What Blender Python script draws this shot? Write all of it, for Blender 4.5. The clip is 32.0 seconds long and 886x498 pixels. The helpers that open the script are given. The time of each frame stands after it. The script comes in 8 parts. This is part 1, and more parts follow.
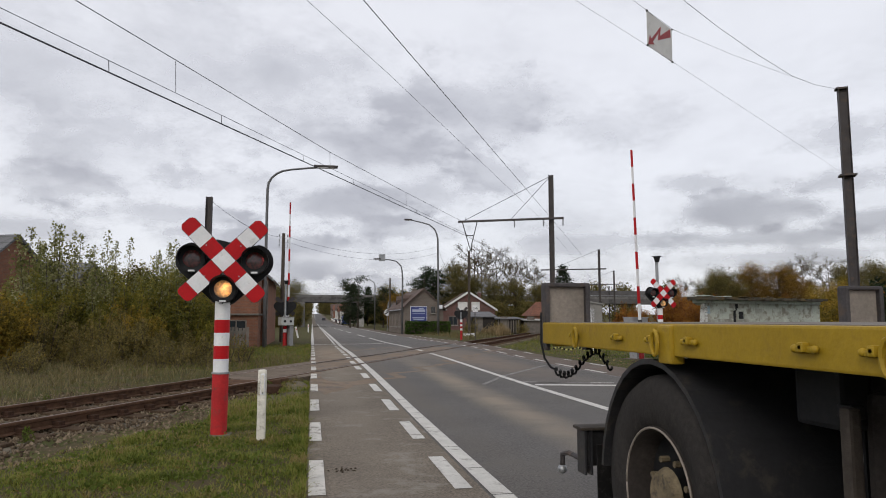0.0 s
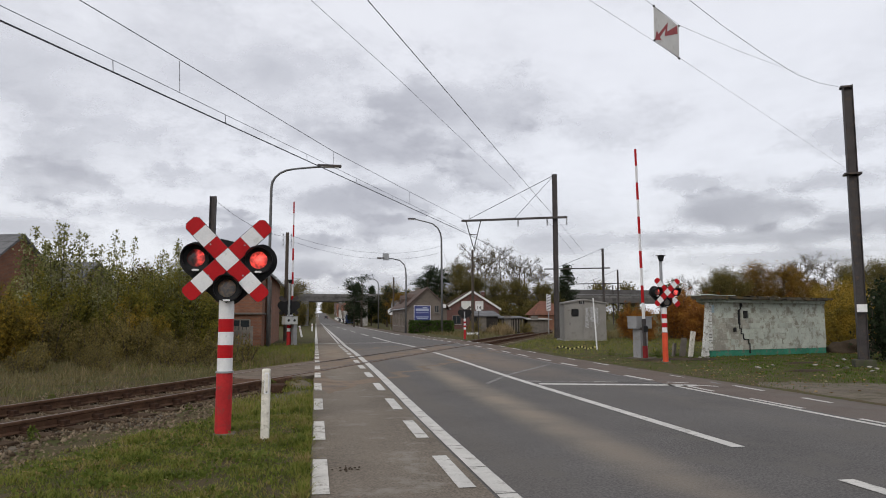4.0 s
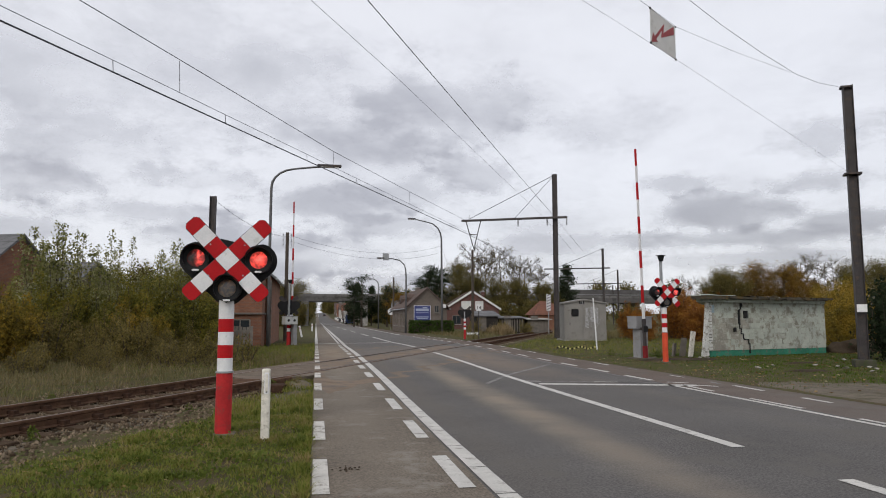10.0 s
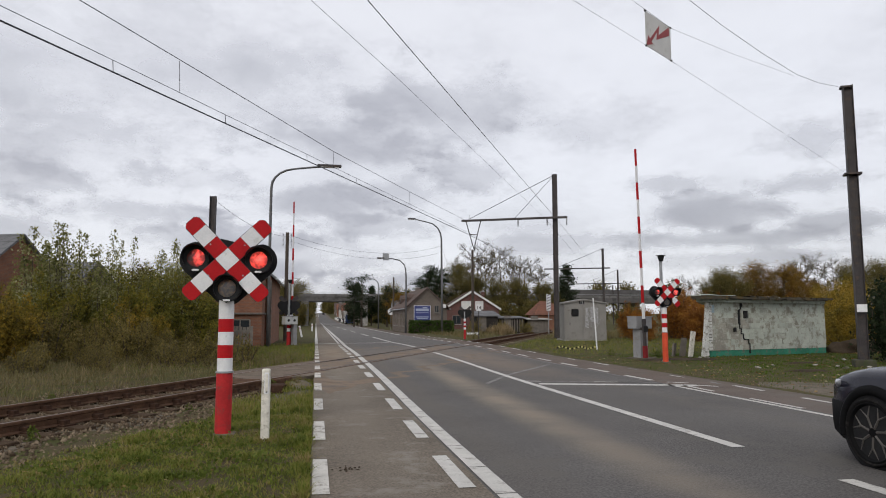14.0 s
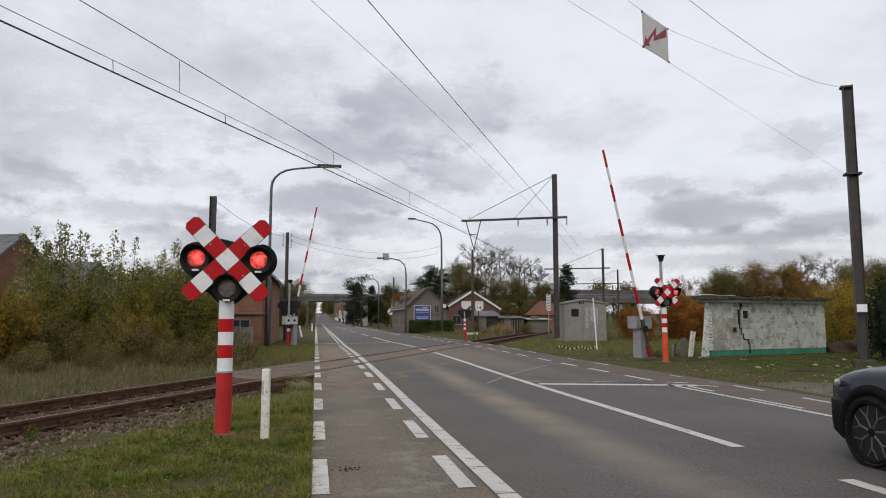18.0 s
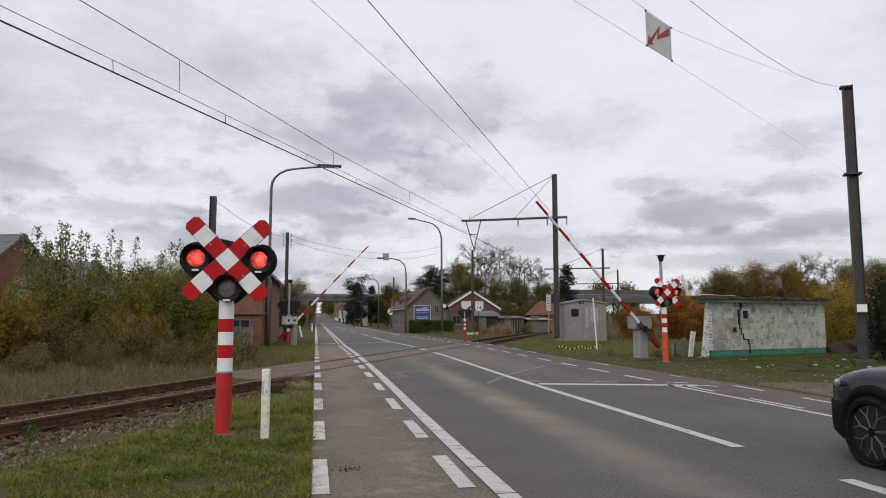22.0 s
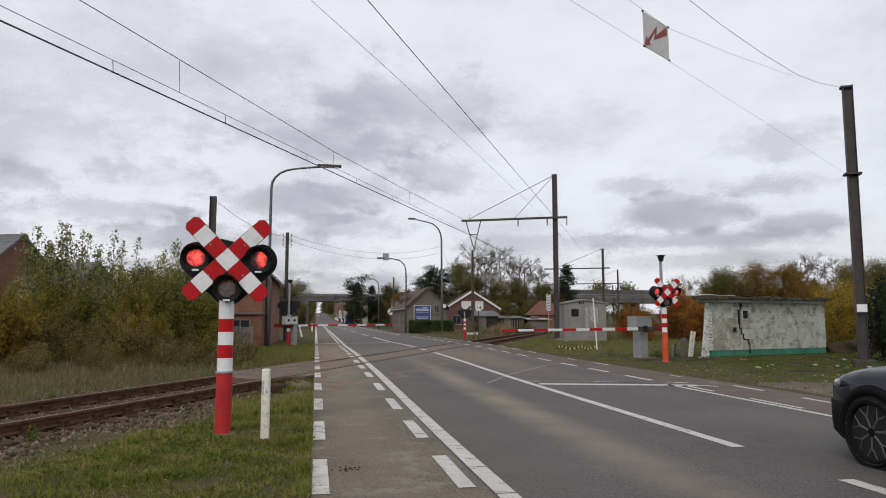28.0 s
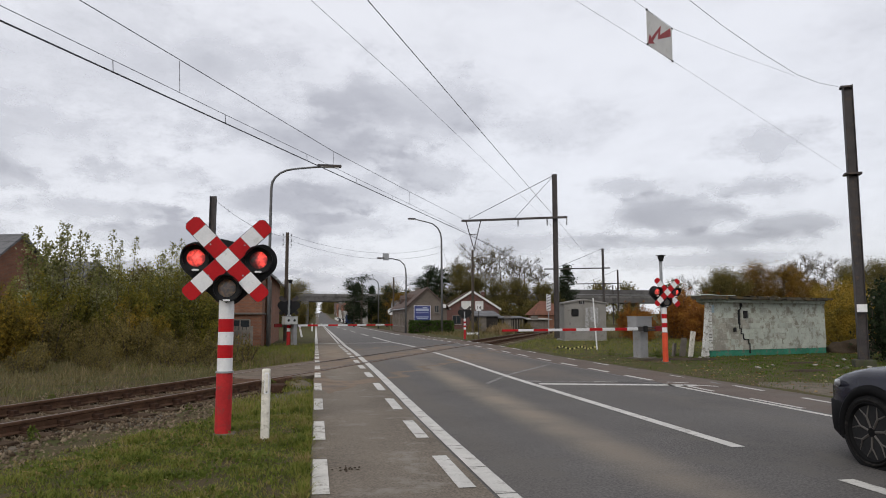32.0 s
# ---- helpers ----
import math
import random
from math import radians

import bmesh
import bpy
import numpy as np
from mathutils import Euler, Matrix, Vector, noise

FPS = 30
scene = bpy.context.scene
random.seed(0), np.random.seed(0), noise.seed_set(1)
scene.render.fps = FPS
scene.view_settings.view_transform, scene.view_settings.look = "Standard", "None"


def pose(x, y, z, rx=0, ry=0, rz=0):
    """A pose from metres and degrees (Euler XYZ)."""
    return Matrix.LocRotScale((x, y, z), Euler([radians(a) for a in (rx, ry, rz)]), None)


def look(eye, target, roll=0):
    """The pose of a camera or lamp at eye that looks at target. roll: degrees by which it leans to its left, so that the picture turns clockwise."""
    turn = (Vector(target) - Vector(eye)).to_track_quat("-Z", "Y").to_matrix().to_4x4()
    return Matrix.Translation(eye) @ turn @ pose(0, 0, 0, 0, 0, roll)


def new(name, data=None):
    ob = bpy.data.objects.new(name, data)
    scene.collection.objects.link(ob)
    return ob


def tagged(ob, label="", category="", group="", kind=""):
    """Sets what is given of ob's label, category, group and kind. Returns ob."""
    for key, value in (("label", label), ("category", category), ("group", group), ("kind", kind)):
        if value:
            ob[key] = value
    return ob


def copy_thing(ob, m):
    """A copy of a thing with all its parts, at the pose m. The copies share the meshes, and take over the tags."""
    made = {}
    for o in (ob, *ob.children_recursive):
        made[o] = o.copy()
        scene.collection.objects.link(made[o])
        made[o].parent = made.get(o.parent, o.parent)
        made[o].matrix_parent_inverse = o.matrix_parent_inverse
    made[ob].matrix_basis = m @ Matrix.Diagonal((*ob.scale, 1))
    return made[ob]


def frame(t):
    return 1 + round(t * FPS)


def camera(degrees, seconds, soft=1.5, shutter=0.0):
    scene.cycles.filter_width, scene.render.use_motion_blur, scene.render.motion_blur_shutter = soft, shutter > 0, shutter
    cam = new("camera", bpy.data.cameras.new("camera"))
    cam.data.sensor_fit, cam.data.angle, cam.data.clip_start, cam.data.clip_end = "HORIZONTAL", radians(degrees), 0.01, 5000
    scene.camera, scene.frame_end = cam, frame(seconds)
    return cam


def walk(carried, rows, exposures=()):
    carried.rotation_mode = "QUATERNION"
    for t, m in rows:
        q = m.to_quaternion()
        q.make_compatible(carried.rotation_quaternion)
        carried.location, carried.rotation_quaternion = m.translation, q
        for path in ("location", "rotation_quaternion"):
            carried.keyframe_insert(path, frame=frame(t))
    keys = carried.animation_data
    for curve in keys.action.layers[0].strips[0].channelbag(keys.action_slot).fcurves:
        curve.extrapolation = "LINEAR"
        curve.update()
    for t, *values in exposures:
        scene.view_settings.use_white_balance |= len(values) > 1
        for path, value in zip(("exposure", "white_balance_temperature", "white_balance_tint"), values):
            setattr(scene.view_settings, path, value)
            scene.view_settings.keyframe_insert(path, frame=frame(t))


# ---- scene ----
# ---- camera and its path ----
cam = camera(65.67, 32.0, soft=1.0)
EYE = Vector((0.0, 0.0, 1.4))


def aim(yaw, tilt):
    a, b = radians(yaw), radians(tilt)
    return look(EYE, EYE + Vector((math.sin(a) * math.cos(b), math.cos(a) * math.cos(b), math.sin(b))))


walk(cam, [
    (0.0, aim(10.74, 5.90)), (0.1, aim(10.73, 5.84)), (0.5, aim(10.66, 5.83)), (1.0, aim(10.59, 5.83)), (1.5, aim(10.52, 5.83)),
    (2.0, aim(10.50, 5.83)), (2.5, aim(10.44, 5.83)), (3.0, aim(10.44, 5.83)), (32.0, aim(10.44, 5.83))])

# ---- world, sun, exposure ----
SUN_UP, SUN_TURN = radians(34), radians(215)
world = bpy.data.worlds.new("sky")
scene.world = world
world.use_nodes = True
wn, wl = world.node_tree.nodes, world.node_tree.links
wn.clear()
w_out, w_bg = wn.new("ShaderNodeOutputWorld"), wn.new("ShaderNodeBackground")
w_sky = wn.new("ShaderNodeTexSky")
w_sky.sky_type, w_sky.sun_disc, w_sky.sun_elevation, w_sky.sun_rotation = "NISHITA", False, SUN_UP, SUN_TURN
w_sky.air_density, w_sky.dust_density = 1.0, 2.0
w_veil = wn.new("ShaderNodeMix")
w_veil.data_type = "RGBA"
w_veil.inputs[0].default_value = 0.86
w_veil.inputs[7].default_value = (8.4, 8.47, 8.95, 1)
wl.new(w_sky.outputs[0], w_veil.inputs[6])
wl.new(w_veil.outputs[2], w_bg.inputs[0])
w_bg.inputs[1].default_value = 0.115
wl.new(w_bg.outputs[0], w_out.inputs[0])

sun = new("sun", bpy.data.lights.new("sun", "SUN"))
sun.data.energy, sun.data.angle, sun.data.color = 1.2, radians(25), (1.0, 0.94, 0.84)
sun.matrix_world = look((0, 0, 60), (60 * math.sin(SUN_TURN + math.pi), 60 * math.cos(SUN_TURN + math.pi), 60 - 60 * math.tan(SUN_UP)))
scene.view_settings.exposure = 0.0


# ---- materials ----
def mat(name, col, rough=0.7, metal=0.0, var=0.25, scale=3.0, fine=40.0, bump=0.15, tint=None, coat=0.0, spread=0.0, dirt=None, dirt_amount=0.0, placed=False, spec=0.3, grainy=None):
    """A surface with large stains, fine grain and relief; spread varies it from object to object, dirt adds a second colour in patches."""
    m = bpy.data.materials.new(name)
    m.use_nodes = True
    n, l = m.node_tree.nodes, m.node_tree.links
    b = n["Principled BSDF"]
    tc = n.new("ShaderNodeTexCoord")
    coords = n.new("ShaderNodeNewGeometry").outputs["Position"] if placed else tc.outputs["Object"]
    big, small = n.new("ShaderNodeTexNoise"), n.new("ShaderNodeTexNoise")
    for node, s, d in ((big, scale, 5), (small, fine, 4)):
        node.inputs["Scale"].default_value, node.inputs["Detail"].default_value, node.inputs["Roughness"].default_value = s, d, 0.62
        l.new(coords, node.inputs["Vector"])
    tint = tint or tuple(c * (1 - var) for c in col)
    hi = tuple(min(1, c * (1 + var)) for c in col)
    mix1 = n.new("ShaderNodeMix")
    mix1.data_type = "RGBA"
    mix1.inputs[6].default_value, mix1.inputs[7].default_value = (*tint, 1), (*hi, 1)
    ramp = n.new("ShaderNodeMapRange")
    ramp.inputs[1].default_value, ramp.inputs[2].default_value = 0.3, 0.7
    l.new(big.outputs[0], ramp.inputs[0])
    l.new(ramp.outputs[0], mix1.inputs[0])
    grain = n.new("ShaderNodeMapRange")
    grain.inputs[1].default_value, grain.inputs[2].default_value = 0.25, 0.75
    gr = var * 0.8 if grainy is None else grainy
    grain.inputs[3].default_value, grain.inputs[4].default_value = 1 - gr, 1 + gr
    l.new(small.outputs[0], grain.inputs[0])
    mul = n.new("ShaderNodeMix")
    mul.data_type, mul.blend_type = "RGBA", "MULTIPLY"
    mul.inputs[0].default_value = 1
    l.new(mix1.outputs[2], mul.inputs[6])
    l.new(grain.outputs[0], mul.inputs[7])
    last = mul.outputs[2]
    if dirt:
        third = n.new("ShaderNodeTexNoise")
        third.inputs["Scale"].default_value, third.inputs["Detail"].default_value = scale * 2.3, 6
        third.inputs["Roughness"].default_value = 0.7
        off = n.new("ShaderNodeVectorMath")
        off.inputs[1].default_value = (7.3, 3.1, 5.7)
        l.new(coords, off.inputs[0])
        l.new(off.outputs[0], third.inputs["Vector"])
        r3 = n.new("ShaderNodeMapRange")
        r3.inputs[1].default_value, r3.inputs[2].default_value = 0.62 - dirt_amount * 0.3, 0.72 - dirt_amount * 0.25
        l.new(third.outputs[0], r3.inputs[0])
        m3 = n.new("ShaderNodeMix")
        m3.data_type = "RGBA"
        m3.inputs[7].default_value = (*dirt, 1)
        l.new(r3.outputs[0], m3.inputs[0])
        l.new(last, m3.inputs[6])
        last = m3.outputs[2]
    if spread:
        info = n.new("ShaderNodeObjectInfo")
        hsv = n.new("ShaderNodeHueSaturation")
        rr = n.new("ShaderNodeMapRange")
        rr.inputs[3].default_value, rr.inputs[4].default_value = 1 - spread, 1 + spread
        l.new(info.outputs["Random"], rr.inputs[0])
        l.new(rr.outputs[0], hsv.inputs["Value"])
        l.new(last, hsv.inputs["Color"])
        last = hsv.outputs[0]
    l.new(last, b.inputs["Base Color"])
    b.inputs["Roughness"].default_value, b.inputs["Metallic"].default_value = rough, metal
    b.inputs["Coat Weight"].default_value = coat
    b.inputs["Specular IOR Level"].default_value = spec
    if bump:
        bp = n.new("ShaderNodeBump")
        bp.inputs["Strength"].default_value, bp.inputs["Distance"].default_value = bump, 0.02
        l.new(small.outputs[0], bp.inputs["Height"])
        l.new(bp.outputs[0], b.inputs["Normal"])
    return m


def leaf_mat(name, cols, rough=0.75, scale=0.9):
    """Foliage: each small clump takes a colour of its own out of cols; a little light comes through."""
    m = bpy.data.materials.new(name)
    m.use_nodes = True
    n, l = m.node_tree.nodes, m.node_tree.links
    b = n["Principled BSDF"]
    geo, ramp = n.new("ShaderNodeNewGeometry"), n.new("ShaderNodeValToRGB")
    tc, noi, add = n.new("ShaderNodeTexCoord"), n.new("ShaderNodeTexNoise"), n.new("ShaderNodeMath")
    noi.inputs["Scale"].default_value = scale
    noi.inputs["Detail"].default_value = 3
    l.new(tc.outputs["Object"], noi.inputs["Vector"])
    add.operation = "MULTIPLY_ADD"
    add.inputs[1].default_value, add.inputs[2].default_value = 0.45, -0.22
    half = n.new("ShaderNodeMath")
    half.operation = "MULTIPLY_ADD"
    half.inputs[1].default_value = 1.5
    l.new(geo.outputs["Random Per Island"], add.inputs[0])
    l.new(noi.outputs[0], half.inputs[0])
    half.inputs[2].default_value = -0.25
    both = n.new("ShaderNodeMath")
    l.new(add.outputs[0], both.inputs[0])
    l.new(half.outputs[0], both.inputs[1])
    l.new(both.outputs[0], ramp.inputs[0])
    while len(ramp.color_ramp.elements) < len(cols):
        ramp.color_ramp.elements.new(0.5)
    for i, c in enumerate(cols):
        ramp.color_ramp.elements[i].position = 0.15 + 0.7 * i / (len(cols) - 1)
        ramp.color_ramp.elements[i].color = (*c, 1)
    l.new(ramp.outputs[0], b.inputs["Base Color"])
    b.inputs["Roughness"].default_value = rough
    b.inputs["Specular IOR Level"].default_value = 0.12
    tr, mx = n.new("ShaderNodeBsdfTranslucent"), n.new("ShaderNodeMixShader")
    l.new(ramp.outputs[0], tr.inputs[0])
    mx.inputs[0].default_value = 0.35
    l.new(b.outputs[0], mx.inputs[1])
    l.new(tr.outputs[0], mx.inputs[2])
    l.new(mx.outputs[0], n["Material Output"].inputs[0])
    return m


def lens_mat(name, glass, film):
    """A fluted coloured lens: light from behind comes through it, the front is dull glass."""
    m = bpy.data.materials.new(name)
    m.use_nodes = True
    n, l = m.node_tree.nodes, m.node_tree.links
    b = n["Principled BSDF"]
    tc, swirl, mr, col = n.new("ShaderNodeTexCoord"), n.new("ShaderNodeTexNoise"), n.new("ShaderNodeMapRange"), n.new("ShaderNodeMix")
    swirl.inputs["Scale"].default_value, swirl.inputs["Detail"].default_value, swirl.inputs["Distortion"].default_value = 11, 3, 1.6
    l.new(tc.outputs["Object"], swirl.inputs["Vector"])
    mr.inputs[1].default_value, mr.inputs[2].default_value = 0.40, 0.62
    l.new(swirl.outputs[0], mr.inputs[0])
    col.data_type = "RGBA"
    col.inputs[6].default_value, col.inputs[7].default_value = (*(c * 0.28 for c in glass), 1), (*glass, 1)
    l.new(mr.outputs[0], col.inputs[0])
    thin, mx = n.new("ShaderNodeBsdfTranslucent"), n.new("ShaderNodeMixShader")
    l.new(col.outputs[2], thin.inputs[0])
    b.inputs["Base Color"].default_value, b.inputs["Roughness"].default_value, b.inputs["Coat Weight"].default_value = (*film, 1), 0.16, 0.6
    bp = n.new("ShaderNodeBump")
    bp.inputs["Strength"].default_value, bp.inputs["Distance"].default_value = 0.35, 0.01
    l.new(swirl.outputs[0], bp.inputs["Height"])
    l.new(bp.outputs[0], b.inputs["Normal"])
    mx.inputs[0].default_value = 0.4
    l.new(b.outputs[0], mx.inputs[1])
    l.new(thin.outputs[0], mx.inputs[2])
    l.new(mx.outputs[0], n["Material Output"].inputs[0])
    return m


def glow_mat(name, col, strength):
    m = bpy.data.materials.new(name)
    m.use_nodes = True
    b = m.node_tree.nodes["Principled BSDF"]
    b.inputs["Base Color"].default_value = (0.5, 0.5, 0.5, 1)
    b.inputs["Emission Color"].default_value = (*col, 1)
    b.inputs["Emission Strength"].default_value = strength
    return m


def masonry(name, c1, c2, mortar, w, h, rough=0.9, joint=0.012, bump=0.5, dirt=None):
    """Bricks, blocks or roof tiles too far off to be pieces; laid by the object's x (or y) and z."""
    m = mat(name, c1, rough, var=0.2, scale=0.8, fine=25, bump=0)
    n, l = m.node_tree.nodes, m.node_tree.links
    b = n["Principled BSDF"]
    tc = n.new("ShaderNodeTexCoord")
    sep, com, add = n.new("ShaderNodeSeparateXYZ"), n.new("ShaderNodeCombineXYZ"), n.new("ShaderNodeMath")
    l.new(tc.outputs["Object"], sep.inputs[0])
    l.new(sep.outputs[0], add.inputs[0])
    l.new(sep.outputs[1], add.inputs[1])
    l.new(add.outputs[0], com.inputs[0])
    l.new(sep.outputs[2], com.inputs[1])
    br = n.new("ShaderNodeTexBrick")
    l.new(com.outputs[0], br.inputs["Vector"])
    br.inputs["Color1"].default_value, br.inputs["Color2"].default_value, br.inputs["Mortar"].default_value = (*c1, 1), (*c2, 1), (*mortar, 1)
    br.inputs["Scale"].default_value = 1
    br.inputs["Brick Width"].default_value, br.inputs["Row Height"].default_value, br.inputs["Mortar Size"].default_value = w, h, joint
    mul = n.new("ShaderNodeMix")
    mul.data_type, mul.blend_type = "RGBA", "MULTIPLY"
    mul.inputs[0].default_value = 1
    old = b.inputs["Base Color"].links[0].from_socket
    gain = n.new("ShaderNodeMix")
    gain.data_type, gain.blend_type = "RGBA", "DIVIDE"
    gain.inputs[0].default_value = 1
    gain.inputs[7].default_value = (*c1, 1)
    l.new(old, gain.inputs[6])
    l.new(gain.outputs[2], mul.inputs[6])
    l.new(br.outputs["Color"], mul.inputs[7])
    l.new(mul.outputs[2], b.inputs["Base Color"])
    bp = n.new("ShaderNodeBump")
    bp.inputs["Strength"].default_value, bp.inputs["Distance"].default_value = bump, 0.02
    bp.invert = True
    l.new(br.outputs["Fac"], bp.inputs["Height"])
    l.new(bp.outputs[0], b.inputs["Normal"])
    return m


M_RED = mat("red_paint", (0.42, 0.010, 0.014), 0.5, var=0.12, scale=2, bump=0.05, dirt=(0.33, 0.014, 0.016), dirt_amount=0.1, spec=0.15)
M_REDPOST = mat("faded_red_paint", (0.44, 0.02, 0.022), 0.65, var=0.2, scale=3, bump=0.08, dirt=(0.22, 0.04, 0.035), dirt_amount=0.25)
M_ORANGEPOST = mat("orange_red_paint", (0.62, 0.075, 0.03), 0.55, var=0.15, scale=3, bump=0.08)
M_WHITE = mat("white_sheet", (0.72, 0.72, 0.73), 0.4, var=0.08, scale=3, bump=0.03, dirt=(0.5, 0.5, 0.48), dirt_amount=0.1)
M_WHITEPOST = mat("dull_white_plastic", (0.66, 0.63, 0.56), 0.6, var=0.15, scale=5, bump=0.06, dirt=(0.35, 0.32, 0.26), dirt_amount=0.25)
# also drawn as shade in wall holes, cracks and wheel wells
M_BLACK = mat("black_plastic_and_shade", (0.014, 0.014, 0.015), 0.6, var=0.3, scale=6, bump=0.05, spec=0.2)
M_GREY = mat("grey_paint", (0.255, 0.255, 0.262), 0.5, var=0.12, scale=2, bump=0.05, dirt=(0.2, 0.19, 0.18), dirt_amount=0.2)
M_GALV = mat("galvanised_steel", (0.32, 0.33, 0.34), 0.45, 0.6, var=0.2, scale=6, bump=0.05)
M_DARKSTEEL = mat("weathered_dark_steel", (0.062, 0.056, 0.057), 0.65, 0.2, var=0.3, scale=2, bump=0.15, dirt=(0.10, 0.075, 0.06), dirt_amount=0.3)
M_CONCRETE = mat("concrete", (0.30, 0.29, 0.27), 0.9, var=0.2, scale=1.2, bump=0.3, dirt=(0.16, 0.15, 0.13), dirt_amount=0.3)
M_CHAIR = mat("dark_rusty_chair", (0.052, 0.030, 0.021), 0.95, spec=0.05, var=0.35, scale=9, bump=0.3)
M_RAIL = mat("rusty_rail_side", (0.090, 0.050, 0.031), 0.9, 0.0, spec=0.1, var=0.35, scale=4, bump=0.25)
M_RAILTOP = mat("worn_rail_head", (0.17, 0.12, 0.095), 0.5, 0.5, var=0.25, scale=4, bump=0.05)
M_SLEEPER = mat("old_timber_sleeper", (0.088, 0.060, 0.040), 0.95, spec=0.05, var=0.35, scale=5, bump=0.4, spread=0.25)
M_STONE = mat("ballast_stone", (0.155, 0.130, 0.098), 0.95, spec=0.08, var=0.4, scale=9, bump=0.3)
sn, sl = M_STONE.node_tree.nodes, M_STONE.node_tree.links
s_geo, s_ramp, s_mul = sn.new("ShaderNodeNewGeometry"), sn.new("ShaderNodeValToRGB"), sn.new("ShaderNodeMix")
s_mul.data_type, s_mul.blend_type = "RGBA", "MULTIPLY"
s_mul.inputs[0].default_value = 1
for k, (at_, c_) in enumerate(((0.0, (0.35, 0.30, 0.27)), (0.35, (0.75, 0.66, 0.58)), (0.7, (1.05, 0.98, 0.90)), (0.9, (1.25, 1.12, 1.0)), (1.0, (1.6, 1.5, 1.4)))):
    if k > 1:
        s_ramp.color_ramp.elements.new(at_)
for e_, (at_, c_) in zip(s_ramp.color_ramp.elements, ((0.0, (0.35, 0.30, 0.27)), (0.35, (0.75, 0.66, 0.58)), (0.7, (1.05, 0.98, 0.90)), (0.9, (1.25, 1.12, 1.0)), (1.0, (1.6, 1.5, 1.4)))):
    e_.position, e_.color = at_, (*c_, 1)
sl.new(s_geo.outputs["Random Per Island"], s_ramp.inputs[0])
sl.new(sn["Principled BSDF"].inputs["Base Color"].links[0].from_socket, s_mul.inputs[6])
sl.new(s_ramp.outputs[0], s_mul.inputs[7])
sl.new(s_mul.outputs[2], sn["Principled BSDF"].inputs["Base Color"])
M_WIRE = mat("dark_wire", (0.06, 0.06, 0.07), 0.6, 0.3, bump=0)
M_WOOD = mat("weathered_grey_wood", (0.17, 0.15, 0.13), 0.9, var=0.3, scale=3, fine=30, bump=0.3, spread=0.2)
M_BARK = mat("bark", (0.075, 0.06, 0.048), 0.95, var=0.35, scale=5, bump=0.5)
L_RED = lens_mat("red_lens", (0.95, 0.085, 0.075), (0.11, 0.075, 0.078))
L_AMBER = lens_mat("amber_lens", (0.85, 0.42, 0.13), (0.19, 0.19, 0.195))
L_BULB = glow_mat("burning_filament_plate", (1.0, 0.85, 0.75), 62.0)


# ---- mesh tools ----
def box(bm, c, s, rz=0.0, bevel=0.0, m=None):
    """A box of size s centred at c, turned rz degrees about z."""
    r = bmesh.ops.create_cube(bm, size=1.0)
    mm = Matrix.LocRotScale(c, Euler((0, 0, radians(rz))), s)
    bmesh.ops.transform(bm, matrix=(m @ mm) if m else mm, verts=r["verts"])
    if bevel:
        es = list({e for v in r["verts"] for e in v.link_edges})
        bmesh.ops.bevel(bm, geom=es, offset=bevel, segments=2, affect="EDGES", profile=0.6)
    return bm


def rod(bm, p0, p1, r0, r1=None, seg=12, caps=True):
    p0, p1 = Vector(p0), Vector(p1)
    d = p1 - p0
    m = Matrix.Translation((p0 + p1) / 2) @ d.to_track_quat("Z", "Y").to_matrix().to_4x4()
    bmesh.ops.create_cone(bm, cap_ends=caps, segments=seg, radius1=r0, radius2=r0 if r1 is None else r1, depth=d.length, matrix=m)
    return bm


def tube(bm, pts, r, seg=6):
    """A bent round bar through pts; r is one radius or one for each point."""
    pts = [Vector(p) for p in pts]
    rs = r if isinstance(r, (list, tuple)) else [r] * len(pts)
    rings = []
    side = None
    for i, p in enumerate(pts):
        d = (pts[min(i + 1, len(pts) - 1)] - pts[max(i - 1, 0)]).normalized()
        if side is None:
            side = d.orthogonal().normalized()
        side = (side - d * side.dot(d)).normalized()
        up = d.cross(side)
        rings.append([bm.verts.new(p + (side * math.cos(2 * math.pi * k / seg) + up * math.sin(2 * math.pi * k / seg)) * rs[i]) for k in range(seg)])
    for a, b in zip(rings, rings[1:]):
        for k in range(seg):
            bm.faces.new((a[k], a[(k + 1) % seg], b[(k + 1) % seg], b[k]))
    bm.faces.new(rings[0][::-1])
    bm.faces.new(rings[-1])
    return bm


def slab(bm, poly, t, m=None):
    """A flat plate: poly in the x-z plane, thickness t along y, front at y = 0."""
    m = m or Matrix()
    a = [bm.verts.new(m @ Vector((x, 0, z))) for x, z in poly]
    b = [bm.verts.new(m @ Vector((x, t, z))) for x, z in poly]
    bm.faces.new(a)
    bm.faces.new(b[::-1])
    for i in range(len(poly)):
        j = (i + 1) % len(poly)
        bm.faces.new((a[j], a[i], b[i], b[j]))
    return bm


def mesh_of(bm, name, material, smooth=False):
    bmesh.ops.recalc_face_normals(bm, faces=bm.faces)
    me = bpy.data.meshes.new(name)
    bm.to_mesh(me)
    bm.free()
    for p in me.polygons:
        p.use_smooth = smooth
    if material:
        me.materials.append(material)
    return me


def part(name, bm, material, parent, label="", smooth=False, at=None):
    ob = new(name, mesh_of(bm, name, material, smooth))
    ob.parent = parent
    if at is not None:
        ob.matrix_basis = at
    if label:
        ob["label"] = label
    return ob


def single(name, bm, material, label, category, m=None, group="", kind="", smooth=False):
    ob = new(name, mesh_of(bm, name, material, smooth))
    if m is not None:
        ob.matrix_basis = m
    return tagged(ob, label, category, group, kind)


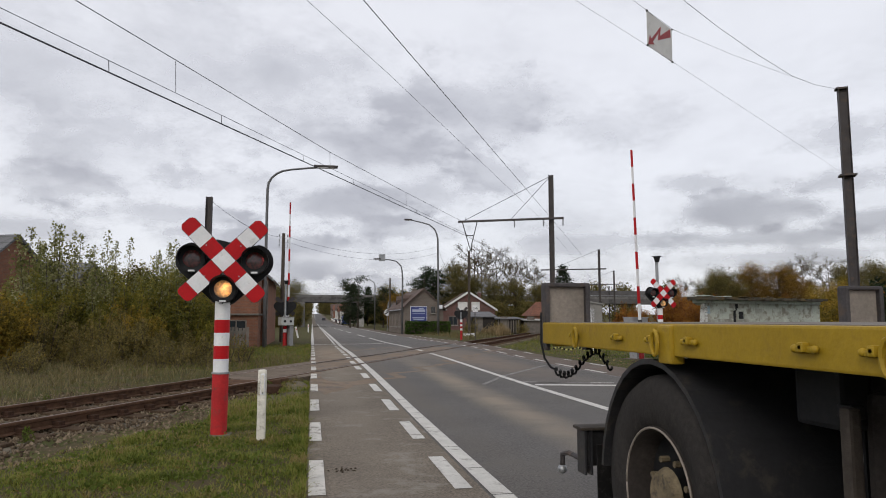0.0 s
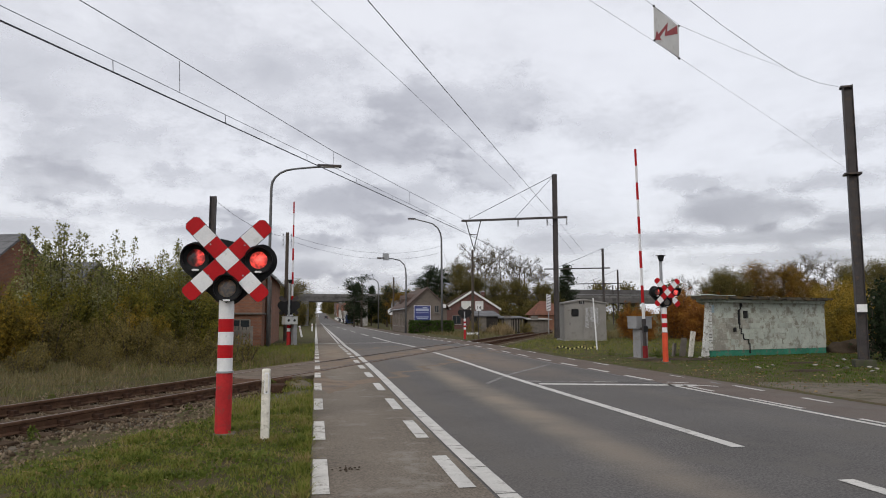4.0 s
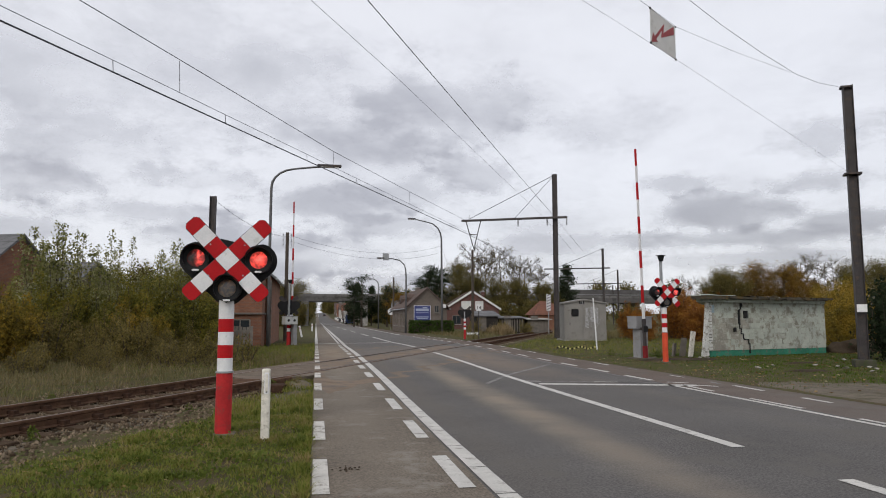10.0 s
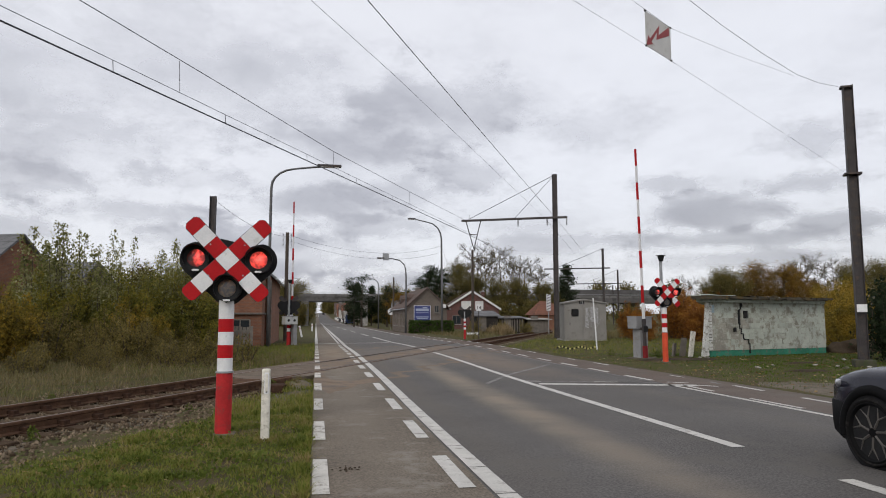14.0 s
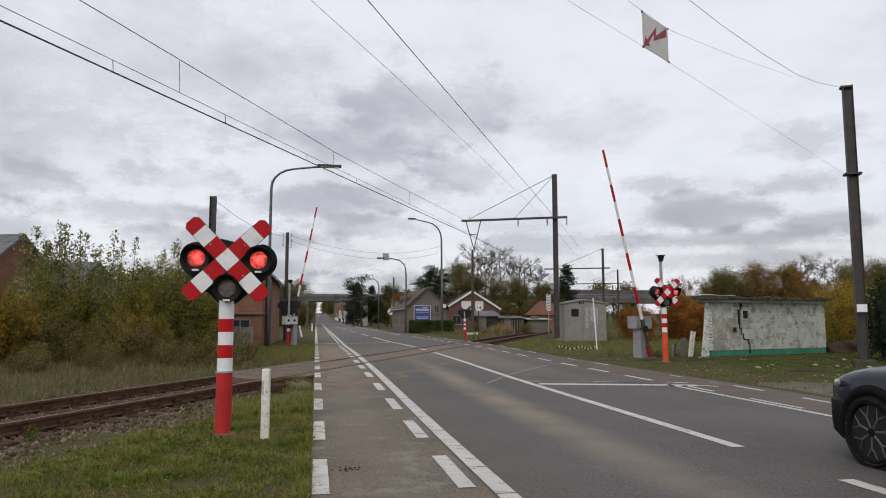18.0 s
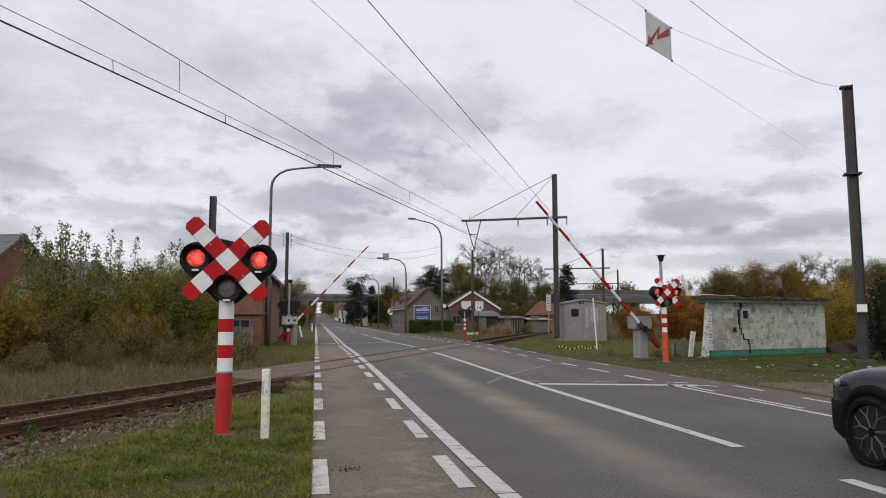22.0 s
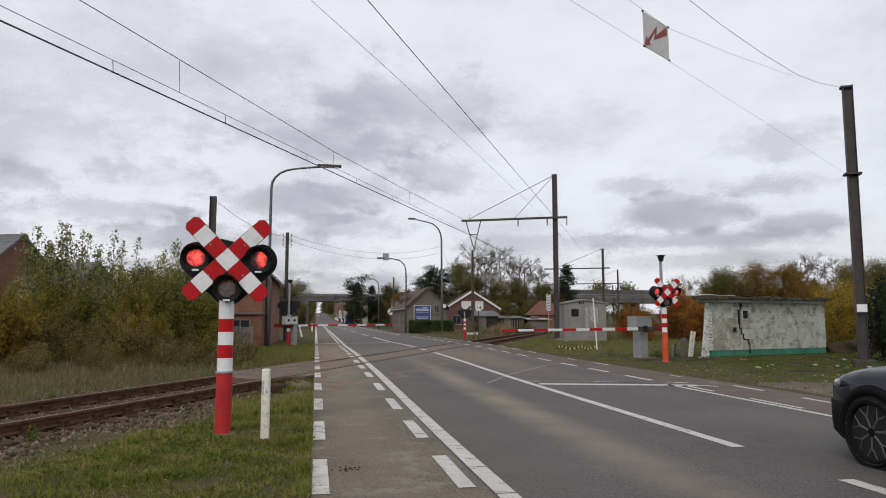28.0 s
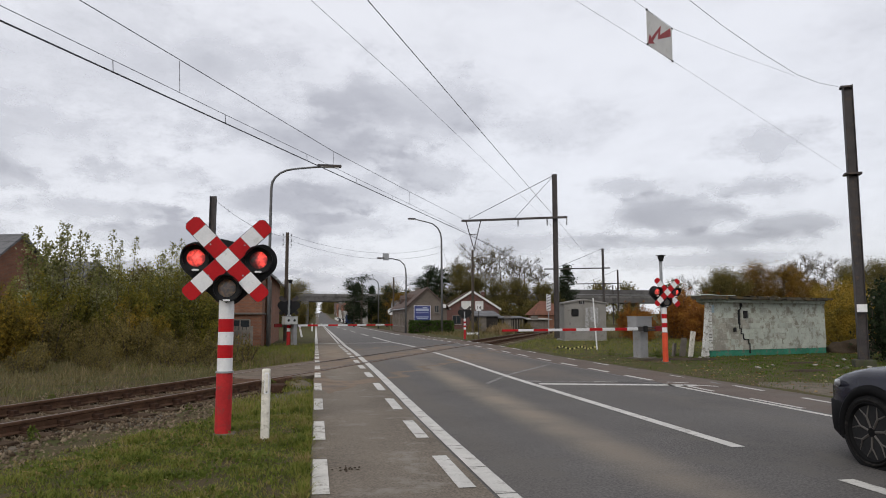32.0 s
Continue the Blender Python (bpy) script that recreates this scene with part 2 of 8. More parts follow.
def thing(name, label, category, m=None, group=""):
    ob = new(name)
    ob.empty_display_size = 0.2
    if m is not None:
        ob.matrix_basis = m
    return tagged(ob, label, category, group)


def raw(name, verts, faces, material, parent=None, smooth=False):
    """One mesh out of arrays; made for stuff with very many pieces."""
    me = bpy.data.meshes.new(name)
    v = np.asarray(verts, dtype=np.float32).reshape(-1, 3)
    f = np.asarray(faces, dtype=np.int32)
    k = f.shape[1]
    me.vertices.add(len(v))
    me.vertices.foreach_set("co", v.ravel())
    me.loops.add(f.size)
    me.loops.foreach_set("vertex_index", f.ravel())
    me.polygons.add(len(f))
    me.polygons.foreach_set("loop_start", np.arange(0, f.size, k, dtype=np.int32))
    me.update(calc_edges=True)
    me.validate()
    if material:
        me.materials.append(material)
    ob = new(name, me)
    if parent:
        ob.parent = parent
    if smooth:
        me.polygons.foreach_set("use_smooth", [True] * len(f))
    return ob


def B():
    return bmesh.new()


# ---- plan: the road runs along y, the single track crosses it askew ----
TA = radians(25.0)
TDIR, TNOR = Vector((math.sin(TA), math.cos(TA), 0)), Vector((math.cos(TA), -math.sin(TA), 0))
TC = Vector((-3.49, 12.03, 0))


def from_track(x, y):
    return (x - TC.x) * TNOR.x + (y - TC.y) * TNOR.y


def on_track(s, d=0.0, z=0.0):
    p = TC + TDIR * s + TNOR * d
    return Vector((p.x, p.y, z))


def ease(a, b, v):
    t = min(1, max(0, (v - a) / (b - a)))
    return t * t * (3 - 2 * t)


def rise(y):
    """The land climbs gently far beyond the bridge."""
    return 8.0 * ease(230, 800, y)


def ground_z(x, y):
    d = abs(from_track(x, y))
    return rise(y) - 0.09 * (1 - ease(1.9, 3.3, d))


def road_z(x, y):
    d = abs(from_track(x, y))
    return rise(y) + 0.004 + 0.08 * (1 - ease(1.3, 6.5, d))

# ---- ground, road, paths ----
M_GROUND = mat("rough_grass_and_earth", (0.068, 0.068, 0.024), 0.95, spec=0.06, var=0.3, scale=0.9, fine=30, bump=0.8, tint=(0.05, 0.056, 0.018), dirt=(0.088, 0.068, 0.042), dirt_amount=0.55, grainy=0.5)
M_ASPHALT = mat("worn_grey_asphalt", (0.106, 0.099, 0.094), 0.85, spec=0.18, var=0.15, scale=0.5, fine=45, grainy=0.6, bump=0.5, dirt=(0.112, 0.103, 0.094), dirt_amount=0.3)
M_PATH = mat("brownish_path_asphalt", (0.153, 0.129, 0.103), 0.9, spec=0.15, var=0.18, scale=0.8, fine=45, grainy=0.55, bump=0.5, dirt=(0.225, 0.205, 0.175), dirt_amount=0.22)
M_REDPATH = mat("faded_red_path", (0.128, 0.100, 0.084), 0.9, spec=0.12, var=0.15, scale=0.9, fine=70, grainy=0.25, bump=0.25, dirt=(0.135, 0.115, 0.10), dirt_amount=0.35)
M_PAINT = mat("worn_road_paint", (0.50, 0.485, 0.45), 0.7, var=0.14, scale=2.5, fine=60, bump=0.15, dirt=(0.27, 0.255, 0.23), dirt_amount=0.25)
M_CHIPPED = mat("chipped_road_paint", (0.50, 0.48, 0.44), 0.75, var=0.18, scale=2.6, fine=60, bump=0.2, dirt=(0.17, 0.15, 0.125), dirt_amount=0.30)
M_OLDPAINT = mat("nearly_gone_road_paint", (0.22, 0.21, 0.195), 0.8, var=0.2, scale=3, fine=60, bump=0.15, dirt=(0.12, 0.117, 0.113), dirt_amount=0.6)
M_GRAVEL = mat("gravel_and_dirt", (0.142, 0.120, 0.095), 0.97, spec=0.08, var=0.25, scale=1.5, fine=45, bump=0.8, dirt=(0.10, 0.09, 0.06), dirt_amount=0.4)


def add_pale_band(m, x_mid, half, y0, y1, col, most):
    """A pale soft-edged band, mostly dust along the lanes, worn off where the noise is low."""
    n, l = m.node_tree.nodes, m.node_tree.links
    b = n["Principled BSDF"]
    old = b.inputs["Base Color"].links[0].from_socket
    tc, sep = n.new("ShaderNodeTexCoord"), n.new("ShaderNodeSeparateXYZ")
    l.new(tc.outputs["Object"], sep.inputs[0])
    fac = None
    for out, mid, hw in ((0, x_mid, half), (1, (y0 + y1) / 2, (y1 - y0) / 2)):
        sub, ab, mr = n.new("ShaderNodeMath"), n.new("ShaderNodeMath"), n.new("ShaderNodeMapRange")
        sub.operation, ab.operation, mr.interpolation_type = "SUBTRACT", "ABSOLUTE", "SMOOTHSTEP"
        sub.inputs[1].default_value = mid
        mr.inputs[1].default_value, mr.inputs[2].default_value, mr.inputs[3].default_value, mr.inputs[4].default_value = 0.0, hw, 1.0, 0.0
        l.new(sep.outputs[out], sub.inputs[0])
        l.new(sub.outputs[0], ab.inputs[0])
        l.new(ab.outputs[0], mr.inputs[0])
        if fac is None:
            fac = mr.outputs[0]
        else:
            mu = n.new("ShaderNodeMath")
            mu.operation = "MULTIPLY"
            l.new(fac, mu.inputs[0])
            l.new(mr.outputs[0], mu.inputs[1])
            fac = mu.outputs[0]
    noi, mu, mix = n.new("ShaderNodeTexNoise"), n.new("ShaderNodeMath"), n.new("ShaderNodeMix")
    noi.inputs["Scale"].default_value, noi.inputs["Detail"].default_value = 1.1, 5
    l.new(tc.outputs["Object"], noi.inputs["Vector"])
    mu.operation = "MULTIPLY"
    l.new(fac, mu.inputs[0])
    rm = n.new("ShaderNodeMapRange")
    rm.inputs[1].default_value, rm.inputs[2].default_value, rm.inputs[4].default_value = 0.12, 0.55, most
    l.new(noi.outputs[0], rm.inputs[0])
    l.new(rm.outputs[0], mu.inputs[1])
    mix.data_type = "RGBA"
    mix.inputs[7].default_value = (*col, 1)
    l.new(mu.outputs[0], mix.inputs[0])
    l.new(old, mix.inputs[6])
    l.new(mix.outputs[2], b.inputs["Base Color"])


add_pale_band(M_ASPHALT, 3.15, 0.62, -3.0, 30.0, (0.235, 0.198, 0.155), 1.0)
add_pale_band(M_REDPATH, 8.3, 2.2, -14.0, 16.0, (0.130, 0.121, 0.112), 1.0)
add_pale_band(M_ASPHALT, 6.3, 0.5, -3.0, 50.0, (0.135, 0.12, 0.105), 0.6)
add_pale_band(M_PATH, 0.65, 0.55, -2.0, 40.0, (0.20, 0.172, 0.138), 0.7)
add_pale_band(M_PATH, 0.7, 1.4, 15.0, 42.0, (0.24, 0.19, 0.14), 0.9)
add_pale_band(M_ASPHALT, 4.0, 5.0, 17.0, 38.0, (0.165, 0.142, 0.12), 0.9)
# far road paler all across: dust plus grazing-angle brightness painted into the colour
add_pale_band(M_ASPHALT, 4.5, 7.0, 24.0, 250.0, (0.19, 0.178, 0.165), 1.0)
add_pale_band(M_ASPHALT, 5.6, 1.6, 12.0, 34.0, (0.185, 0.145, 0.115), 0.9)
add_pale_band(M_ASPHALT, 1.85, 0.5, -5.0, 60.0, (0.135, 0.115, 0.095), 0.7)

def sheet(name, xs, ys, zf, material, label, category, parent=None, kind="structure"):
    nx, ny = len(xs), len(ys)
    v = [(x, y, zf(x, y)) for y in ys for x in xs]
    f = [(j * nx + i, j * nx + i + 1, (j + 1) * nx + i + 1, (j + 1) * nx + i) for j in range(ny - 1) for i in range(nx - 1)]
    ob = raw(name, v, f, material, parent, True)
    return ob if parent else tagged(ob, label, category, "", kind)


far_x = [-4000, -1500, -600, -250, -120, -70]
xs = far_x + list(np.arange(-45, 46, 0.75)) + [60, 80, 120, 250, 600, 1500, 4000]
ys = [-3000, -1000, -300, -100, -40] + list(np.arange(-12, 80, 0.75)) + [100, 130, 180, 260, 400, 700, 1200, 2200, 4400]


def rough_ground(x, y):
    lump = -0.05 if -0.03 < x < 9.0 else 0.0 if -0.8 < x < 10 else 0.03 * noise.noise(Vector((x * 0.7, y * 0.7, 0)))
    return ground_z(x, y) + lump


ground = sheet("ground", xs, ys, rough_ground, M_GROUND, "uneven grassy ground with bare earth beside the road", "ground")
RX0, RX1, RX2, RX3 = -0.012, 1.42, 7.52, 9.05
road_y = [-900, -300, -100, -40, -15] + list(np.arange(-6, 66, 0.5)) + [80, 110, 160, 240, 400, 700, 1300, 2500]
road = sheet("road", list(np.linspace(RX1, RX2, 13)), road_y, road_z, M_ASPHALT, "worn grey asphalt two-lane road with white markings", "road")


def edged(x, y):
    return road_z(x, y) if RX0 <= x <= RX3 else -0.16


left_path = sheet("pavement_1", [RX0 - 0.05, *np.linspace(RX0, RX1, 5)], road_y, edged, M_PATH, "brownish asphalt cycle path along the road", "cycle path")
right_path = sheet("pavement_2", [*np.linspace(RX2, RX3, 5), RX3 + 0.05], road_y, edged, M_REDPATH, "faded reddish cycle path along the far side of the road", "cycle path")


def marking(x0, y0, x1, y1, w, name="dash", material=None, parent=None, lift=0.006):
    """A painted bar of width w from one point to the other, laid on the road's surface."""
    a, b = Vector((x0, y0, 0)), Vector((x1, y1, 0))
    d = b - a
    n = max(1, int(d.length / 0.6))
    side = Vector((-d.y, d.x, 0)).normalized() * w / 2
    v, f = [], []
    for i in range(n + 1):
        p = a + d * i / n
        for q in (p + side, p - side):
            v.append((q.x, q.y, road_z(q.x, q.y) + lift))
    for i in range(n):
        f.append((2 * i, 2 * i + 1, 2 * i + 3, 2 * i + 2))
    return raw(name, v, f, material or M_PAINT, parent or road)


# left edge of the cycle path: short broken bars
starts = [3.25, 5.72, 8.15, 10.62, 13.25, 15.98, 18.6, 21.1, 23.5, 26.0, 28.4, 30.9, 33.3, 35.8]
for y in starts:
    marking(0.065, y, 0.065, y + 1.36, 0.14, parent=left_path, material=M_CHIPPED)
marking(0.05, 39.0, 0.02, 700, 0.18, "edge_line", parent=left_path)
# inner edge of the cycle path
for y in starts:
    marking(1.265, y + 0.02, 1.265, y + 1.38, 0.15, parent=left_path)
# solid edge line of the carriageway, in slabs with thin joints
y = 2.0
while y < 39.5:
    n = random.uniform(0.9, 1.3)
    marking(1.53, y, 1.53, y + n - 0.022, 0.17, "edge_line")
    y += n
marking(1.55, 39.5, 1.62, 140, 0.2, "edge_line")
marking(1.62, 140, 1.9, 700, 0.24, "edge_line")
marking(7.3, 60, 7.3, 400, 0.18, "edge_line")
marking(1.30, 39.5, 1.38, 140, 0.12, "edge_line", parent=left_path)
# centre line
def middle(y):
    return 4.62 - 0.005 * max(0, 16 - y) - 0.011 * max(0, y - 32)


for a, b in ((3.1, 5.42), (6.98, 10.0), (10.01, 16.2), (16.24, 27.0), (29.1, 30.6), (32.3, 42.0), (42.0, 54.0), (58, 66), (74, 84), (92, 102), (112, 122), (132, 142), (150, 158), (166, 174), (184, 194), (204, 214), (226, 238), (250, 264), (280, 296), (320, 340)):
    marking(middle(a), a, middle(b), b, 0.16, "centre_line")
# stop lines
marking(4.76, 14.42, 7.95, 13.50, 0.30, "stop_line")
for xa, xb, m_ in ((4.70, 5.0, M_PAINT), (5.0, 5.55, M_OLDPAINT), (5.6, 6.1, M_OLDPAINT), (6.12, 6.62, M_PAINT), (6.62, 7.4, M_OLDPAINT)):
    marking(xa, 15.10 - 0.32 * (xa - 4.7), xb, 15.10 - 0.32 * (xb - 4.7), 0.10, "stop_line", m_, lift=0.007)
for xa, ya, xb, yb in ((7.69, 14.30, 8.05, 14.02), (7.92, 13.58, 8.25, 13.20)):
    marking(xa, ya, xb, yb, 0.11, "stop_line", parent=right_path)
marking(0.0, 39.9, 4.3, 41.0, 0.32, "stop_line")
# worn diagonal left from an older layout
marking(3.65, 14.6, 4.75, 16.8, 0.10, "old_line", M_OLDPAINT)
marking(4.75, 16.8, 7.05, 20.4, 0.11, "old_line", M_OLDPAINT)
# right edge of the carriageway and its cycle path
for ya, yb in ((2.0, 4.2), (4.22, 6.4), (6.42, 8.9), (8.93, 10.15), (10.17, 11.4), (11.43, 13.9)):
    marking(7.20 + 0.016 * ya, ya, 7.20 + 0.016 * yb, yb, 0.11, "edge_line")
marking(7.40, 14.1, 7.42, 20.0, 0.05, "edge_line", M_OLDPAINT)
marking(7.42, 20.0, 7.46, 33, 0.07, "edge_line", M_OLDPAINT)
marking(7.46, 33, 7.5, 60, 0.08, "edge_line", M_OLDPAINT)
for i in range(17):
    y = 14.8 + 2.46 * i
    xd = 7.58 + min(0.16, 0.022 * (y - 14.8))
    marking(xd, y, xd + 0.02, y + 1.40, 0.13, parent=right_path)
for i in range(20):
    y = 15.0 + 2.46 * i
    xd = 8.72 + min(0.24, 0.015 * (y - 15))
    worn = i in (0, 1, 3, 4)
    marking(xd, y + (0.4 if worn else 0.0), xd + 0.01, y + 1.1, 0.07 if worn else 0.11, parent=right_path, material=M_OLDPAINT if i in (1, 4) else None)
for xa, ya, xb, yb, m_ in ((8.62, 13.75, 8.68, 14.2, M_OLDPAINT), (8.62, 12.25, 8.68, 13.3, M_PAINT), (8.50, 10.3, 8.54, 11.05, M_PAINT), (8.46, 7.6, 8.49, 8.8, M_PAINT)):
    marking(xa, ya, xb, yb, 0.10, parent=right_path, material=m_)
for xa, ya, xb, yb in ((7.61, 12.36, 7.68, 13.62), (7.535, 9.75, 7.56, 11.12), (7.53, 7.2, 7.535, 8.6)):
    marking(xa, ya, xb, yb, 0.09, parent=right_path)


def patch(name, cx, cy, rx, ry, material, label, seed, lift=0.035):
    rnd = random.Random(seed)
    v, f = [(cx, cy, rough_ground(cx, cy) + lift)], []
    n = 40
    for ring in (0.5, 1.0):
        for k in range(n):
            a = 2 * math.pi * k / n
            r = ring * (1 + 0.25 * noise.noise(Vector((math.cos(a) * 1.7 + seed, math.sin(a) * 1.7, ring))) + rnd.uniform(-0.05, 0.05) * ring)
            x, y = cx + rx * r * math.cos(a), cy + ry * r * math.sin(a)
            v.append((x, y, rough_ground(x, y) + (lift if ring < 1 else -0.02)))
    for k in range(n):
        f.append((0, 1 + k, 1 + (k + 1) % n))
        f.append((1 + k, 1 + n + k, 1 + n + (k + 1) % n))
        f.append((1 + k, 1 + n + (k + 1) % n, 1 + (k + 1) % n))
    return tagged(raw(name, v, f, material), label, "ground patch", "", "structure")


patch("gravel_patch", 10.9, 10.2, 2.6, 4.4, M_GRAVEL, "bare gravel shoulder beside the red cycle path", 3)
patch("gravel_patch", -0.32, 14.75, 0.42, 1.25, M_GRAVEL, "earth banked against the crossing paving", 8, 0.17)
patch("gravel_patch", -0.55, 13.6, 0.42, 3.4, M_GRAVEL, "worn bare earth strip beside the cycle path", 5)

# ---- railway track ----
BED0, BED1 = -34.0, 130.0
cross0, cross1 = 5.2, 19.2          # where the road lies over the track, by distance along it


def bed(name, s0, s1):
    ss, ds = np.arange(s0, s1 + 0.01, 0.8), np.linspace(-1.9, 1.9, 9)
    v = []
    for s in ss:
        for d in ds:
            p = on_track(s, d)
            v.append((p.x, p.y, -0.088 - 0.03 * ease(1.4, 1.9, abs(d)) + 0.012 * noise.noise(Vector((s * 2, d * 2, 0)))))
    n = len(ds)
    f = [(j * n + i, j * n + i + 1, (j + 1) * n + i + 1, (j + 1) * n + i) for j in range(len(ss) - 1) for i in range(n - 1)]
    return tagged(raw(name, v, f, M_GRAVEL, None, True), "dirty ballast bed under the rails", "track bed", "", "structure")


bed("track_bed", BED0, cross0 - 1.2)
bed("track_bed", cross1 + 1.5, BED1)

RAIL = [(-0.07, 0), (0.07, 0), (0.07, 0.012), (0.012, 0.03), (0.012, 0.10), (0.036, 0.112), (0.036, 0.14), (0.028, 0.15), (-0.028, 0.15), (-0.036, 0.14), (-0.036, 0.112), (-0.012, 0.10), (-0.012, 0.03), (-0.07, 0.012)]


def rail(s0, s1, d, z, name, label):
    t = thing(name, label, "rail", Matrix.Translation(on_track(s0, d, z)) @ pose(0, 0, 0, 0, 0, -25.0), "rails of the track")
    bm = slab(B(), RAIL, s1 - s0)
    part("rail_body", bm, M_RAIL, t)
    bm = B()
    box(bm, (0, (s1 - s0) / 2, 0.1515), (0.05, s1 - s0, 0.004))
    part("rail_head", bm, M_RAILTOP, t, "worn shiny rail head")
    return t


for d in (-0.753, 0.753):
    rail(BED0, cross0 - 0.2, d, -0.045, "rail", "rusty brown steel rail on sleepers")
    rail(cross1 + 0.6, BED1, d, -0.045, "rail", "rusty brown steel rail on sleepers")
    rail(cross0 - 0.2, cross1 + 0.6, d, -0.052, "crossing_rail", "steel rail sunk flush in the road")

# stained strip of asphalt where the rails cross, and flat dark strips for the grooves' shade
M_STAIN = mat("brown_stained_asphalt", (0.190, 0.143, 0.105), 0.88, spec=0.15, var=0.18, scale=0.9, fine=110, bump=0.3, dirt=(0.125, 0.11, 0.097), dirt_amount=0.4)


def strip(name, d0, d1, ragged, lift, material, label):
    """A strip of the road along the track, from edge to edge of the paving."""
    v, f = [], []
    ss = np.arange(cross0 - 3, cross1 + 4, 0.35)
    for s in ss:
        for d in (d0 + ragged * noise.noise(Vector((s * 0.9, 0, 5))), d0 * 0.5 + d1 * 0.5, d1 + ragged * noise.noise(Vector((s * 0.9, 9, 5)))):
            p = on_track(s, d)
            x = min(RX3, max(RX0, p.x))
            v.append((x, p.y, road_z(x, p.y) + lift))
    for i in range(len(ss) - 1):
        for k in (0, 1):
            f.append((3 * i + k, 3 * i + k + 1, 3 * i + k + 4, 3 * i + k + 3))
    return tagged(raw(name, v, f, material), label, "crossing surface", "", "structure")


strip("crossing_strip", -3.0, 3.1, 0.9, 0.003, M_STAIN, "brown stained asphalt round the sunken rails")
# no groove is cut: its shaded depth is only a dark colour on top
M_GROOVE = mat("groove_shade", (0.035, 0.028, 0.024), 0.9, var=0.3, bump=0.2)
for d in (-0.753, 0.753):
    k = 1 if d < 0 else -1
    strip("flangeway", d + k * 0.04, d + k * 0.12, 0.0, 0.012, M_GROOVE, "flat dark strip for the shade in a rail groove")

# apron of the crossing beside the path
M_APRON = mat("brown_stained_apron", (0.150, 0.118, 0.090), 0.9, spec=0.12, var=0.2, scale=1.2, fine=70, grainy=0.25, bump=0.3, dirt=(0.105, 0.083, 0.064), dirt_amount=0.4)
ap = thing("crossing_apron", "brown stained paving between the rails beside the cycle path", "crossing apron", Matrix())


def apron_panel(name, d0, d1, s0, s1, top, material, label=""):
    """Paving between two lines along the track, from s0 and s1 on, up to the edge of the cycle path."""
    ends = [(RX0 - TC.x - TNOR.x * d) / TDIR.x for d in (d0, d1)]
    bm = B()
    ring = [on_track(s0, d0), on_track(s1, d1), on_track(ends[1], d1), on_track(ends[0], d0)]
    up = [bm.verts.new((p.x, p.y, top)) for p in ring]
    dn = [bm.verts.new((p.x, p.y, -0.12)) for p in ring]
    bm.faces.new(up)
    bm.faces.new(dn[::-1])
    for k in range(4):
        bm.faces.new((up[k], dn[k], dn[(k + 1) % 4], up[(k + 1) % 4]))
    return part(name, bm, material, ap, label)


apron_panel("panel", -0.69, 0.69, 4.9, 3.9, 0.099, M_APRON)
apron_panel("panel", -1.25, -0.80, 5.4, 5.2, 0.094, M_APRON)
apron_panel("panel", 0.80, 1.15, 5.1, 5.2, 0.088, M_APRON)
p = on_track(3.78, 0.42)
part("nose", box(B(), (0, 0, 0), (0.62, 0.42, 0.10), bevel=0.02), M_RAIL, ap, "rusty steel nose of the paving", at=pose(p.x, p.y, 0.05, 8, 0, -25.0))
part("end_block", box(B(), (0, 0, 0), (0.46, 0.45, 0.17), bevel=0.015), M_CHAIR, ap, "dark rusty end block of the paving", at=pose(-0.78, 14.28, 0.02, 0, 0, -12))
p = on_track(4.7, 0.88)
part("nose", box(B(), (0, 0, 0), (0.12, 0.75, 0.13), bevel=0.02), M_RAIL, ap, "rusty steel nose of the paving", at=pose(p.x, p.y, 0.03, 0, 0, -25.0))

# sleepers
me_sl = mesh_of(box(B(), (0, 0, 0), (2.5, 0.25, 0.13), bevel=0.015), "sleeper", M_SLEEPER)
me_ch = mesh_of(box(box(B(), (0, 0.0, 0.0), (0.36, 0.20, 0.03)), (0, 0, 0.035), (0.26, 0.11, 0.075), bevel=0.01), "rail_chair", M_CHAIR)
s = BED0 + 0.3
while s < BED1 - 40:
    if not cross0 - 0.5 < s < cross1 + 1.0:
        p = on_track(s)
        ob = new("sleeper", me_sl)
        ob.matrix_basis = pose(p.x, p.y, -0.115, 0, 0, -25 + random.uniform(-1, 1))
        tagged(ob, "dark weathered timber railway sleeper", "sleeper", "sleepers of the track")
        for d in (-0.753, 0.753):
            ch = new("rail_chair", me_ch)
            ch.parent = ob
            ch.matrix_basis = pose(d, 0, 0.072)
    s += 0.62


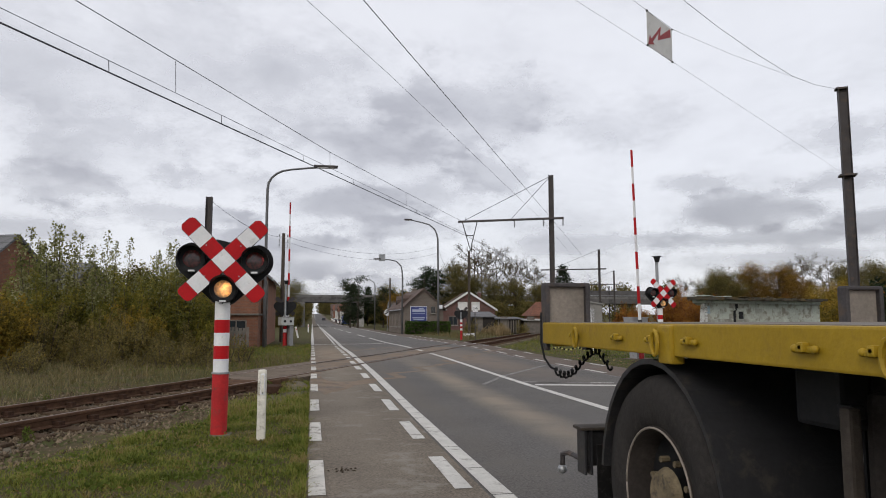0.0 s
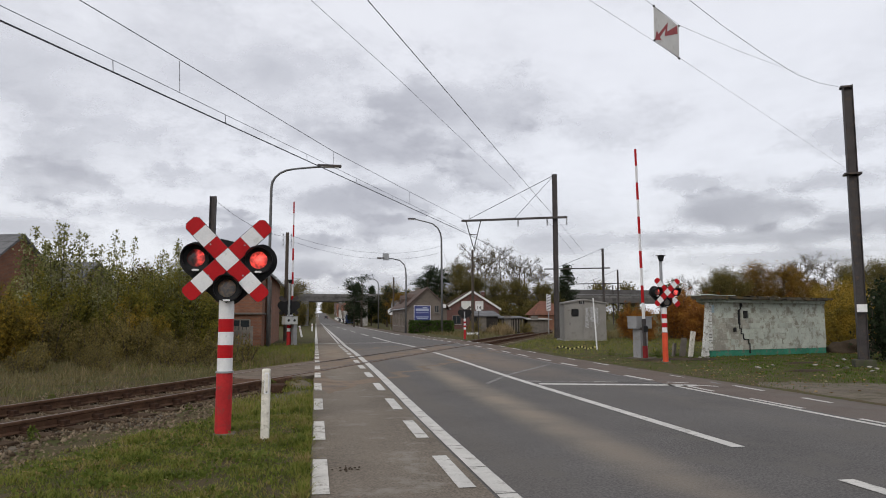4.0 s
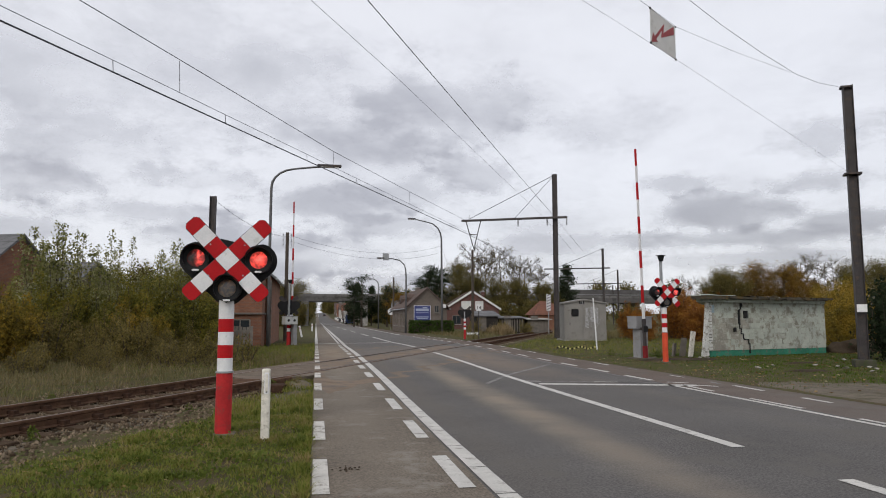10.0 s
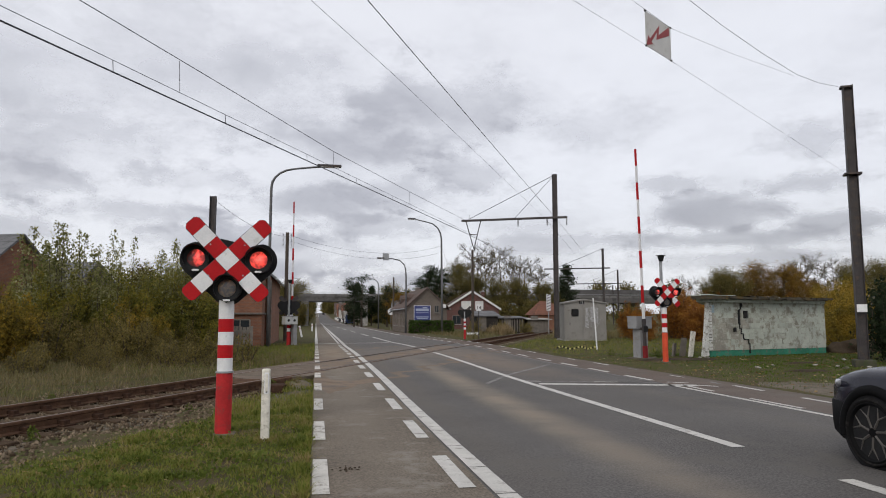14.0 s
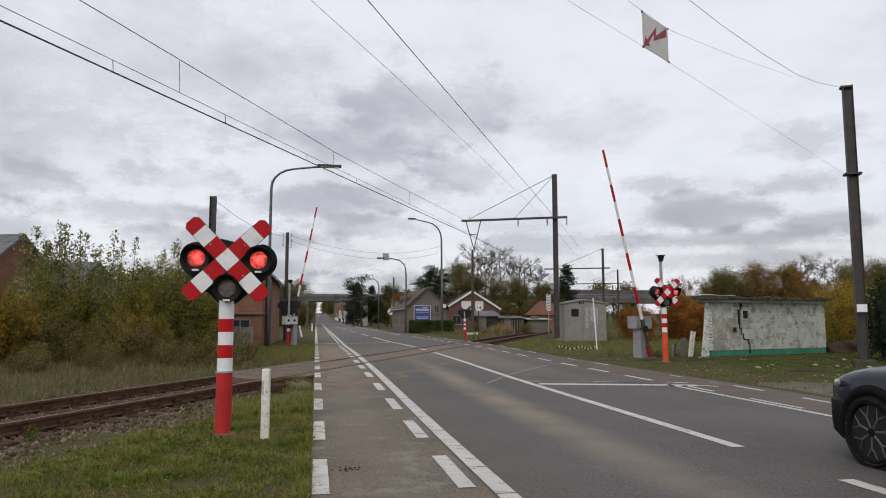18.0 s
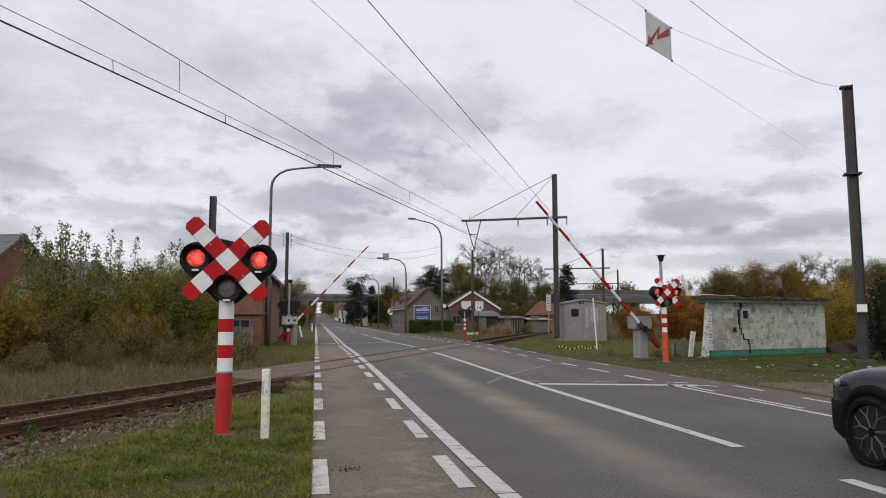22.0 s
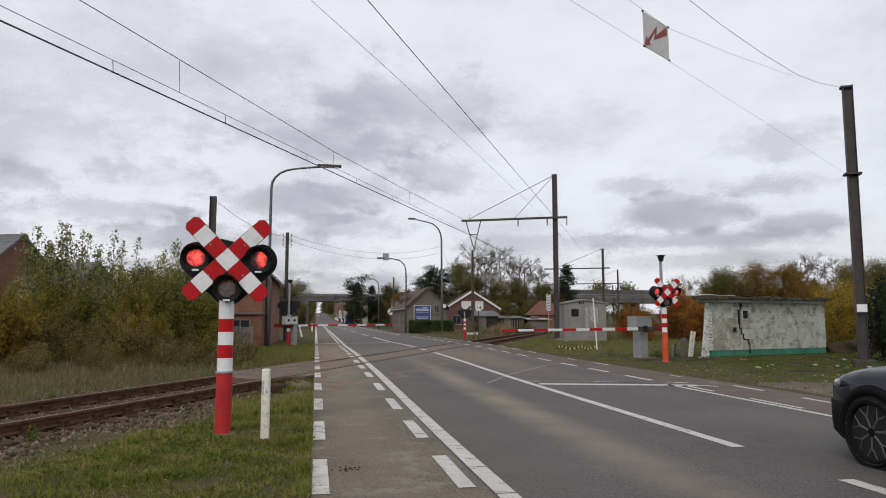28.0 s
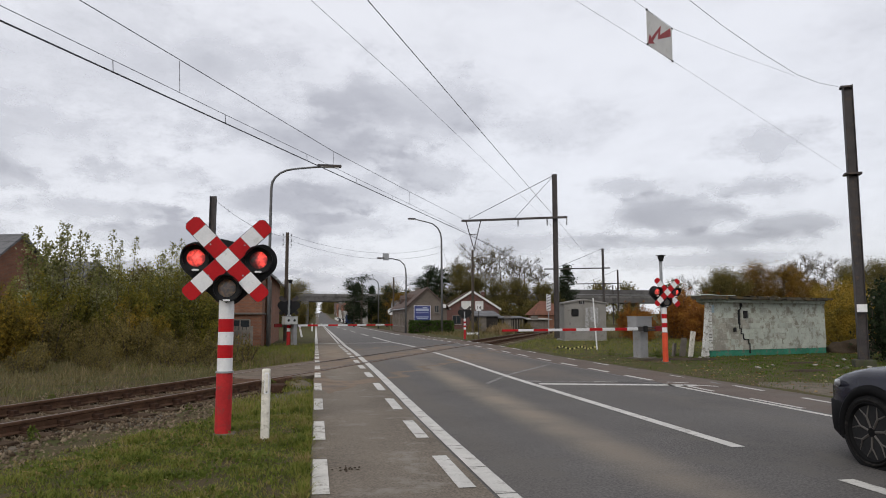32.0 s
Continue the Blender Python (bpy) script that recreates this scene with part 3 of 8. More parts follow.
def stones(name, n, s0, s1, d0, d1, size, seed):
    """Loose ballast: flat-sided pebbles, one mesh."""
    rng = np.random.default_rng(seed)
    ico = [(1, 0, 0), (-1, 0, 0), (0, 1, 0), (0, -1, 0), (0, 0, 1), (0, 0, -1)]
    tri = np.array([(0, 2, 4), (2, 1, 4), (1, 3, 4), (3, 0, 4), (2, 0, 5), (1, 2, 5), (3, 1, 5), (0, 3, 5)])
    ss, dd = rng.uniform(s0, s1, n), rng.uniform(d0, d1, n)
    v = np.zeros((n, 6, 3))
    for k, c in enumerate(ico):
        v[:, k, :] = np.array(c) * rng.uniform(0.5, 1.0, (n, 3)) * size * rng.uniform(0.5, 1.3, (n, 1)) + rng.normal(0, size * 0.18, (n, 3))
    px = TC.x + TDIR.x * ss + TNOR.x * dd
    py = TC.y + TDIR.y * ss + TNOR.y * dd
    v[:, :, 0] += px[:, None]
    v[:, :, 1] += py[:, None]
    v[:, :, 2] += (-0.083 - 0.02 * np.clip((np.abs(dd) - 1.4) / 0.6, 0, 1) + 0.09 * np.clip((np.abs(dd) - 1.9) / 1.4, 0, 1))[:, None]
    f = (tri[None] + (np.arange(n) * 6)[:, None, None]).reshape(-1, 3)
    return tagged(raw(name, v, f, M_STONE), "grey-brown ballast stones along the rails", "ballast", "", "stuff")


stones("ballast", 9000, -6, cross0 - 0.6, -2.4, 2.5, 0.026, 1)
stones("ballast", 5200, -6, cross0 - 0.6, -2.6, 2.3, 0.046, 12)
stones("ballast", 5000, cross1 + 1, 60, -1.9, 1.9, 0.035, 2)

# ---- sky: a drifting layer of thin cloud ----
def cloud_mat():
    """Translucent grey cloud, lit from above, with gaps; the larger clouds are named by bearing and height in degrees."""
    m = bpy.data.materials.new("thin_grey_cloud")
    m.use_nodes = True
    n, l = m.node_tree.nodes, m.node_tree.links
    n.remove(n["Principled BSDF"])

    def calc(op, a, b=None):
        q = n.new("ShaderNodeMath")
        q.operation = op
        for i, v in enumerate((a, b)):
            if v is None:
                continue
            if isinstance(v, (int, float)):
                q.inputs[i].default_value = v
            else:
                l.new(v, q.inputs[i])
        return q.outputs[0]

    tc, unit = n.new("ShaderNodeTexCoord"), n.new("ShaderNodeVectorMath")
    unit.operation = "NORMALIZE"
    l.new(tc.outputs["Object"], unit.inputs[0])
    mp = n.new("ShaderNodeMapping")
    mp.inputs["Scale"].default_value = (1, 1, 1.9)
    l.new(unit.outputs[0], mp.inputs[0])
    warp = n.new("ShaderNodeTexNoise")
    warp.inputs["Scale"].default_value, warp.inputs["Detail"].default_value, warp.inputs["Roughness"].default_value = 13, 9, 0.6
    broad = n.new("ShaderNodeTexNoise")
    broad.inputs["Scale"].default_value, broad.inputs["Detail"].default_value, broad.inputs["Roughness"].default_value = 4.4, 10, 0.54
    broad.inputs["Distortion"].default_value = 0.1
    l.new(mp.outputs[0], warp.inputs["Vector"])
    l.new(mp.outputs[0], broad.inputs["Vector"])
    sep = n.new("ShaderNodeSeparateXYZ")
    l.new(unit.outputs[0], sep.inputs[0])
    total = calc("MULTIPLY", calc("SUBTRACT", broad.outputs[0], 0.46), 2.1)
    rag = calc("MULTIPLY", calc("SUBTRACT", warp.outputs[0], 0.5), 2.6)
    for az, el, ra, re_, amp in CLOUDS:
        a = radians(az)
        dot = n.new("ShaderNodeVectorMath")
        dot.operation = "DOT_PRODUCT"
        l.new(unit.outputs[0], dot.inputs[0])
        dot.inputs[1].default_value = (math.cos(a), -math.sin(a), 0)
        u = calc("MULTIPLY", dot.outputs["Value"], 1 / radians(ra))
        v = calc("MULTIPLY", calc("SUBTRACT", sep.outputs[2], math.sin(radians(el))), 1 / radians(re_))
        r = calc("SQRT", calc("ADD", calc("MULTIPLY", u, u), calc("MULTIPLY", v, v)))
        r = calc("ADD", r, rag)
        mr = n.new("ShaderNodeMapRange")
        mr.interpolation_type = "SMOOTHSTEP"
        mr.inputs[1].default_value, mr.inputs[2].default_value, mr.inputs[3].default_value, mr.inputs[4].default_value = 0.35, 1.25, amp, 0.0
        l.new(r, mr.inputs[0])
        total = calc("ADD", total, mr.outputs[0])
    rm = n.new("ShaderNodeMapRange")
    rm.interpolation_type = "SMOOTHSTEP"
    rm.inputs[1].default_value, rm.inputs[2].default_value, rm.inputs[3].default_value, rm.inputs[4].default_value = -0.25, 1.25, 0.09, 0.82
    l.new(total, rm.inputs[0])
    clear, thin, mx = n.new("ShaderNodeBsdfTransparent"), n.new("ShaderNodeBsdfTranslucent"), n.new("ShaderNodeMixShader")
    thin.inputs[0].default_value = (0.455, 0.462, 0.503, 1)
    l.new(rm.outputs[0], mx.inputs[0])
    l.new(clear.outputs[0], mx.inputs[1])
    l.new(thin.outputs[0], mx.inputs[2])
    l.new(mx.outputs[0], n["Material Output"].inputs[0])
    return m


# bearing, height, half-width, half-height, strength
CLOUDS = ((-2.0, 5.2, 9.0, 2.4, 0.45), (5.0, 2.6, 9.0, 1.5, 0.5), (8.0, 10.6, 5.0, 1.6, 0.45), (-9.0, 11.0, 6.0, 1.4, 0.4), (-16.0, 19.0, 20.0, 8.0, 0.30), (2.0, 14.5, 9.0, 2.2, 0.30), (-8.0, 6.4, 9.0, 1.1, 0.5), (-22.0, 6.6, 5.0, 0.9, 0.5), (32.4, 8.3, 4.6, 1.5, 0.8), (-21.5, 9.9, 5.5, 1.5, 0.5), (-17.0, 12.5, 9.0, 4.0, 0.22), (0.4, 9.3, 6.5, 1.6, 0.68), (10.2, 17.6, 8.5, 3.0, 0.4), (23.5, 15.6, 6.0, 1.9, 0.3),
          (13.4, 12.0, 4.2, 1.9, 0.55), (29.3, 10.8, 3.4, 0.9, 0.6), (39.5, 13.2, 4.5, 1.5, 0.5), (39.2, 10.2, 4.5, 0.9, 0.6), (-13.8, 8.1, 6.5, 1.3, 0.62),
          (5.0, 7.6, 7.0, 1.2, 0.6), (33.5, 6.2, 9.5, 0.8, 0.55), (34.5, 4.6, 9.0, 0.7, 0.4), (20.5, 6.2, 8.0, 1.0, 0.35), (41.5, 7.0, 4.0, 0.9, 0.6), (-6.0, 4.0, 10.0, 0.9, 0.4), (12.0, 3.4, 12, 0.8, 0.35))
bm = B()
bmesh.ops.create_uvsphere(bm, u_segments=64, v_segments=48, radius=4200)
bmesh.ops.delete(bm, geom=[v for v in bm.verts if v.co.z < -300], context="VERTS")
clouds = single("backdrop", bm, cloud_mat(), "thin broken layer of grey clouds drifting across the sky", "clouds", pose(0, 0, 0), kind="structure", smooth=True)

# ---- crossing signals ----
def disc_poly(cx, cz, r, n=20, a0=0.0, a1=360.0):
    return [(cx + r * math.cos(radians(a0 + (a1 - a0) * k / n)), cz + r * math.sin(radians(a0 + (a1 - a0) * k / n))) for k in range(n + (0 if a1 - a0 >= 360 else 1))]


M_SOILED = mat("soiled_concrete", (0.15, 0.13, 0.10), 0.95, var=0.3, scale=5, bump=0.4)
LAMPS = ((-0.377, 0.01, "red"), (0.366, -0.006, "red"), (0.0, -0.358, "amber"))


def signal(name, label, m, lower, mast=False, zc=2.135, z0=0.75, bw=0.16, back=False, beam=0.030):
    """A crossing signal: banded post, dark three-lamp board, red and white cross. It faces -y; returns it with the bulb plates of its lamps."""
    px_ = -0.018
    t = thing(name, label, "crossing signal", m, "signals at the crossing")
    part("lower_post", rod(B(), (px_, 0, -0.05), (px_, 0, z0), 0.098, seg=20), lower, t, smooth=False)
    bm = rod(B(), (px_, 0, z0 - 0.01), (px_, 0, z0 + 0.012), 0.108, seg=20)
    part("collar", bm, M_GALV, t, "thin steel collar")
    z = z0 + 0.012
    for k in range(5):
        bw = bw + 0.07 if k == 4 else bw
        part("band", rod(B(), (px_, 0, z), (px_, 0, z + bw), 0.093, seg=20), (M_WHITE, M_RED)[k % 2], t)
        z += bw
    part("upper_post", rod(B(), (0, 0, z), (0, 0, zc + 0.06), 0.05, seg=14), M_GALV, t)
    bm = B()
    box(bm, (0, 0, -0.012), (0.26, 0.26, 0.05), bevel=0.01)
    part("base_plate", bm, M_SOILED, t, "small soiled concrete foot")
    yf = -0.16
    board = disc_poly(-0.377, 0.01, 0.218, 14, 100, 225) + disc_poly(0.0, -0.358, 0.205, 14, 225, 315) + disc_poly(0.366, -0.006, 0.218, 14, -45, 80) + [(0.20, 0.17), (0.05, 0.235), (-0.11, 0.27), (-0.20, 0.19)]
    part("lamp_board", slab(B(), board, 0.03, pose(0, yf + 0.135, zc)), M_BLACK, t, "black backing board with rounded lobes")
    bulbs = []
    for lx, lz, kind in LAMPS:
        # the bowl: a black tube closed behind, open to the front
        bm = rod(B(), (0, yf - 0.020, 0), (0, yf + 0.132, 0), 0.165, seg=28, caps=False)
        rod(bm, (0, yf + 0.130, 0), (0, yf + 0.132, 0), 0.165, seg=28)
        ring_a = [bm.verts.new((0.165 * math.cos(2 * math.pi * k / 28), yf - 0.020, 0.165 * math.sin(2 * math.pi * k / 28))) for k in range(28)]
        ring_b = [bm.verts.new((0.108 * math.cos(2 * math.pi * k / 28), yf - 0.012, 0.108 * math.sin(2 * math.pi * k / 28))) for k in range(28)]
        for k in range(28):
            bm.faces.new((ring_a[k], ring_a[(k + 1) % 28], ring_b[(k + 1) % 28], ring_b[k]))
        lamp = part("lamp", bm, M_BLACK, t, "round " + kind + " flashing lamp", at=pose(lx, 0, zc + lz))
        bm = B()
        bmesh.ops.create_uvsphere(bm, u_segments=28, v_segments=14, radius=0.112, matrix=Matrix.Translation((0, yf - 0.004, 0)) @ Matrix.Rotation(radians(90), 4, "X") @ Matrix.Diagonal((1, 1, 0.26, 1)))
        bmesh.ops.delete(bm, geom=[v_ for v_ in bm.verts if v_.co.y > yf - 0.003], context="VERTS")
        part("lens", bm, L_RED if kind == "red" else L_AMBER, lamp, kind + " fluted lens", True)
        bm = B()
        n = 24
        prev = None
        for k in range(n + 1):
            a = radians(-35 + 250 * k / n)
            long = 0.05 + 0.13 * max(0, math.sin(a)) ** 0.7
            c, s_ = math.cos(a), math.sin(a)
            ring = [bm.verts.new((0.156 * c, yf - 0.015, 0.156 * s_)), bm.verts.new((0.163 * c, yf - 0.02 - long, 0.163 * s_)), bm.verts.new((0.154 * c, yf - 0.02 - long, 0.154 * s_)), bm.verts.new((0.158 * c, yf - 0.015, 0.158 * s_))]
            if prev:
                for q in range(4):
                    bm.faces.new((prev[q], prev[(q + 1) % 4], ring[(q + 1) % 4], ring[q]))
            prev = ring
        part("visor", bm, M_BLACK, lamp, "black sun hood")
        bm = B()
        box(bm, (0, yf - 0.03, -0.148), (0.08, 0.02, 0.022), bevel=0.004)
        part("latch", bm, M_WHITE, lamp, "bright metal clip")
        part("latch_pin", rod(B(), (0, yf - 0.05, -0.176), (0, yf - 0.02, -0.176), 0.008, seg=8), M_BLACK, lamp)
        # the bulb plate glows on its front alone and is black behind; turned away, the lens goes dark
        bulb = part("bulb_plate", rod(B(), (0, 0.004, 0), (0, 0.010, 0), beam * 1.25, seg=18), M_BLACK, lamp, "bulb plate behind the lens", at=pose(0, yf + 0.034, 0))
        part("filament", rod(B(), (0, -0.002, 0), (0, 0.003, 0), beam, seg=18), L_BULB, bulb)
        bulbs.append(bulb)
    # cross
    cross = part("cross", box(B(), (0, yf - 0.028, zc - 0.008), (0.12, 0.05, 0.12), rz=0), M_GALV, t, "red and white diagonal warning cross")
    for arm, yy in ((45, yf - 0.062), (135, yf - 0.070)):
        mm = Matrix.Translation((0, yy, zc - 0.008)) @ Matrix.Rotation(radians(1.2 - arm), 4, "Y")
        cuts = ((-0.102, 0.102, 0), (0.105, 0.297, 1), (0.300, 0.492, 0), (0.495, 0.652, 1), (-0.297, -0.105, 1), (-0.492, -0.300, 0), (-0.652, -0.495, 1))
        edge = [(-0.658, -0.06), (-0.61, -0.106), (0.61, -0.106), (0.658, -0.06), (0.658, 0.06), (0.61, 0.106), (-0.61, 0.106), (-0.658, 0.06)]
        part("arm_backing", slab(B(), edge, 0.010, Matrix.Translation((0, 0.007, 0)) @ mm), M_DARKSTEEL if back else M_DARKSTEEL, cross, "thin dark edge of the cross arm")
        for a, b, red in cuts:
            if arm == 45 and not red and abs(a) < 0.11:
                continue
            w = 0.100
            poly = [(a, -w), (b, -w), (b, w), (a, w)]
            if b > 0.64:
                poly = [(a, -w), (b - 0.05, -w), (b - 0.015, -w + 0.015), (b, -w + 0.05), (b, w - 0.05), (b - 0.015, w - 0.015), (b - 0.05, w), (a, w)]
            if a < -0.64:
                poly = [(a + 0.05, -w), (b, -w), (b, w), (a + 0.05, w), (a + 0.015, w - 0.015), (a, w - 0.05), (a, -w + 0.05), (a + 0.015, -w + 0.015)]
            part("cross_panel", slab(B(), poly, 0.006, mm), M_DARKSTEEL if back else M_RED if red else M_WHITE, cross)
    bolts = B()
    for bx, bz in ((-0.205, 0.175), (0.20, 0.17), (-0.215, -0.205), (0.19, -0.205)):
        rod(bolts, (bx, yf - 0.078, zc + bz), (bx, yf - 0.06, zc + bz), 0.009, seg=8)
    part("bolt", bolts, M_GALV, cross)
    if mast:
        part("camera_mast", rod(B(), (-0.02, 0.12, 1.5), (-0.02, 0.12, zc + 1.14), 0.055, seg=12), M_GALV, t)
        bm = B()
        rod(bm, (-0.05, 0.05, zc + 1.13), (-0.05, 0.05, zc + 1.33), 0.075, 0.125, 14)
        head = part("bell_box", bm, M_BLACK, t, "black bell housing on the mast top")
        box_bm = B()
        box(box_bm, (-0.05, 0.05, zc + 1.335), (0.27, 0.27, 0.02), bevel=0.008)
        part("cap", box_bm, M_DARKSTEEL, head)
    return t, bulbs


sig_a, bulbs_a = signal("crossing_signal", "red and white crossing signal in the grass by the cycle path", pose(-1.08, 8.95, 0, 0, 0, 0), M_REDPOST)
sig_b, bulbs_b = signal("crossing_signal", "orange-red crossing signal with a bell mast beside the barrier", pose(11.32, 21.06, 0, 0, 0, 4) @ Matrix.Diagonal((0.92, 0.92, 0.92, 1)), M_ORANGEPOST, True, 2.48, 1.054, 0.159, beam=0.024)
sig_c, bulbs_c = signal("crossing_signal", "crossing signal seen from behind near the brick house", pose(-1.42, 37.3, 0, 0, 0, 180), M_REDPOST, True, back=True)
sig_d, bulbs_d = signal("crossing_signal", "crossing signal seen from behind in front of the hedge", pose(10.43, 48.1, 0, 0, 0, 150) @ Matrix.Diagonal((0.88, 0.88, 0.88, 1)), M_REDPOST, False, back=True)


# ---- barriers ----
M_DULLRED = mat("dull_dark_red_paint", (0.21, 0.016, 0.018), 0.7, var=0.25, scale=4, bump=0.1)
M_PALEGREY = mat("pale_grey_paint", (0.47, 0.475, 0.46), 0.5, var=0.1, scale=2, bump=0.05, dirt=(0.3, 0.29, 0.27), dirt_amount=0.2)
M_EARTHY = mat("earthy_concrete", (0.10, 0.085, 0.065), 0.95, var=0.3, scale=4, bump=0.4)


def barrier(label, x, y, az, length, sx=-0.16, sw=0.40, bx=-0.18, bz=1.27, paint=None, bwid=0.84):
    """A half barrier: grey drive cabinet, and a striped arm on its axle. az: where the lowered arm points."""
    t = thing("barrier", label, "level crossing barrier", pose(x, y, 0, 0, 0, az), "barriers of the crossing")
    bm = box(B(), (sx, -0.22, 0.54), (sw, min(0.34, sw + 0.05), 1.12), bevel=0.015)
    part("cabinet", bm, M_GREY, t, "grey steel drive cabinet")
    bm = box(B(), (bx, -0.25, bz), (bwid, 0.40, 0.42), bevel=0.02)
    drive = part("drive_box", bm, paint or M_GREY, t)
    for k in (-1, 1):
        if paint:
            part("emblem", slab(B(), disc_poly(bx + 0.17 * k, bz, 0.07, 12), 0.01, pose(0, -0.462, 0)), M_BLACK, drive, "small dark emblem")
    bm = box(B(), (bx, -0.25, bz + 0.215), (bwid + 0.04, 0.44, 0.03), bevel=0.01)
    part("box_lid", bm, M_GREY, t)
    bm = box(B(), (sx, -0.2, 0.0), (sw + 0.45, 0.7, 0.10), bevel=0.02)
    part("footing", bm, M_EARTHY, t, "dark earthy footing")
    part("axle", rod(B(), (0, -0.1, 1.06), (0, 0.12, 1.06), 0.05), M_DARKSTEEL, t)
    part("crank", box(B(), (-0.02, 0.14, 1.06), (0.20, 0.06, 0.22), bevel=0.03), M_BLACK, t, "black crank at the axle")
    arm = part("arm", box(B(), (0.10, 0.09, 0), (0.50, 0.06, 0.16), bevel=0.01), M_DARKSTEEL, t, "red and white striped barrier arm", at=pose(0, 0, 1.06))
    n = 10
    for k in range(n):
        a, b = 0.30 + (length - 0.30) * k / n, 0.30 + (length - 0.30) * (k + 1) / n
        r = 0.052 - 0.022 * k / n
        bm = B()
        box(bm, ((a + b) / 2, 0.09, 0), (b - a, 0.055, 2 * r), bevel=0.006)
        part("stripe", bm, M_WHITE if k % 2 == 0 else M_RED, arm)
    for zz in (-0.045, 0.045):
        part("counter_arm", box(B(), (-0.52, 0.09, zz), (0.95, 0.05, 0.05), bevel=0.008), M_DARKSTEEL, arm)
    part("counterweight", box(B(), (-0.80, 0.09, 0), (0.42, 0.09, 0.18), bevel=0.015), M_DULLRED, arm, "dull dark red counterweight")
    return t, arm


bar_a, arm_a = barrier("half barrier with a grey cabinet beside the orange-red signal", 11.31, 22.67, 204, 6.42)
bar_b, arm_b = barrier("half barrier with a grey cabinet beside the brick house", -1.21, 37.5, 30, 6.66, -0.02, 0.22, -0.30, 1.33, M_PALEGREY, 0.72)

# marker post in the grass
t = thing("marker_post", "short off-white marker post with a reflector in the grass", "marker post", pose(-0.56, 8.42, 0, 0, 0, -4))
part("post", box(B(), (0, 0, 0.40), (0.098, 0.08, 0.84), bevel=0.022), M_WHITEPOST, t)
holder = part("reflector_holder", box(B(), (0.012, -0.043, 0.655), (0.052, 0.012, 0.245), bevel=0.008), M_WHITE, t, "raised pale reflector holder")
part("reflector", box(B(), (0.012, -0.052, 0.66), (0.030, 0.008, 0.20), bevel=0.003), M_WHITEPOST, holder, "narrow dull reflector strip")
part("stud", rod(B(), (0.012, -0.055, 0.555), (0.012, -0.045, 0.555), 0.009, seg=8), M_BLACK, holder)
for (x, y, lean) in ((-1.05, 55, -13), (-0.4, 80, 0)):
    t = thing("marker_post", "white marker post on the far verge" + (", leaning" if lean else ""), "marker post", pose(x, y, 0, 0, lean, 0))
    part("post", box(B(), (0, 0, 0.45), (0.14, 0.10, 0.9), bevel=0.02), M_WHITE, t)
    part("reflector", box(B(), (0, -0.055, 0.7), (0.06, 0.012, 0.14)), M_REDPOST, t)

M_MOSSY = mat("mossy_concrete", (0.062, 0.058, 0.042), 0.95, var=0.3, scale=3, bump=0.5, dirt=(0.05, 0.062, 0.025), dirt_amount=0.5)
# ---- overhead line ----
def h_mast(label, x, y, h, w=0.26, rz=0.0, lean=(0, 0), foot=True):
    """A rolled-steel mast: two flanges and a web, on a concrete foot."""
    t = thing("line_mast", label, "catenary mast", pose(x, y, 0, lean[0], lean[1], rz), "masts of the overhead line")
    for s_ in (-1, 1):
        part("flange", box(B(), (s_ * w / 2, 0, h / 2 + 0.1), (0.016, w * 0.95, h - 0.2)), M_DARKSTEEL, t)
    part("web", box(B(), (0, 0, h / 2 + 0.1), (w - 0.02, 0.014, h - 0.2)), M_DARKSTEEL, t)
    if foot:
        part("footing", box(B(), (0, 0, 0.02), (0.55, 0.55, 0.40), bevel=0.04), M_MOSSY, t, "mossy concrete footing")
    return t


big = h_mast("tall dark steel mast on a mossy concrete footing", 15.84, 17.8, 8.5, 0.25, -30)
part("bracket", box(B(), (0, 0, 5.75), (0.46, 0.36, 0.06), bevel=0.01), M_DARKSTEEL, big)
part("bracket", box(B(), (-0.05, 0, 8.45), (0.30, 0.26, 0.06), bevel=0.01), M_DARKSTEEL, big)
part("small_plate", box(B(), (0.0, -0.18, 1.72), (0.27, 0.01, 0.23), bevel=0.003), M_WHITE, big, "small white plate with unreadable marks")

mast = h_mast("dark steel mast with a long cross-arm beside the grey hut", 15.2, 42.2, 10.85, 0.30, -25, foot=False)
# long bracket over the track, with its stays and hanging frame
arm_m = part("cross_arm", box(B(), (-2.7, -0.2, 7.95), (7.0, 0.11, 0.14), bevel=0.01), M_DARKSTEEL, mast)
bm = tube(B(), [(-0.1, 0, 10.75), (-5.7, -0.2, 8.05)], 0.018)
part("stay", bm, M_WIRE, mast)
bm = tube(B(), [(-0.1, 0, 10.7), (-2.6, -0.2, 8.02)], 0.016)
part("stay", bm, M_WIRE, mast)
bm = tube(B(), [(-5.9, -0.2, 7.9), (-5.45, -0.2, 6.3), (-5.3, -0.2, 5.9)], 0.035)
tube(bm, [(-4.9, -0.2, 7.9), (-5.3, -0.2, 6.3), (-5.3, -0.2, 5.9)], 0.035)
box(bm, (-5.4, -0.2, 7.0), (0.45, 0.05, 0.05))
part("hanging_frame", bm, M_DARKSTEEL, mast)
for hx in (-2.4, -0.5, 0.75):
    bm = rod(B(), (hx, -0.2, 7.9), (hx, -0.2, 7.45), 0.045, seg=8)
    part("insulator", bm, M_GALV, mast)


def wire(label, pts, r=0.008, name="overhead_wire"):
    return single(name, tube(B(), pts, r, 5), M_WIRE, label, "wire", group="overhead wires")


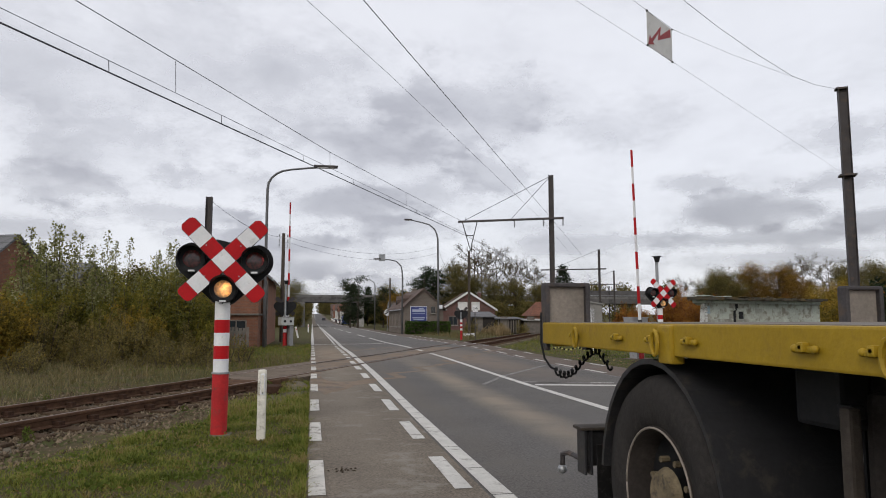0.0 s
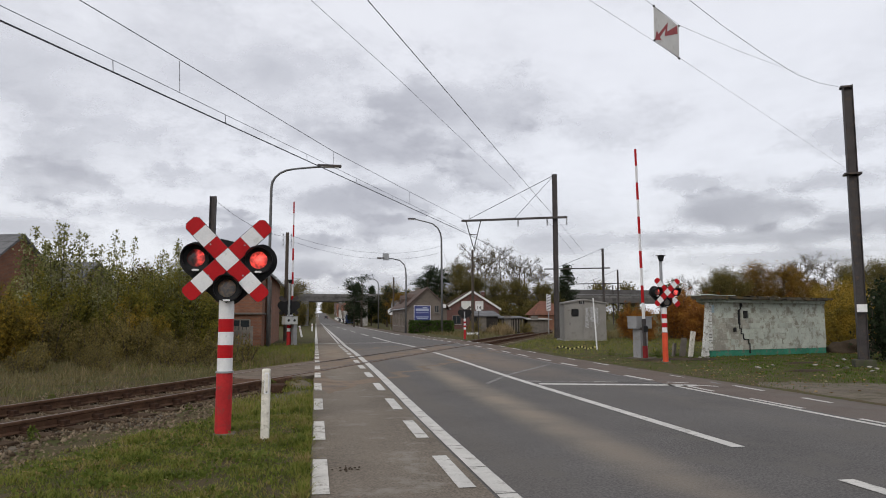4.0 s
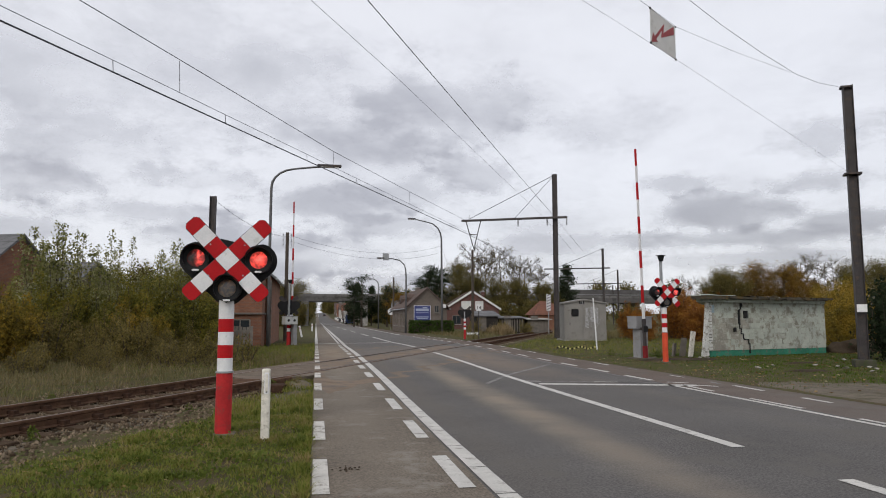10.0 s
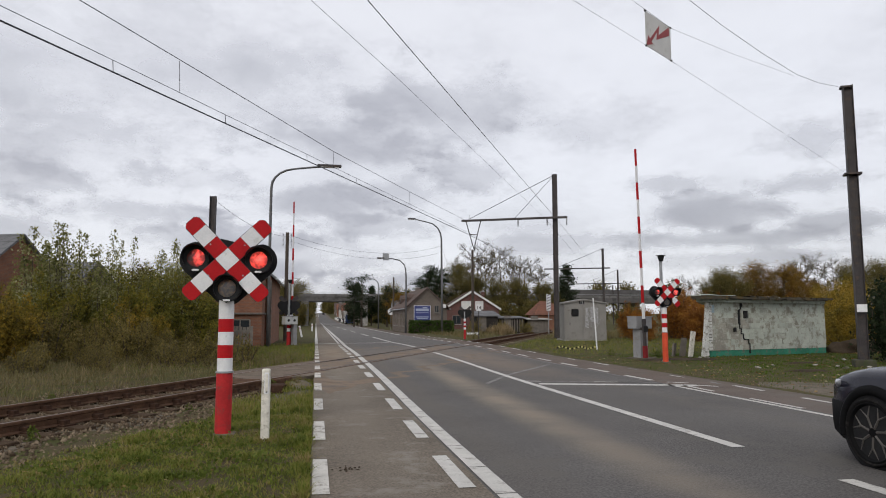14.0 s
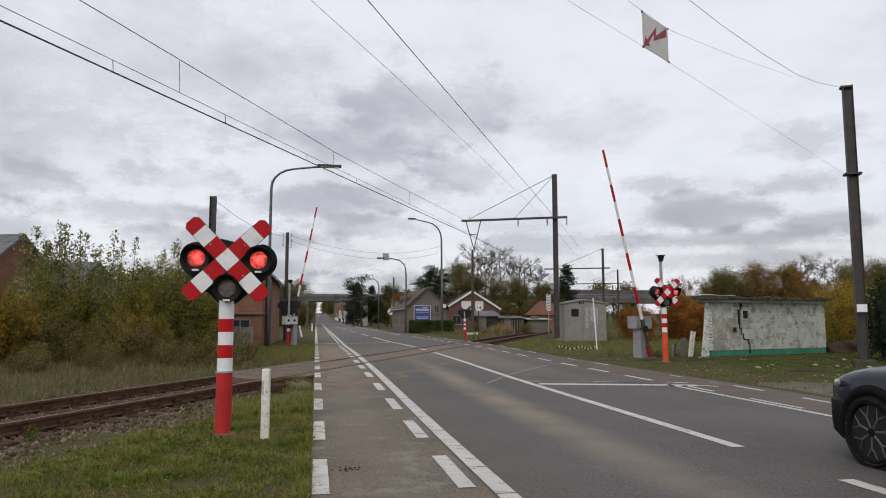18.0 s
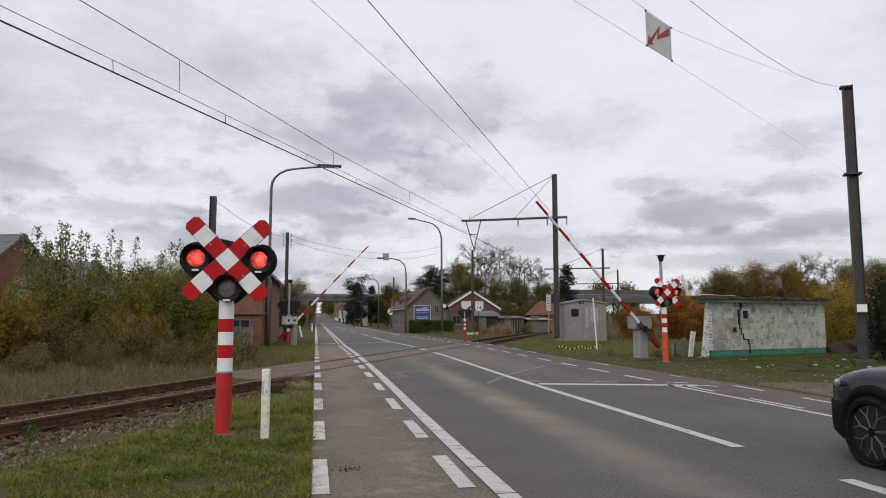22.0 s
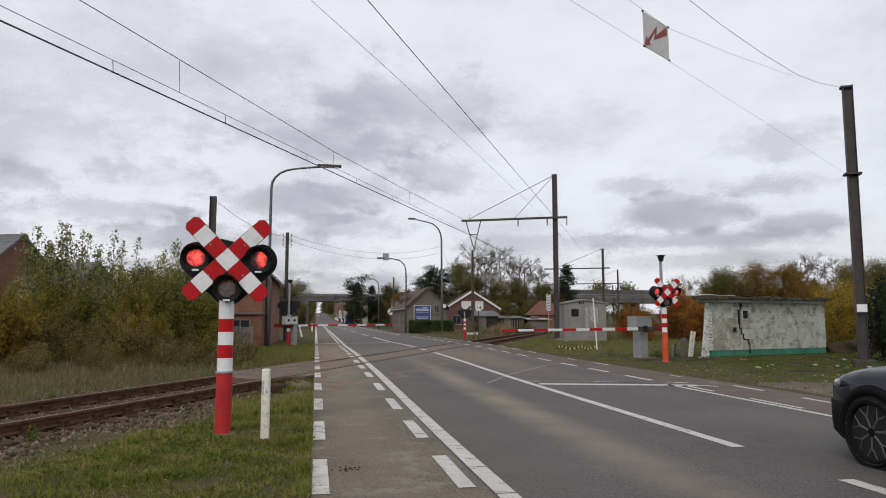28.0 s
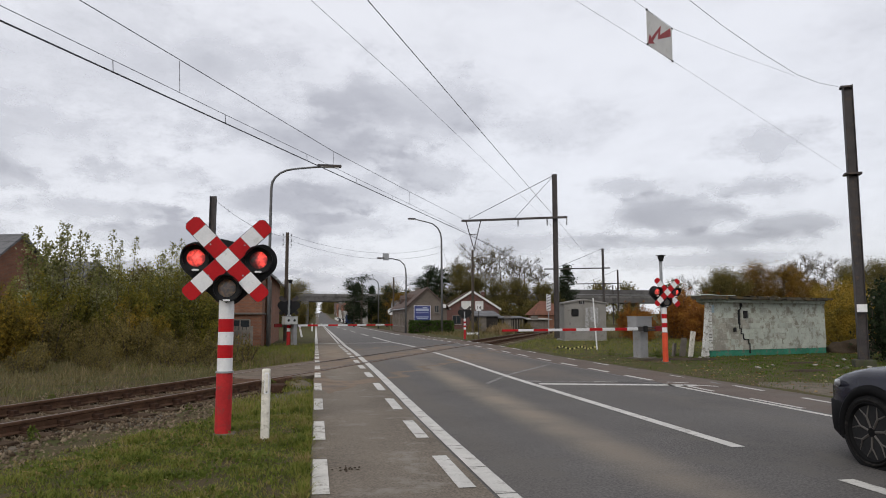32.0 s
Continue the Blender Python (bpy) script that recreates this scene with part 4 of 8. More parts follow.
def sagging(a, b, sag, n=14):
    a, b = Vector(a), Vector(b)
    return [a.lerp(b, k / n) - Vector((0, 0, sag * 4 * (k / n) * (1 - k / n))) for k in range(n + 1)]


# contact wire, its auxiliary wire and the messenger above
c0, c1 = Vector((-4.37, 10.09, 5.51)), Vector((8.69, 38.8, 6.30))
m0, m1 = Vector((-4.38, 10.07, 5.72)), Vector((8.69, 38.8, 6.40))
t0, t1 = Vector((-3.80, 11.35, 6.46)), Vector((8.60, 38.5, 7.0))
wire("thick dark contact wire over the track", [c0 - (c1 - c0) * 0.8, c0, c1, (13.6, 49.0, 6.3), (60, 148, 6.3)], 0.014, "contact_wire")
wire("thin auxiliary wire over the contact wire", [m0 - (m1 - m0) * 0.8, m0, m1, (60, 148, 6.5)], 0.006)
wire("thin messenger wire over the track", [t0 - (t1 - t0) * 0.8 + Vector((0, 0, 0.3)), t0, (0.43, 20.64, 6.45), (3.73, 27.91, 6.66), t1, (8.9, 39.6, 7.55)], 0.008)
for f in (0.07, 0.18, 0.31, 0.43, 0.55, 0.67):
    wire("short dropper between two overhead wires", [c0.lerp(c1, f), m0.lerp(m1, f)], 0.007, "dropper")
for p, q in (((-2.72, 13.73, 6.43), (-2.70, 13.76, 5.82)), ((0.43, 20.64, 6.45), (0.45, 20.68, 5.95)), ((3.73, 27.91, 6.66), (3.75, 27.95, 6.12))):
    wire("thin dropper under the messenger wire", [p, q], 0.006, "dropper")
# feeders along the right of the track
wire("feeder wire between the masts", [(-7.3, 0.0, 7.5), (-0.21, 12.88, 7.5), (1.86, 16.73, 7.5), (13.85, 40.0, 7.48)], 0.005)
wire("feeder wire between the masts", [(-6.1, 0.0, 8.2), (0.96, 14.14, 8.2), (15.3, 42.8, 8.2)], 0.011)
wire("feeder wire going on to the next masts", [(13.85, 40.0, 7.48), (64, 146, 8.0)], 0.007)
wire("feeder wire going on to the next masts", [(15.3, 42.8, 8.2), (66, 146, 8.6)], 0.009)
# stays of the tall mast and the lines that carry the warning flag
wire("sagging stay wire from the tall mast's top", [(1.5, 7.0, 7.3), (6.45, 10.75, 7.07), (7.73, 11.71, 7.10), (9.6, 13.12, 7.23), (11.63, 14.65, 7.44), (13.31, 15.92, 7.77), (15.37, 17.47, 8.30), (15.7, 17.7, 8.42)], 0.005)
flag_top_wire = wire("thin wire above the warning flag", [(1.0, 6.6, 6.5), (4.87, 9.55, 6.37), (5.18, 9.79, 6.375), (5.97, 10.39, 6.375), (8.19, 12.05, 6.75), (11.63, 14.65, 7.44)], 0.0026)
flag_low_wire = wire("thin wire under the warning flag", [(0.5, 6.25, 5.76), (3.51, 8.53, 5.76), (5.16, 9.77, 5.775), (5.93, 10.36, 5.785), (15.8, 17.8, 5.76)], 0.0022)

flag = thing("warning_flag", "white hanging warning flag with a jagged red arrow between two wires", "warning flag", Matrix.Translation((5.568, 10.091, 6.37)) @ pose(0, 0, 0, 0, 0, 37.0))
M_FLAG = mat("flag_white", (0.60, 0.59, 0.57), 0.7, var=0.08, scale=3, bump=0.05, dirt=(0.42, 0.40, 0.36), dirt_amount=0.15)
part("cloth", slab(B(), [(-0.47, 0.0), (0.47, 0.0), (0.46, -0.581), (-0.47, -0.581)], 0.008), M_FLAG, flag)
bolt = [(-0.47 + 0.94 * u, -0.581 * v) for u, v in ((0.02, 0.97), (0.09, 0.66), (0.15, 0.735), (0.53, 0.17), (0.49, 0.47), (0.92, 0.03), (0.93, 0.28), (0.40, 0.65), (0.44, 0.40), (0.20, 0.80), (0.27, 0.84))]
part("red_arrow", slab(B(), bolt, 0.004, pose(0, -0.005, 0)), mat("faded_red_print", (0.30, 0.055, 0.06), 0.7, var=0.2, scale=5, bump=0.05), flag, "jagged faded red arrow")
for gx, gz in ((-0.47, 0.0), (0.47, 0.0), (0.46, -0.581), (-0.47, -0.581)):
    bm = B()
    bmesh.ops.create_uvsphere(bm, u_segments=8, v_segments=6, radius=0.02, matrix=Matrix.Translation((gx, 0, gz)))
    part("clip", bm, M_DARKSTEEL, flag)

# masts farther along the line
for mx_, my_, h, w in ((32.8, 75.1, 9.6, 0.26), (49.3, 107, 9.6, 0.26), (66, 146, 9.0, 0.26)):
    t = h_mast("distant dark catenary mast with a cross-arm", mx_, my_, h, w, -25, foot=False)
    part("cross_arm", box(B(), (-3.0, -0.2, h - 2.3), (7.6, 0.1, 0.14)), M_DARKSTEEL, t)
    part("stay", tube(B(), [(0, 0, h), (-5.4, -0.2, h - 2.2)], 0.02), M_WIRE, t)
    part("hanging_frame", tube(B(), [(-5.6, -0.2, h - 2.3), (-5.2, -0.2, h - 4.6), (-4.8, -0.2, h - 2.3)], 0.04), M_DARKSTEEL, t)
left_mast = h_mast("dark steel mast behind the bushes", -4.64, 31.9, 6.91, 0.24, -10, foot=False)

# ---- street lamps and poles ----
M_LAMPPOST = mat("dull_grey_lamp_post", (0.12, 0.12, 0.122), 0.6, 0.2, var=0.15, scale=2, bump=0.05)
M_POLE = mat("dark_creosoted_wood", (0.075, 0.06, 0.048), 0.9, var=0.3, scale=2, bump=0.3)


def street_lamp(label, x, y, pts, r, head, rz=0.0):
    """A bent tubular lamp post; pts go from the foot up and over (x out, z up)."""
    t = thing("street_lamp", label, "street lamp", pose(x, y, 0, 0, 0, rz), "street lamps")
    part("post", tube(B(), [(px, 0, pz) for px, pz in pts], r, 10), M_LAMPPOST, t, smooth=True)
    (ax, az), (bx, bz) = head
    part("lamp_head", box(B(), ((ax + bx) / 2, 0, (az + bz) / 2), (abs(bx - ax), 0.28, 0.13), bevel=0.04, m=None), M_DARKSTEEL, t, "long flat lamp head")
    part("lamp_glass", box(B(), ((ax + bx) / 2, 0, (az + bz) / 2 - 0.075), (abs(bx - ax) * 0.8, 0.22, 0.04), bevel=0.015), M_WHITE, t)
    return t


street_lamp("tall grey bent street lamp beside the brick house", -2.42, 36.5, [(0.02, 0), (0.0, 3.0), (0.0, 8.2), (0.05, 8.55), (0.2, 8.82), (0.45, 9.05), (0.75, 9.2), (1.2, 9.3), (2.3, 9.44), (3.0, 9.5)], [0.085, 0.08, 0.07, 0.065, 0.06, 0.055, 0.055, 0.05, 0.05, 0.05], ((2.35, 9.48), (3.62, 9.58)))
street_lamp("tall grey bent street lamp past the crossing", 11.45, 62.7, [(0.0, 0), (0.0, 4.0), (-0.05, 8.9), (-0.15, 9.4), (-0.38, 9.85), (-0.85, 10.25), (-1.4, 10.4), (-2.6, 10.65)], [0.11, 0.10, 0.085, 0.07, 0.065, 0.06, 0.055, 0.05], ((-2.5, 10.62), (-3.2, 10.74)))
t = street_lamp("grey bent street lamp with a square panel on its arm", 8.82, 68.4, [(0.0, 0), (0.02, 5.5), (-0.03, 6.3), (-0.15, 6.8), (-0.6, 7.25), (-1.4, 7.43), (-2.5, 7.47)], [0.10, 0.08, 0.07, 0.06, 0.055, 0.05, 0.045], ((-2.2, 7.47), (-2.9, 7.47)))
part("panel", box(B(), (-2.05, 0.0, 7.60), (0.62, 0.12, 0.68), bevel=0.02), M_GALV, t, "square grey panel on the lamp arm")
street_lamp("distant bent street lamp under the pine", 8.9, 100.0, [(0, 0), (0, 6.3), (-0.15, 6.8), (-0.7, 7.2), (-1.6, 7.3)], [0.1, 0.08, 0.07, 0.06, 0.05], ((-1.4, 7.3), (-2.0, 7.35)))


def wood_pole(label, x, y, h, arms=0, lean=0.0):
    t = thing("utility_pole", label, "utility pole", pose(x, y, 0, 0, lean, 0), "poles")
    part("pole", rod(B(), (0, 0, -0.1), (0, 0, h), 0.13, 0.10, 12), M_POLE, t)
    for k in range(arms):
        for s_ in (-1, 1):
            bm = tube(B(), [(0.1 * s_, 0, h - 0.3 - 0.32 * k), (0.26 * s_, 0, h - 0.3 - 0.32 * k), (0.26 * s_, 0, h - 0.18 - 0.32 * k)], 0.015, 5)
            rod(bm, (0.26 * s_, 0, h - 0.2 - 0.32 * k), (0.26 * s_, 0, h - 0.08 - 0.32 * k), 0.04, seg=8)
            part("insulator", bm, M_GALV, t)
    return t


wood_pole("wooden utility pole with small insulators behind the barrier", -1.9, 45.0, 6.95, 3)
t = wood_pole("dark pole with a white painted foot", 13.3, 58.0, 7.4)
part("white_foot", box(B(), (0, 0, 0.12), (0.95, 0.7, 0.24), bevel=0.05), M_WHITE, t, "white painted foot")
wood_pole("pole on the far verge", 10.2, 92.0, 7.0, 1)
for a, b, sg in (((-4.64, 31.9, 6.8), (-1.9, 45, 6.7), 0.4), ((-1.7, 45, 6.75), (11.4, 62.7, 8.2), 0.9), ((-1.7, 45, 6.4), (11.4, 62.7, 7.6), 0.9), ((11.4, 62.7, 8.2), (20, 95, 7), 1.0)):
    wire("thin sagging utility line beside the road", sagging(a, b, sg), 0.009)

# ---- buildings ----
M_BRICK = masonry("orange_brick", (0.235, 0.10, 0.058), (0.18, 0.079, 0.049), (0.17, 0.12, 0.09), 0.22, 0.07, joint=0.008)
M_BROWNBRICK = masonry("grey_brown_brick", (0.16, 0.125, 0.10), (0.125, 0.095, 0.078), (0.18, 0.165, 0.15), 0.22, 0.07)
M_DARKBRICK = masonry("dark_red_brick", (0.15, 0.05, 0.04), (0.12, 0.04, 0.035), (0.13, 0.11, 0.10), 0.22, 0.07)
M_TILE = masonry("red_brown_roof_tiles", (0.21, 0.088, 0.055), (0.16, 0.072, 0.048), (0.09, 0.05, 0.04), 0.25, 0.30, joint=0.02)
M_BROWNTILE = masonry("brown_roof_tiles", (0.12, 0.085, 0.07), (0.10, 0.07, 0.06), (0.06, 0.045, 0.04), 0.25, 0.30, joint=0.02)
M_SLATE = masonry("grey_roof_sheets", (0.16, 0.16, 0.165), (0.13, 0.13, 0.135), (0.08, 0.08, 0.08), 0.6, 0.4, joint=0.02)
M_GLASS = mat("dark_window_glass", (0.03, 0.035, 0.04), 0.08, var=0.2, bump=0, coat=0.5)
M_FRAME = mat("white_window_frame", (0.62, 0.62, 0.60), 0.5, var=0.08, bump=0)


def window(parent, x, z, w, h, y=0.0, name="window", mm=None, glass=None, surround=None):
    """A framed window on the front wall (plane y = 0 of its house)."""
    mm = mm or Matrix()
    fr = part(name, B(), None, parent)
    bm = B()
    for bx, bz, bw, bh in ((x, z + h / 2, w, 0.07), (x, z - h / 2, w, 0.07), (x - w / 2, z, 0.07, h), (x + w / 2, z, 0.07, h), (x, z, 0.05, h)):
        box(bm, (bx, y - 0.03, bz), (bw + 0.0, 0.08, bh))
    bmesh.ops.transform(bm, matrix=mm, verts=bm.verts)
    bm.to_mesh(fr.data)
    bm.free()
    fr.data.materials.append(surround or M_FRAME)
    part("pane", _tr(box(B(), (x, y - 0.012, z), (w - 0.05, 0.03, h - 0.05)), mm), glass or M_GLASS, fr)
    part("sill", _tr(box(B(), (x, y - 0.07, z - h / 2 - 0.06), (w + 0.2, 0.18, 0.06)), mm), M_CONCRETE, fr)
    return fr


def _tr(bm, m):
    bmesh.ops.transform(bm, matrix=m, verts=bm.verts)
    return bm


def gable_house(label, x, y, rz, w, d, eave, ridge, wall, roof, over=0.25, chimney=None, board=None):
    """A house whose gable (width w) faces local -y, its ridge running d metres back along y."""
    t = thing("house", label, "house", pose(x, y, 0, 0, 0, rz), "houses")
    body = slab(B(), [(-w / 2, -0.2), (w / 2, -0.2), (w / 2, eave), (0, ridge), (-w / 2, eave)], d)
    part("wall", body, wall, t)
    k = (ridge - eave) / (w / 2)
    th = 0.14
    for s_ in (-1, 1):
        poly = [(0, ridge + 0.02), (s_ * (w / 2 + over), eave - k * over + 0.02), (s_ * (w / 2 + over), eave - k * over + th + 0.02), (0, ridge + th + 0.03)]
        part("roof", slab(B(), poly, d + 2 * over, pose(0, -over, 0)), roof, t, "pitched roof side")
        part("gutter", slab(B(), [(q[0] + s_ * (w / 2 + over + 0.05), q[1] + eave - k * over + 0.03) for q in disc_poly(0, 0, 0.06, 8)], d + 2 * over, pose(0, -over, 0)), M_GALV, t)
        if board:
            poly = [(0, ridge + th + 0.05), (s_ * (w / 2 + over + 0.02), eave - k * over + th + 0.03), (s_ * (w / 2 + over + 0.02), eave - k * over - 0.12), (0, ridge - 0.12)]
            part("bargeboard", slab(B(), poly, 0.05, pose(0, -over - 0.06, 0)), board, t, "white painted bargeboard")
    if chimney:
        cx, cy, ch = chimney
        ck = part("chimney", box(B(), (cx, cy, ridge + ch / 2 - 0.3), (0.5, 0.5, ch + 0.6), bevel=0.02), wall, t)
        part("chimney_cap", box(B(), (cx, cy, ridge + ch + 0.02), (0.6, 0.6, 0.08)), M_CONCRETE, ck)
    return t


# brick house close to the far barrier, with a tiled lean-to
h = gable_house("orange brick house standing close to the road by the barrier", -4.75, 38.6, 0, 4.6, 9.5, 3.75, 5.5, M_BRICK, M_SLATE)
part("lean_to_wall", box(B(), (0.05, -1.25, 0.8), (4.0, 2.5, 1.68)), M_BRICK, h)
part("upper_wall", box(B(), (0.05, -1.2, 2.62), (4.0, 2.36, 1.85)), M_BRICK, h)
part("ledge", box(B(), (0.05, -1.3, 1.68), (4.15, 2.7, 0.09), bevel=0.01), M_WOOD, h, "dark weathered ledge along the wall")
part("flat_roof", box(B(), (0.05, -1.25, 3.59), (4.2, 2.6, 0.10), bevel=0.02), M_SLATE, h)
part("door_post", box(B(), (2.30, -0.35, 1.75), (0.16, 0.2, 3.5), bevel=0.01), M_WOOD, h)
window(h, 1.0, 1.1, 0.95, 0.55, -2.5, surround=M_WOOD)
part("pier", box(B(), (2.12, -0.12, 1.85), (0.4, 0.3, 3.7)), M_BRICK, h)
# old brick houses behind the bushes
gable_house("old orange brick house behind the bushes", -16.2, 41.5, 70, 6.0, 9.0, 3.6, 5.95, M_BRICK, M_SLATE, chimney=None)
gable_house("small brick outbuilding behind the bushes", -12.7, 43.0, 68, 3.8, 3.2, 3.2, 4.55, M_BROWNBRICK, M_SLATE)

# house with the blue board
h = gable_house("low grey-brown brick house with a blue board on its gable", 11.4, 71.0, 0, 4.2, 14.0, 2.65, 4.55, M_BROWNBRICK, M_BROWNTILE, chimney=(0.4, 9.5, 0.5))
M_BLUE = mat("blue_board", (0.05, 0.065, 0.20), 0.5, var=0.1, bump=0.02)
bd = part("blue_board", box(B(), (-0.52, -0.06, 1.98), (1.66, 0.06, 1.56), bevel=0.01), M_BLUE, h, "blue advertising board with white lines of writing")
part("board_frame", box(B(), (-0.52, -0.035, 1.98), (1.76, 0.05, 1.66)), M_WHITE, bd)
M_PALEBLUE = mat("pale_blue_print", (0.36, 0.40, 0.52), 0.5, var=0.1, bump=0.0)
for bx, bz, bw, bh in ((-0.52, 2.36, 1.35, 0.26), (-0.52, 1.62, 1.30, 0.10), (-0.52, 1.46, 1.1, 0.08), (-0.52, 2.06, 1.3, 0.05), (-0.25, 2.58, 0.5, 0.12)):
    part("lettering_bar", box(B(), (bx, -0.095, bz), (bw, 0.012, bh)), M_PALEBLUE, bd)
window(h, 1.0, 2.45, 0.45, 0.7, surround=M_WOOD)
# plain white box on the wall, no light in it
part("wall_box", box(B(), (1.7, -0.25, 2.75), (0.5, 0.25, 0.35), bevel=0.02), M_WHITE, h, "white box on the gable wall")
for yy in (2.2, 5.0, 8.2, 11.3):
    window(h, 0, 1.35, 0.9, 1.3, 0, surround=M_WOOD, mm=Matrix.Translation((-2.1, yy, 0)) @ Matrix.Rotation(radians(-90), 4, "Z"))
for yy in (4.0, 9.0):
    dm = part("dormer", slab(B(), [(-0.55, 3.0), (0.55, 3.0), (0.55, 3.75), (0, 4.15), (-0.55, 3.75)], 1.3, Matrix.Translation((-1.75, yy, 0)) @ Matrix.Rotation(radians(-90), 4, "Z")), M_BROWNTILE, h)
    part("pane", slab(B(), [(-0.35, 3.15), (0.35, 3.15), (0.35, 3.65), (-0.35, 3.65)], 0.02, Matrix.Translation((-1.78, yy, 0)) @ Matrix.Rotation(radians(-90), 4, "Z")), M_GLASS, dm)

# dark red house with white boards, and the low buildings beside it
h = gable_house("dark red brick house with white bargeboards", 21.7, 95.0, -6, 7.6, 12.0, 2.9, 5.3, M_DARKBRICK, M_BROWNTILE, board=M_FRAME, chimney=(2.2, 5, 0.2))
window(h, -0.85, 3.35, 1.3, 1.1, glass=M_FRAME)
window(h, 1.0, 3.35, 1.1, 1.1, glass=M_FRAME)
window(h, -2.2, 1.3, 1.2, 1.2, surround=M_WOOD)
gable_house("low annexe with a light roof beside the brick houses", 16.8, 97.0, 80, 4.0, 6.0, 3.1, 3.9, M_BROWNBRICK, M_SLATE)
h = thing("house", "small house with a hipped orange tiled roof behind the sheds", "house", pose(27.9, 85.0, 0), "houses")
part("wall", box(B(), (2.0, 1.8, 1.0), (4.0, 3.6, 2.2)), M_BRICK, h)
rf = B()
q = [rf.verts.new(v_) for v_ in ((-0.4, -0.3, 1.95), (4.4, -0.3, 1.95), (4.4, 3.9, 1.95), (-0.4, 3.9, 1.95), (1.0, 1.8, 3.75), (2.3, 1.8, 3.75))]
for f_ in ((0, 1, 5, 4), (1, 2, 5), (2, 3, 4, 5), (3, 0, 4), (0, 3, 2, 1)):
    rf.faces.new([q[i_] for i_ in f_])
part("roof", rf, M_TILE, h, "hipped orange tiled roof")
part("chimney", box(B(), (3.4, 2.2, 2.9), (0.45, 0.45, 1.5)), M_BRICK, h)


def shed(label, x, y, w, d, hf, hb, wall, roof):
    t = thing("shed", label, "shed", pose(x, y, 0), "sheds by the track")
    part("wall", slab(B(), [(0, -0.1), (d, -0.1), (d, hb), (0, hf)], w, Matrix.Rotation(radians(90), 4, "Z") @ Matrix.Diagonal((1, -1, 1, 1))), wall, t)
    part("roof", slab(B(), [(-0.3, hf + 0.02), (d + 0.2, hb + 0.05), (d + 0.2, hb + 0.13), (-0.3, hf + 0.1)], w + 0.5, Matrix.Translation((-0.25, 0, 0)) @ Matrix.Rotation(radians(90), 4, "Z") @ Matrix.Diagonal((1, -1, 1, 1))), roof, t)
    part("door", box(B(), (w * 0.3, -0.03, 0.9), (0.8, 0.05, 1.7)), M_WOOD, t)
    return t


M_DARKWOOD = mat("dark_tarred_boards", (0.032, 0.028, 0.025), 0.9, var=0.3, scale=2, bump=0.3)
shed("dark boarded shed with a sloping grey sheet roof", 15.9, 68.0, 2.3, 2.6, 1.65, 2.15, M_DARKWOOD, M_SLATE)
sh_ = shed("low dark shed with pale upright slats by the track", 18.7, 69.0, 2.6, 2.5, 1.45, 1.6, M_DARKWOOD, M_SLATE)
for k in range(9):
    part("slat", box(B(), (0.2 + 0.27 * k, -0.06, 0.75), (0.10, 0.03, 1.3)), M_WOOD, sh_, "pale upright slat")
shed("low open shed with a pale flat roof by the track", 21.7, 69.0, 2.3, 2.5, 1.30, 1.4, M_WOOD, M_CONCRETE)

# ---- grey relay hut ----
M_HUT = mat("grey_ribbed_panel", (0.235, 0.225, 0.21), 0.6, var=0.1, scale=1.2, bump=0.08, dirt=(0.17, 0.16, 0.14), dirt_amount=0.2)
M_GRAFF = mat("pale_spray_paint", (0.40, 0.405, 0.415), 0.6, var=0.25, scale=6, bump=0, dirt=(0.235, 0.225, 0.21), dirt_amount=0.6)
hut = thing("relay_hut", "grey metal relay hut with a small window and sprayed scrawl", "hut", pose(15.85, 42.6, 0, 0, 0, -8))
part("body", slab(B(), [(0, 0), (2.75, 0), (2.75, 2.40), (1.30, 2.62), (0, 2.40)], 2.3), M_HUT, hut)
part("roof", slab(B(), [(-0.12, 2.38), (1.30, 2.62), (2.90, 2.38), (2.90, 2.46), (1.30, 2.72), (-0.12, 2.46)], 2.5, pose(0, -0.12, 0)), M_HUT, hut)
part("plinth", box(B(), (1.38, 1.15, 0.0), (2.9, 2.45, 0.1)), M_CONCRETE, hut)
dr = part("door", box(B(), (0.70, -0.015, 1.12), (0.95, 0.03, 2.1), bevel=0.006), M_HUT, hut)
part("door_window", box(B(), (0.70, -0.045, 1.82), (0.46, 0.03, 0.46), bevel=0.05), M_BLACK, dr, "small dark window with rounded corners")
part("door_handle", box(B(), (0.36, -0.05, 1.1), (0.04, 0.05, 0.16)), M_DARKSTEEL, dr)
for sx in (0.03, 1.28, 1.62, 1.97, 2.33, 2.72):
    part("seam", box(B(), (sx, -0.012, 1.2), (0.05, 0.03, 2.36)), M_HUT, hut)
part("plate", box(B(), (1.15, -0.02, 2.48), (0.34, 0.02, 0.2)), M_BLACK, hut, "small black plate with white figures")
cu = bpy.data.curves.new("figures", "FONT")
cu.body, cu.size, cu.align_x, cu.align_y, cu.extrude = "12", 0.19, "CENTER", "CENTER", 0.003
cu.materials.append(M_WHITE)
fo = new("figures", cu)
fo.parent = hut
fo.matrix_basis = pose(1.15, -0.034, 2.48, 90, 0, 0)
rg = random.Random(4)
for k in range(9):
    x0, z0 = 1.40 + rg.random() * 0.7, 0.95 + rg.random() * 1.1
    bm = tube(B(), [(x0 + 0.12 * q * rg.uniform(-0.5, 1), -0.006, z0 + rg.uniform(-0.25, 0.25)) for q in range(5)], 0.014, 4)
    part("sprayed_line", bm, M_GRAFF, hut)
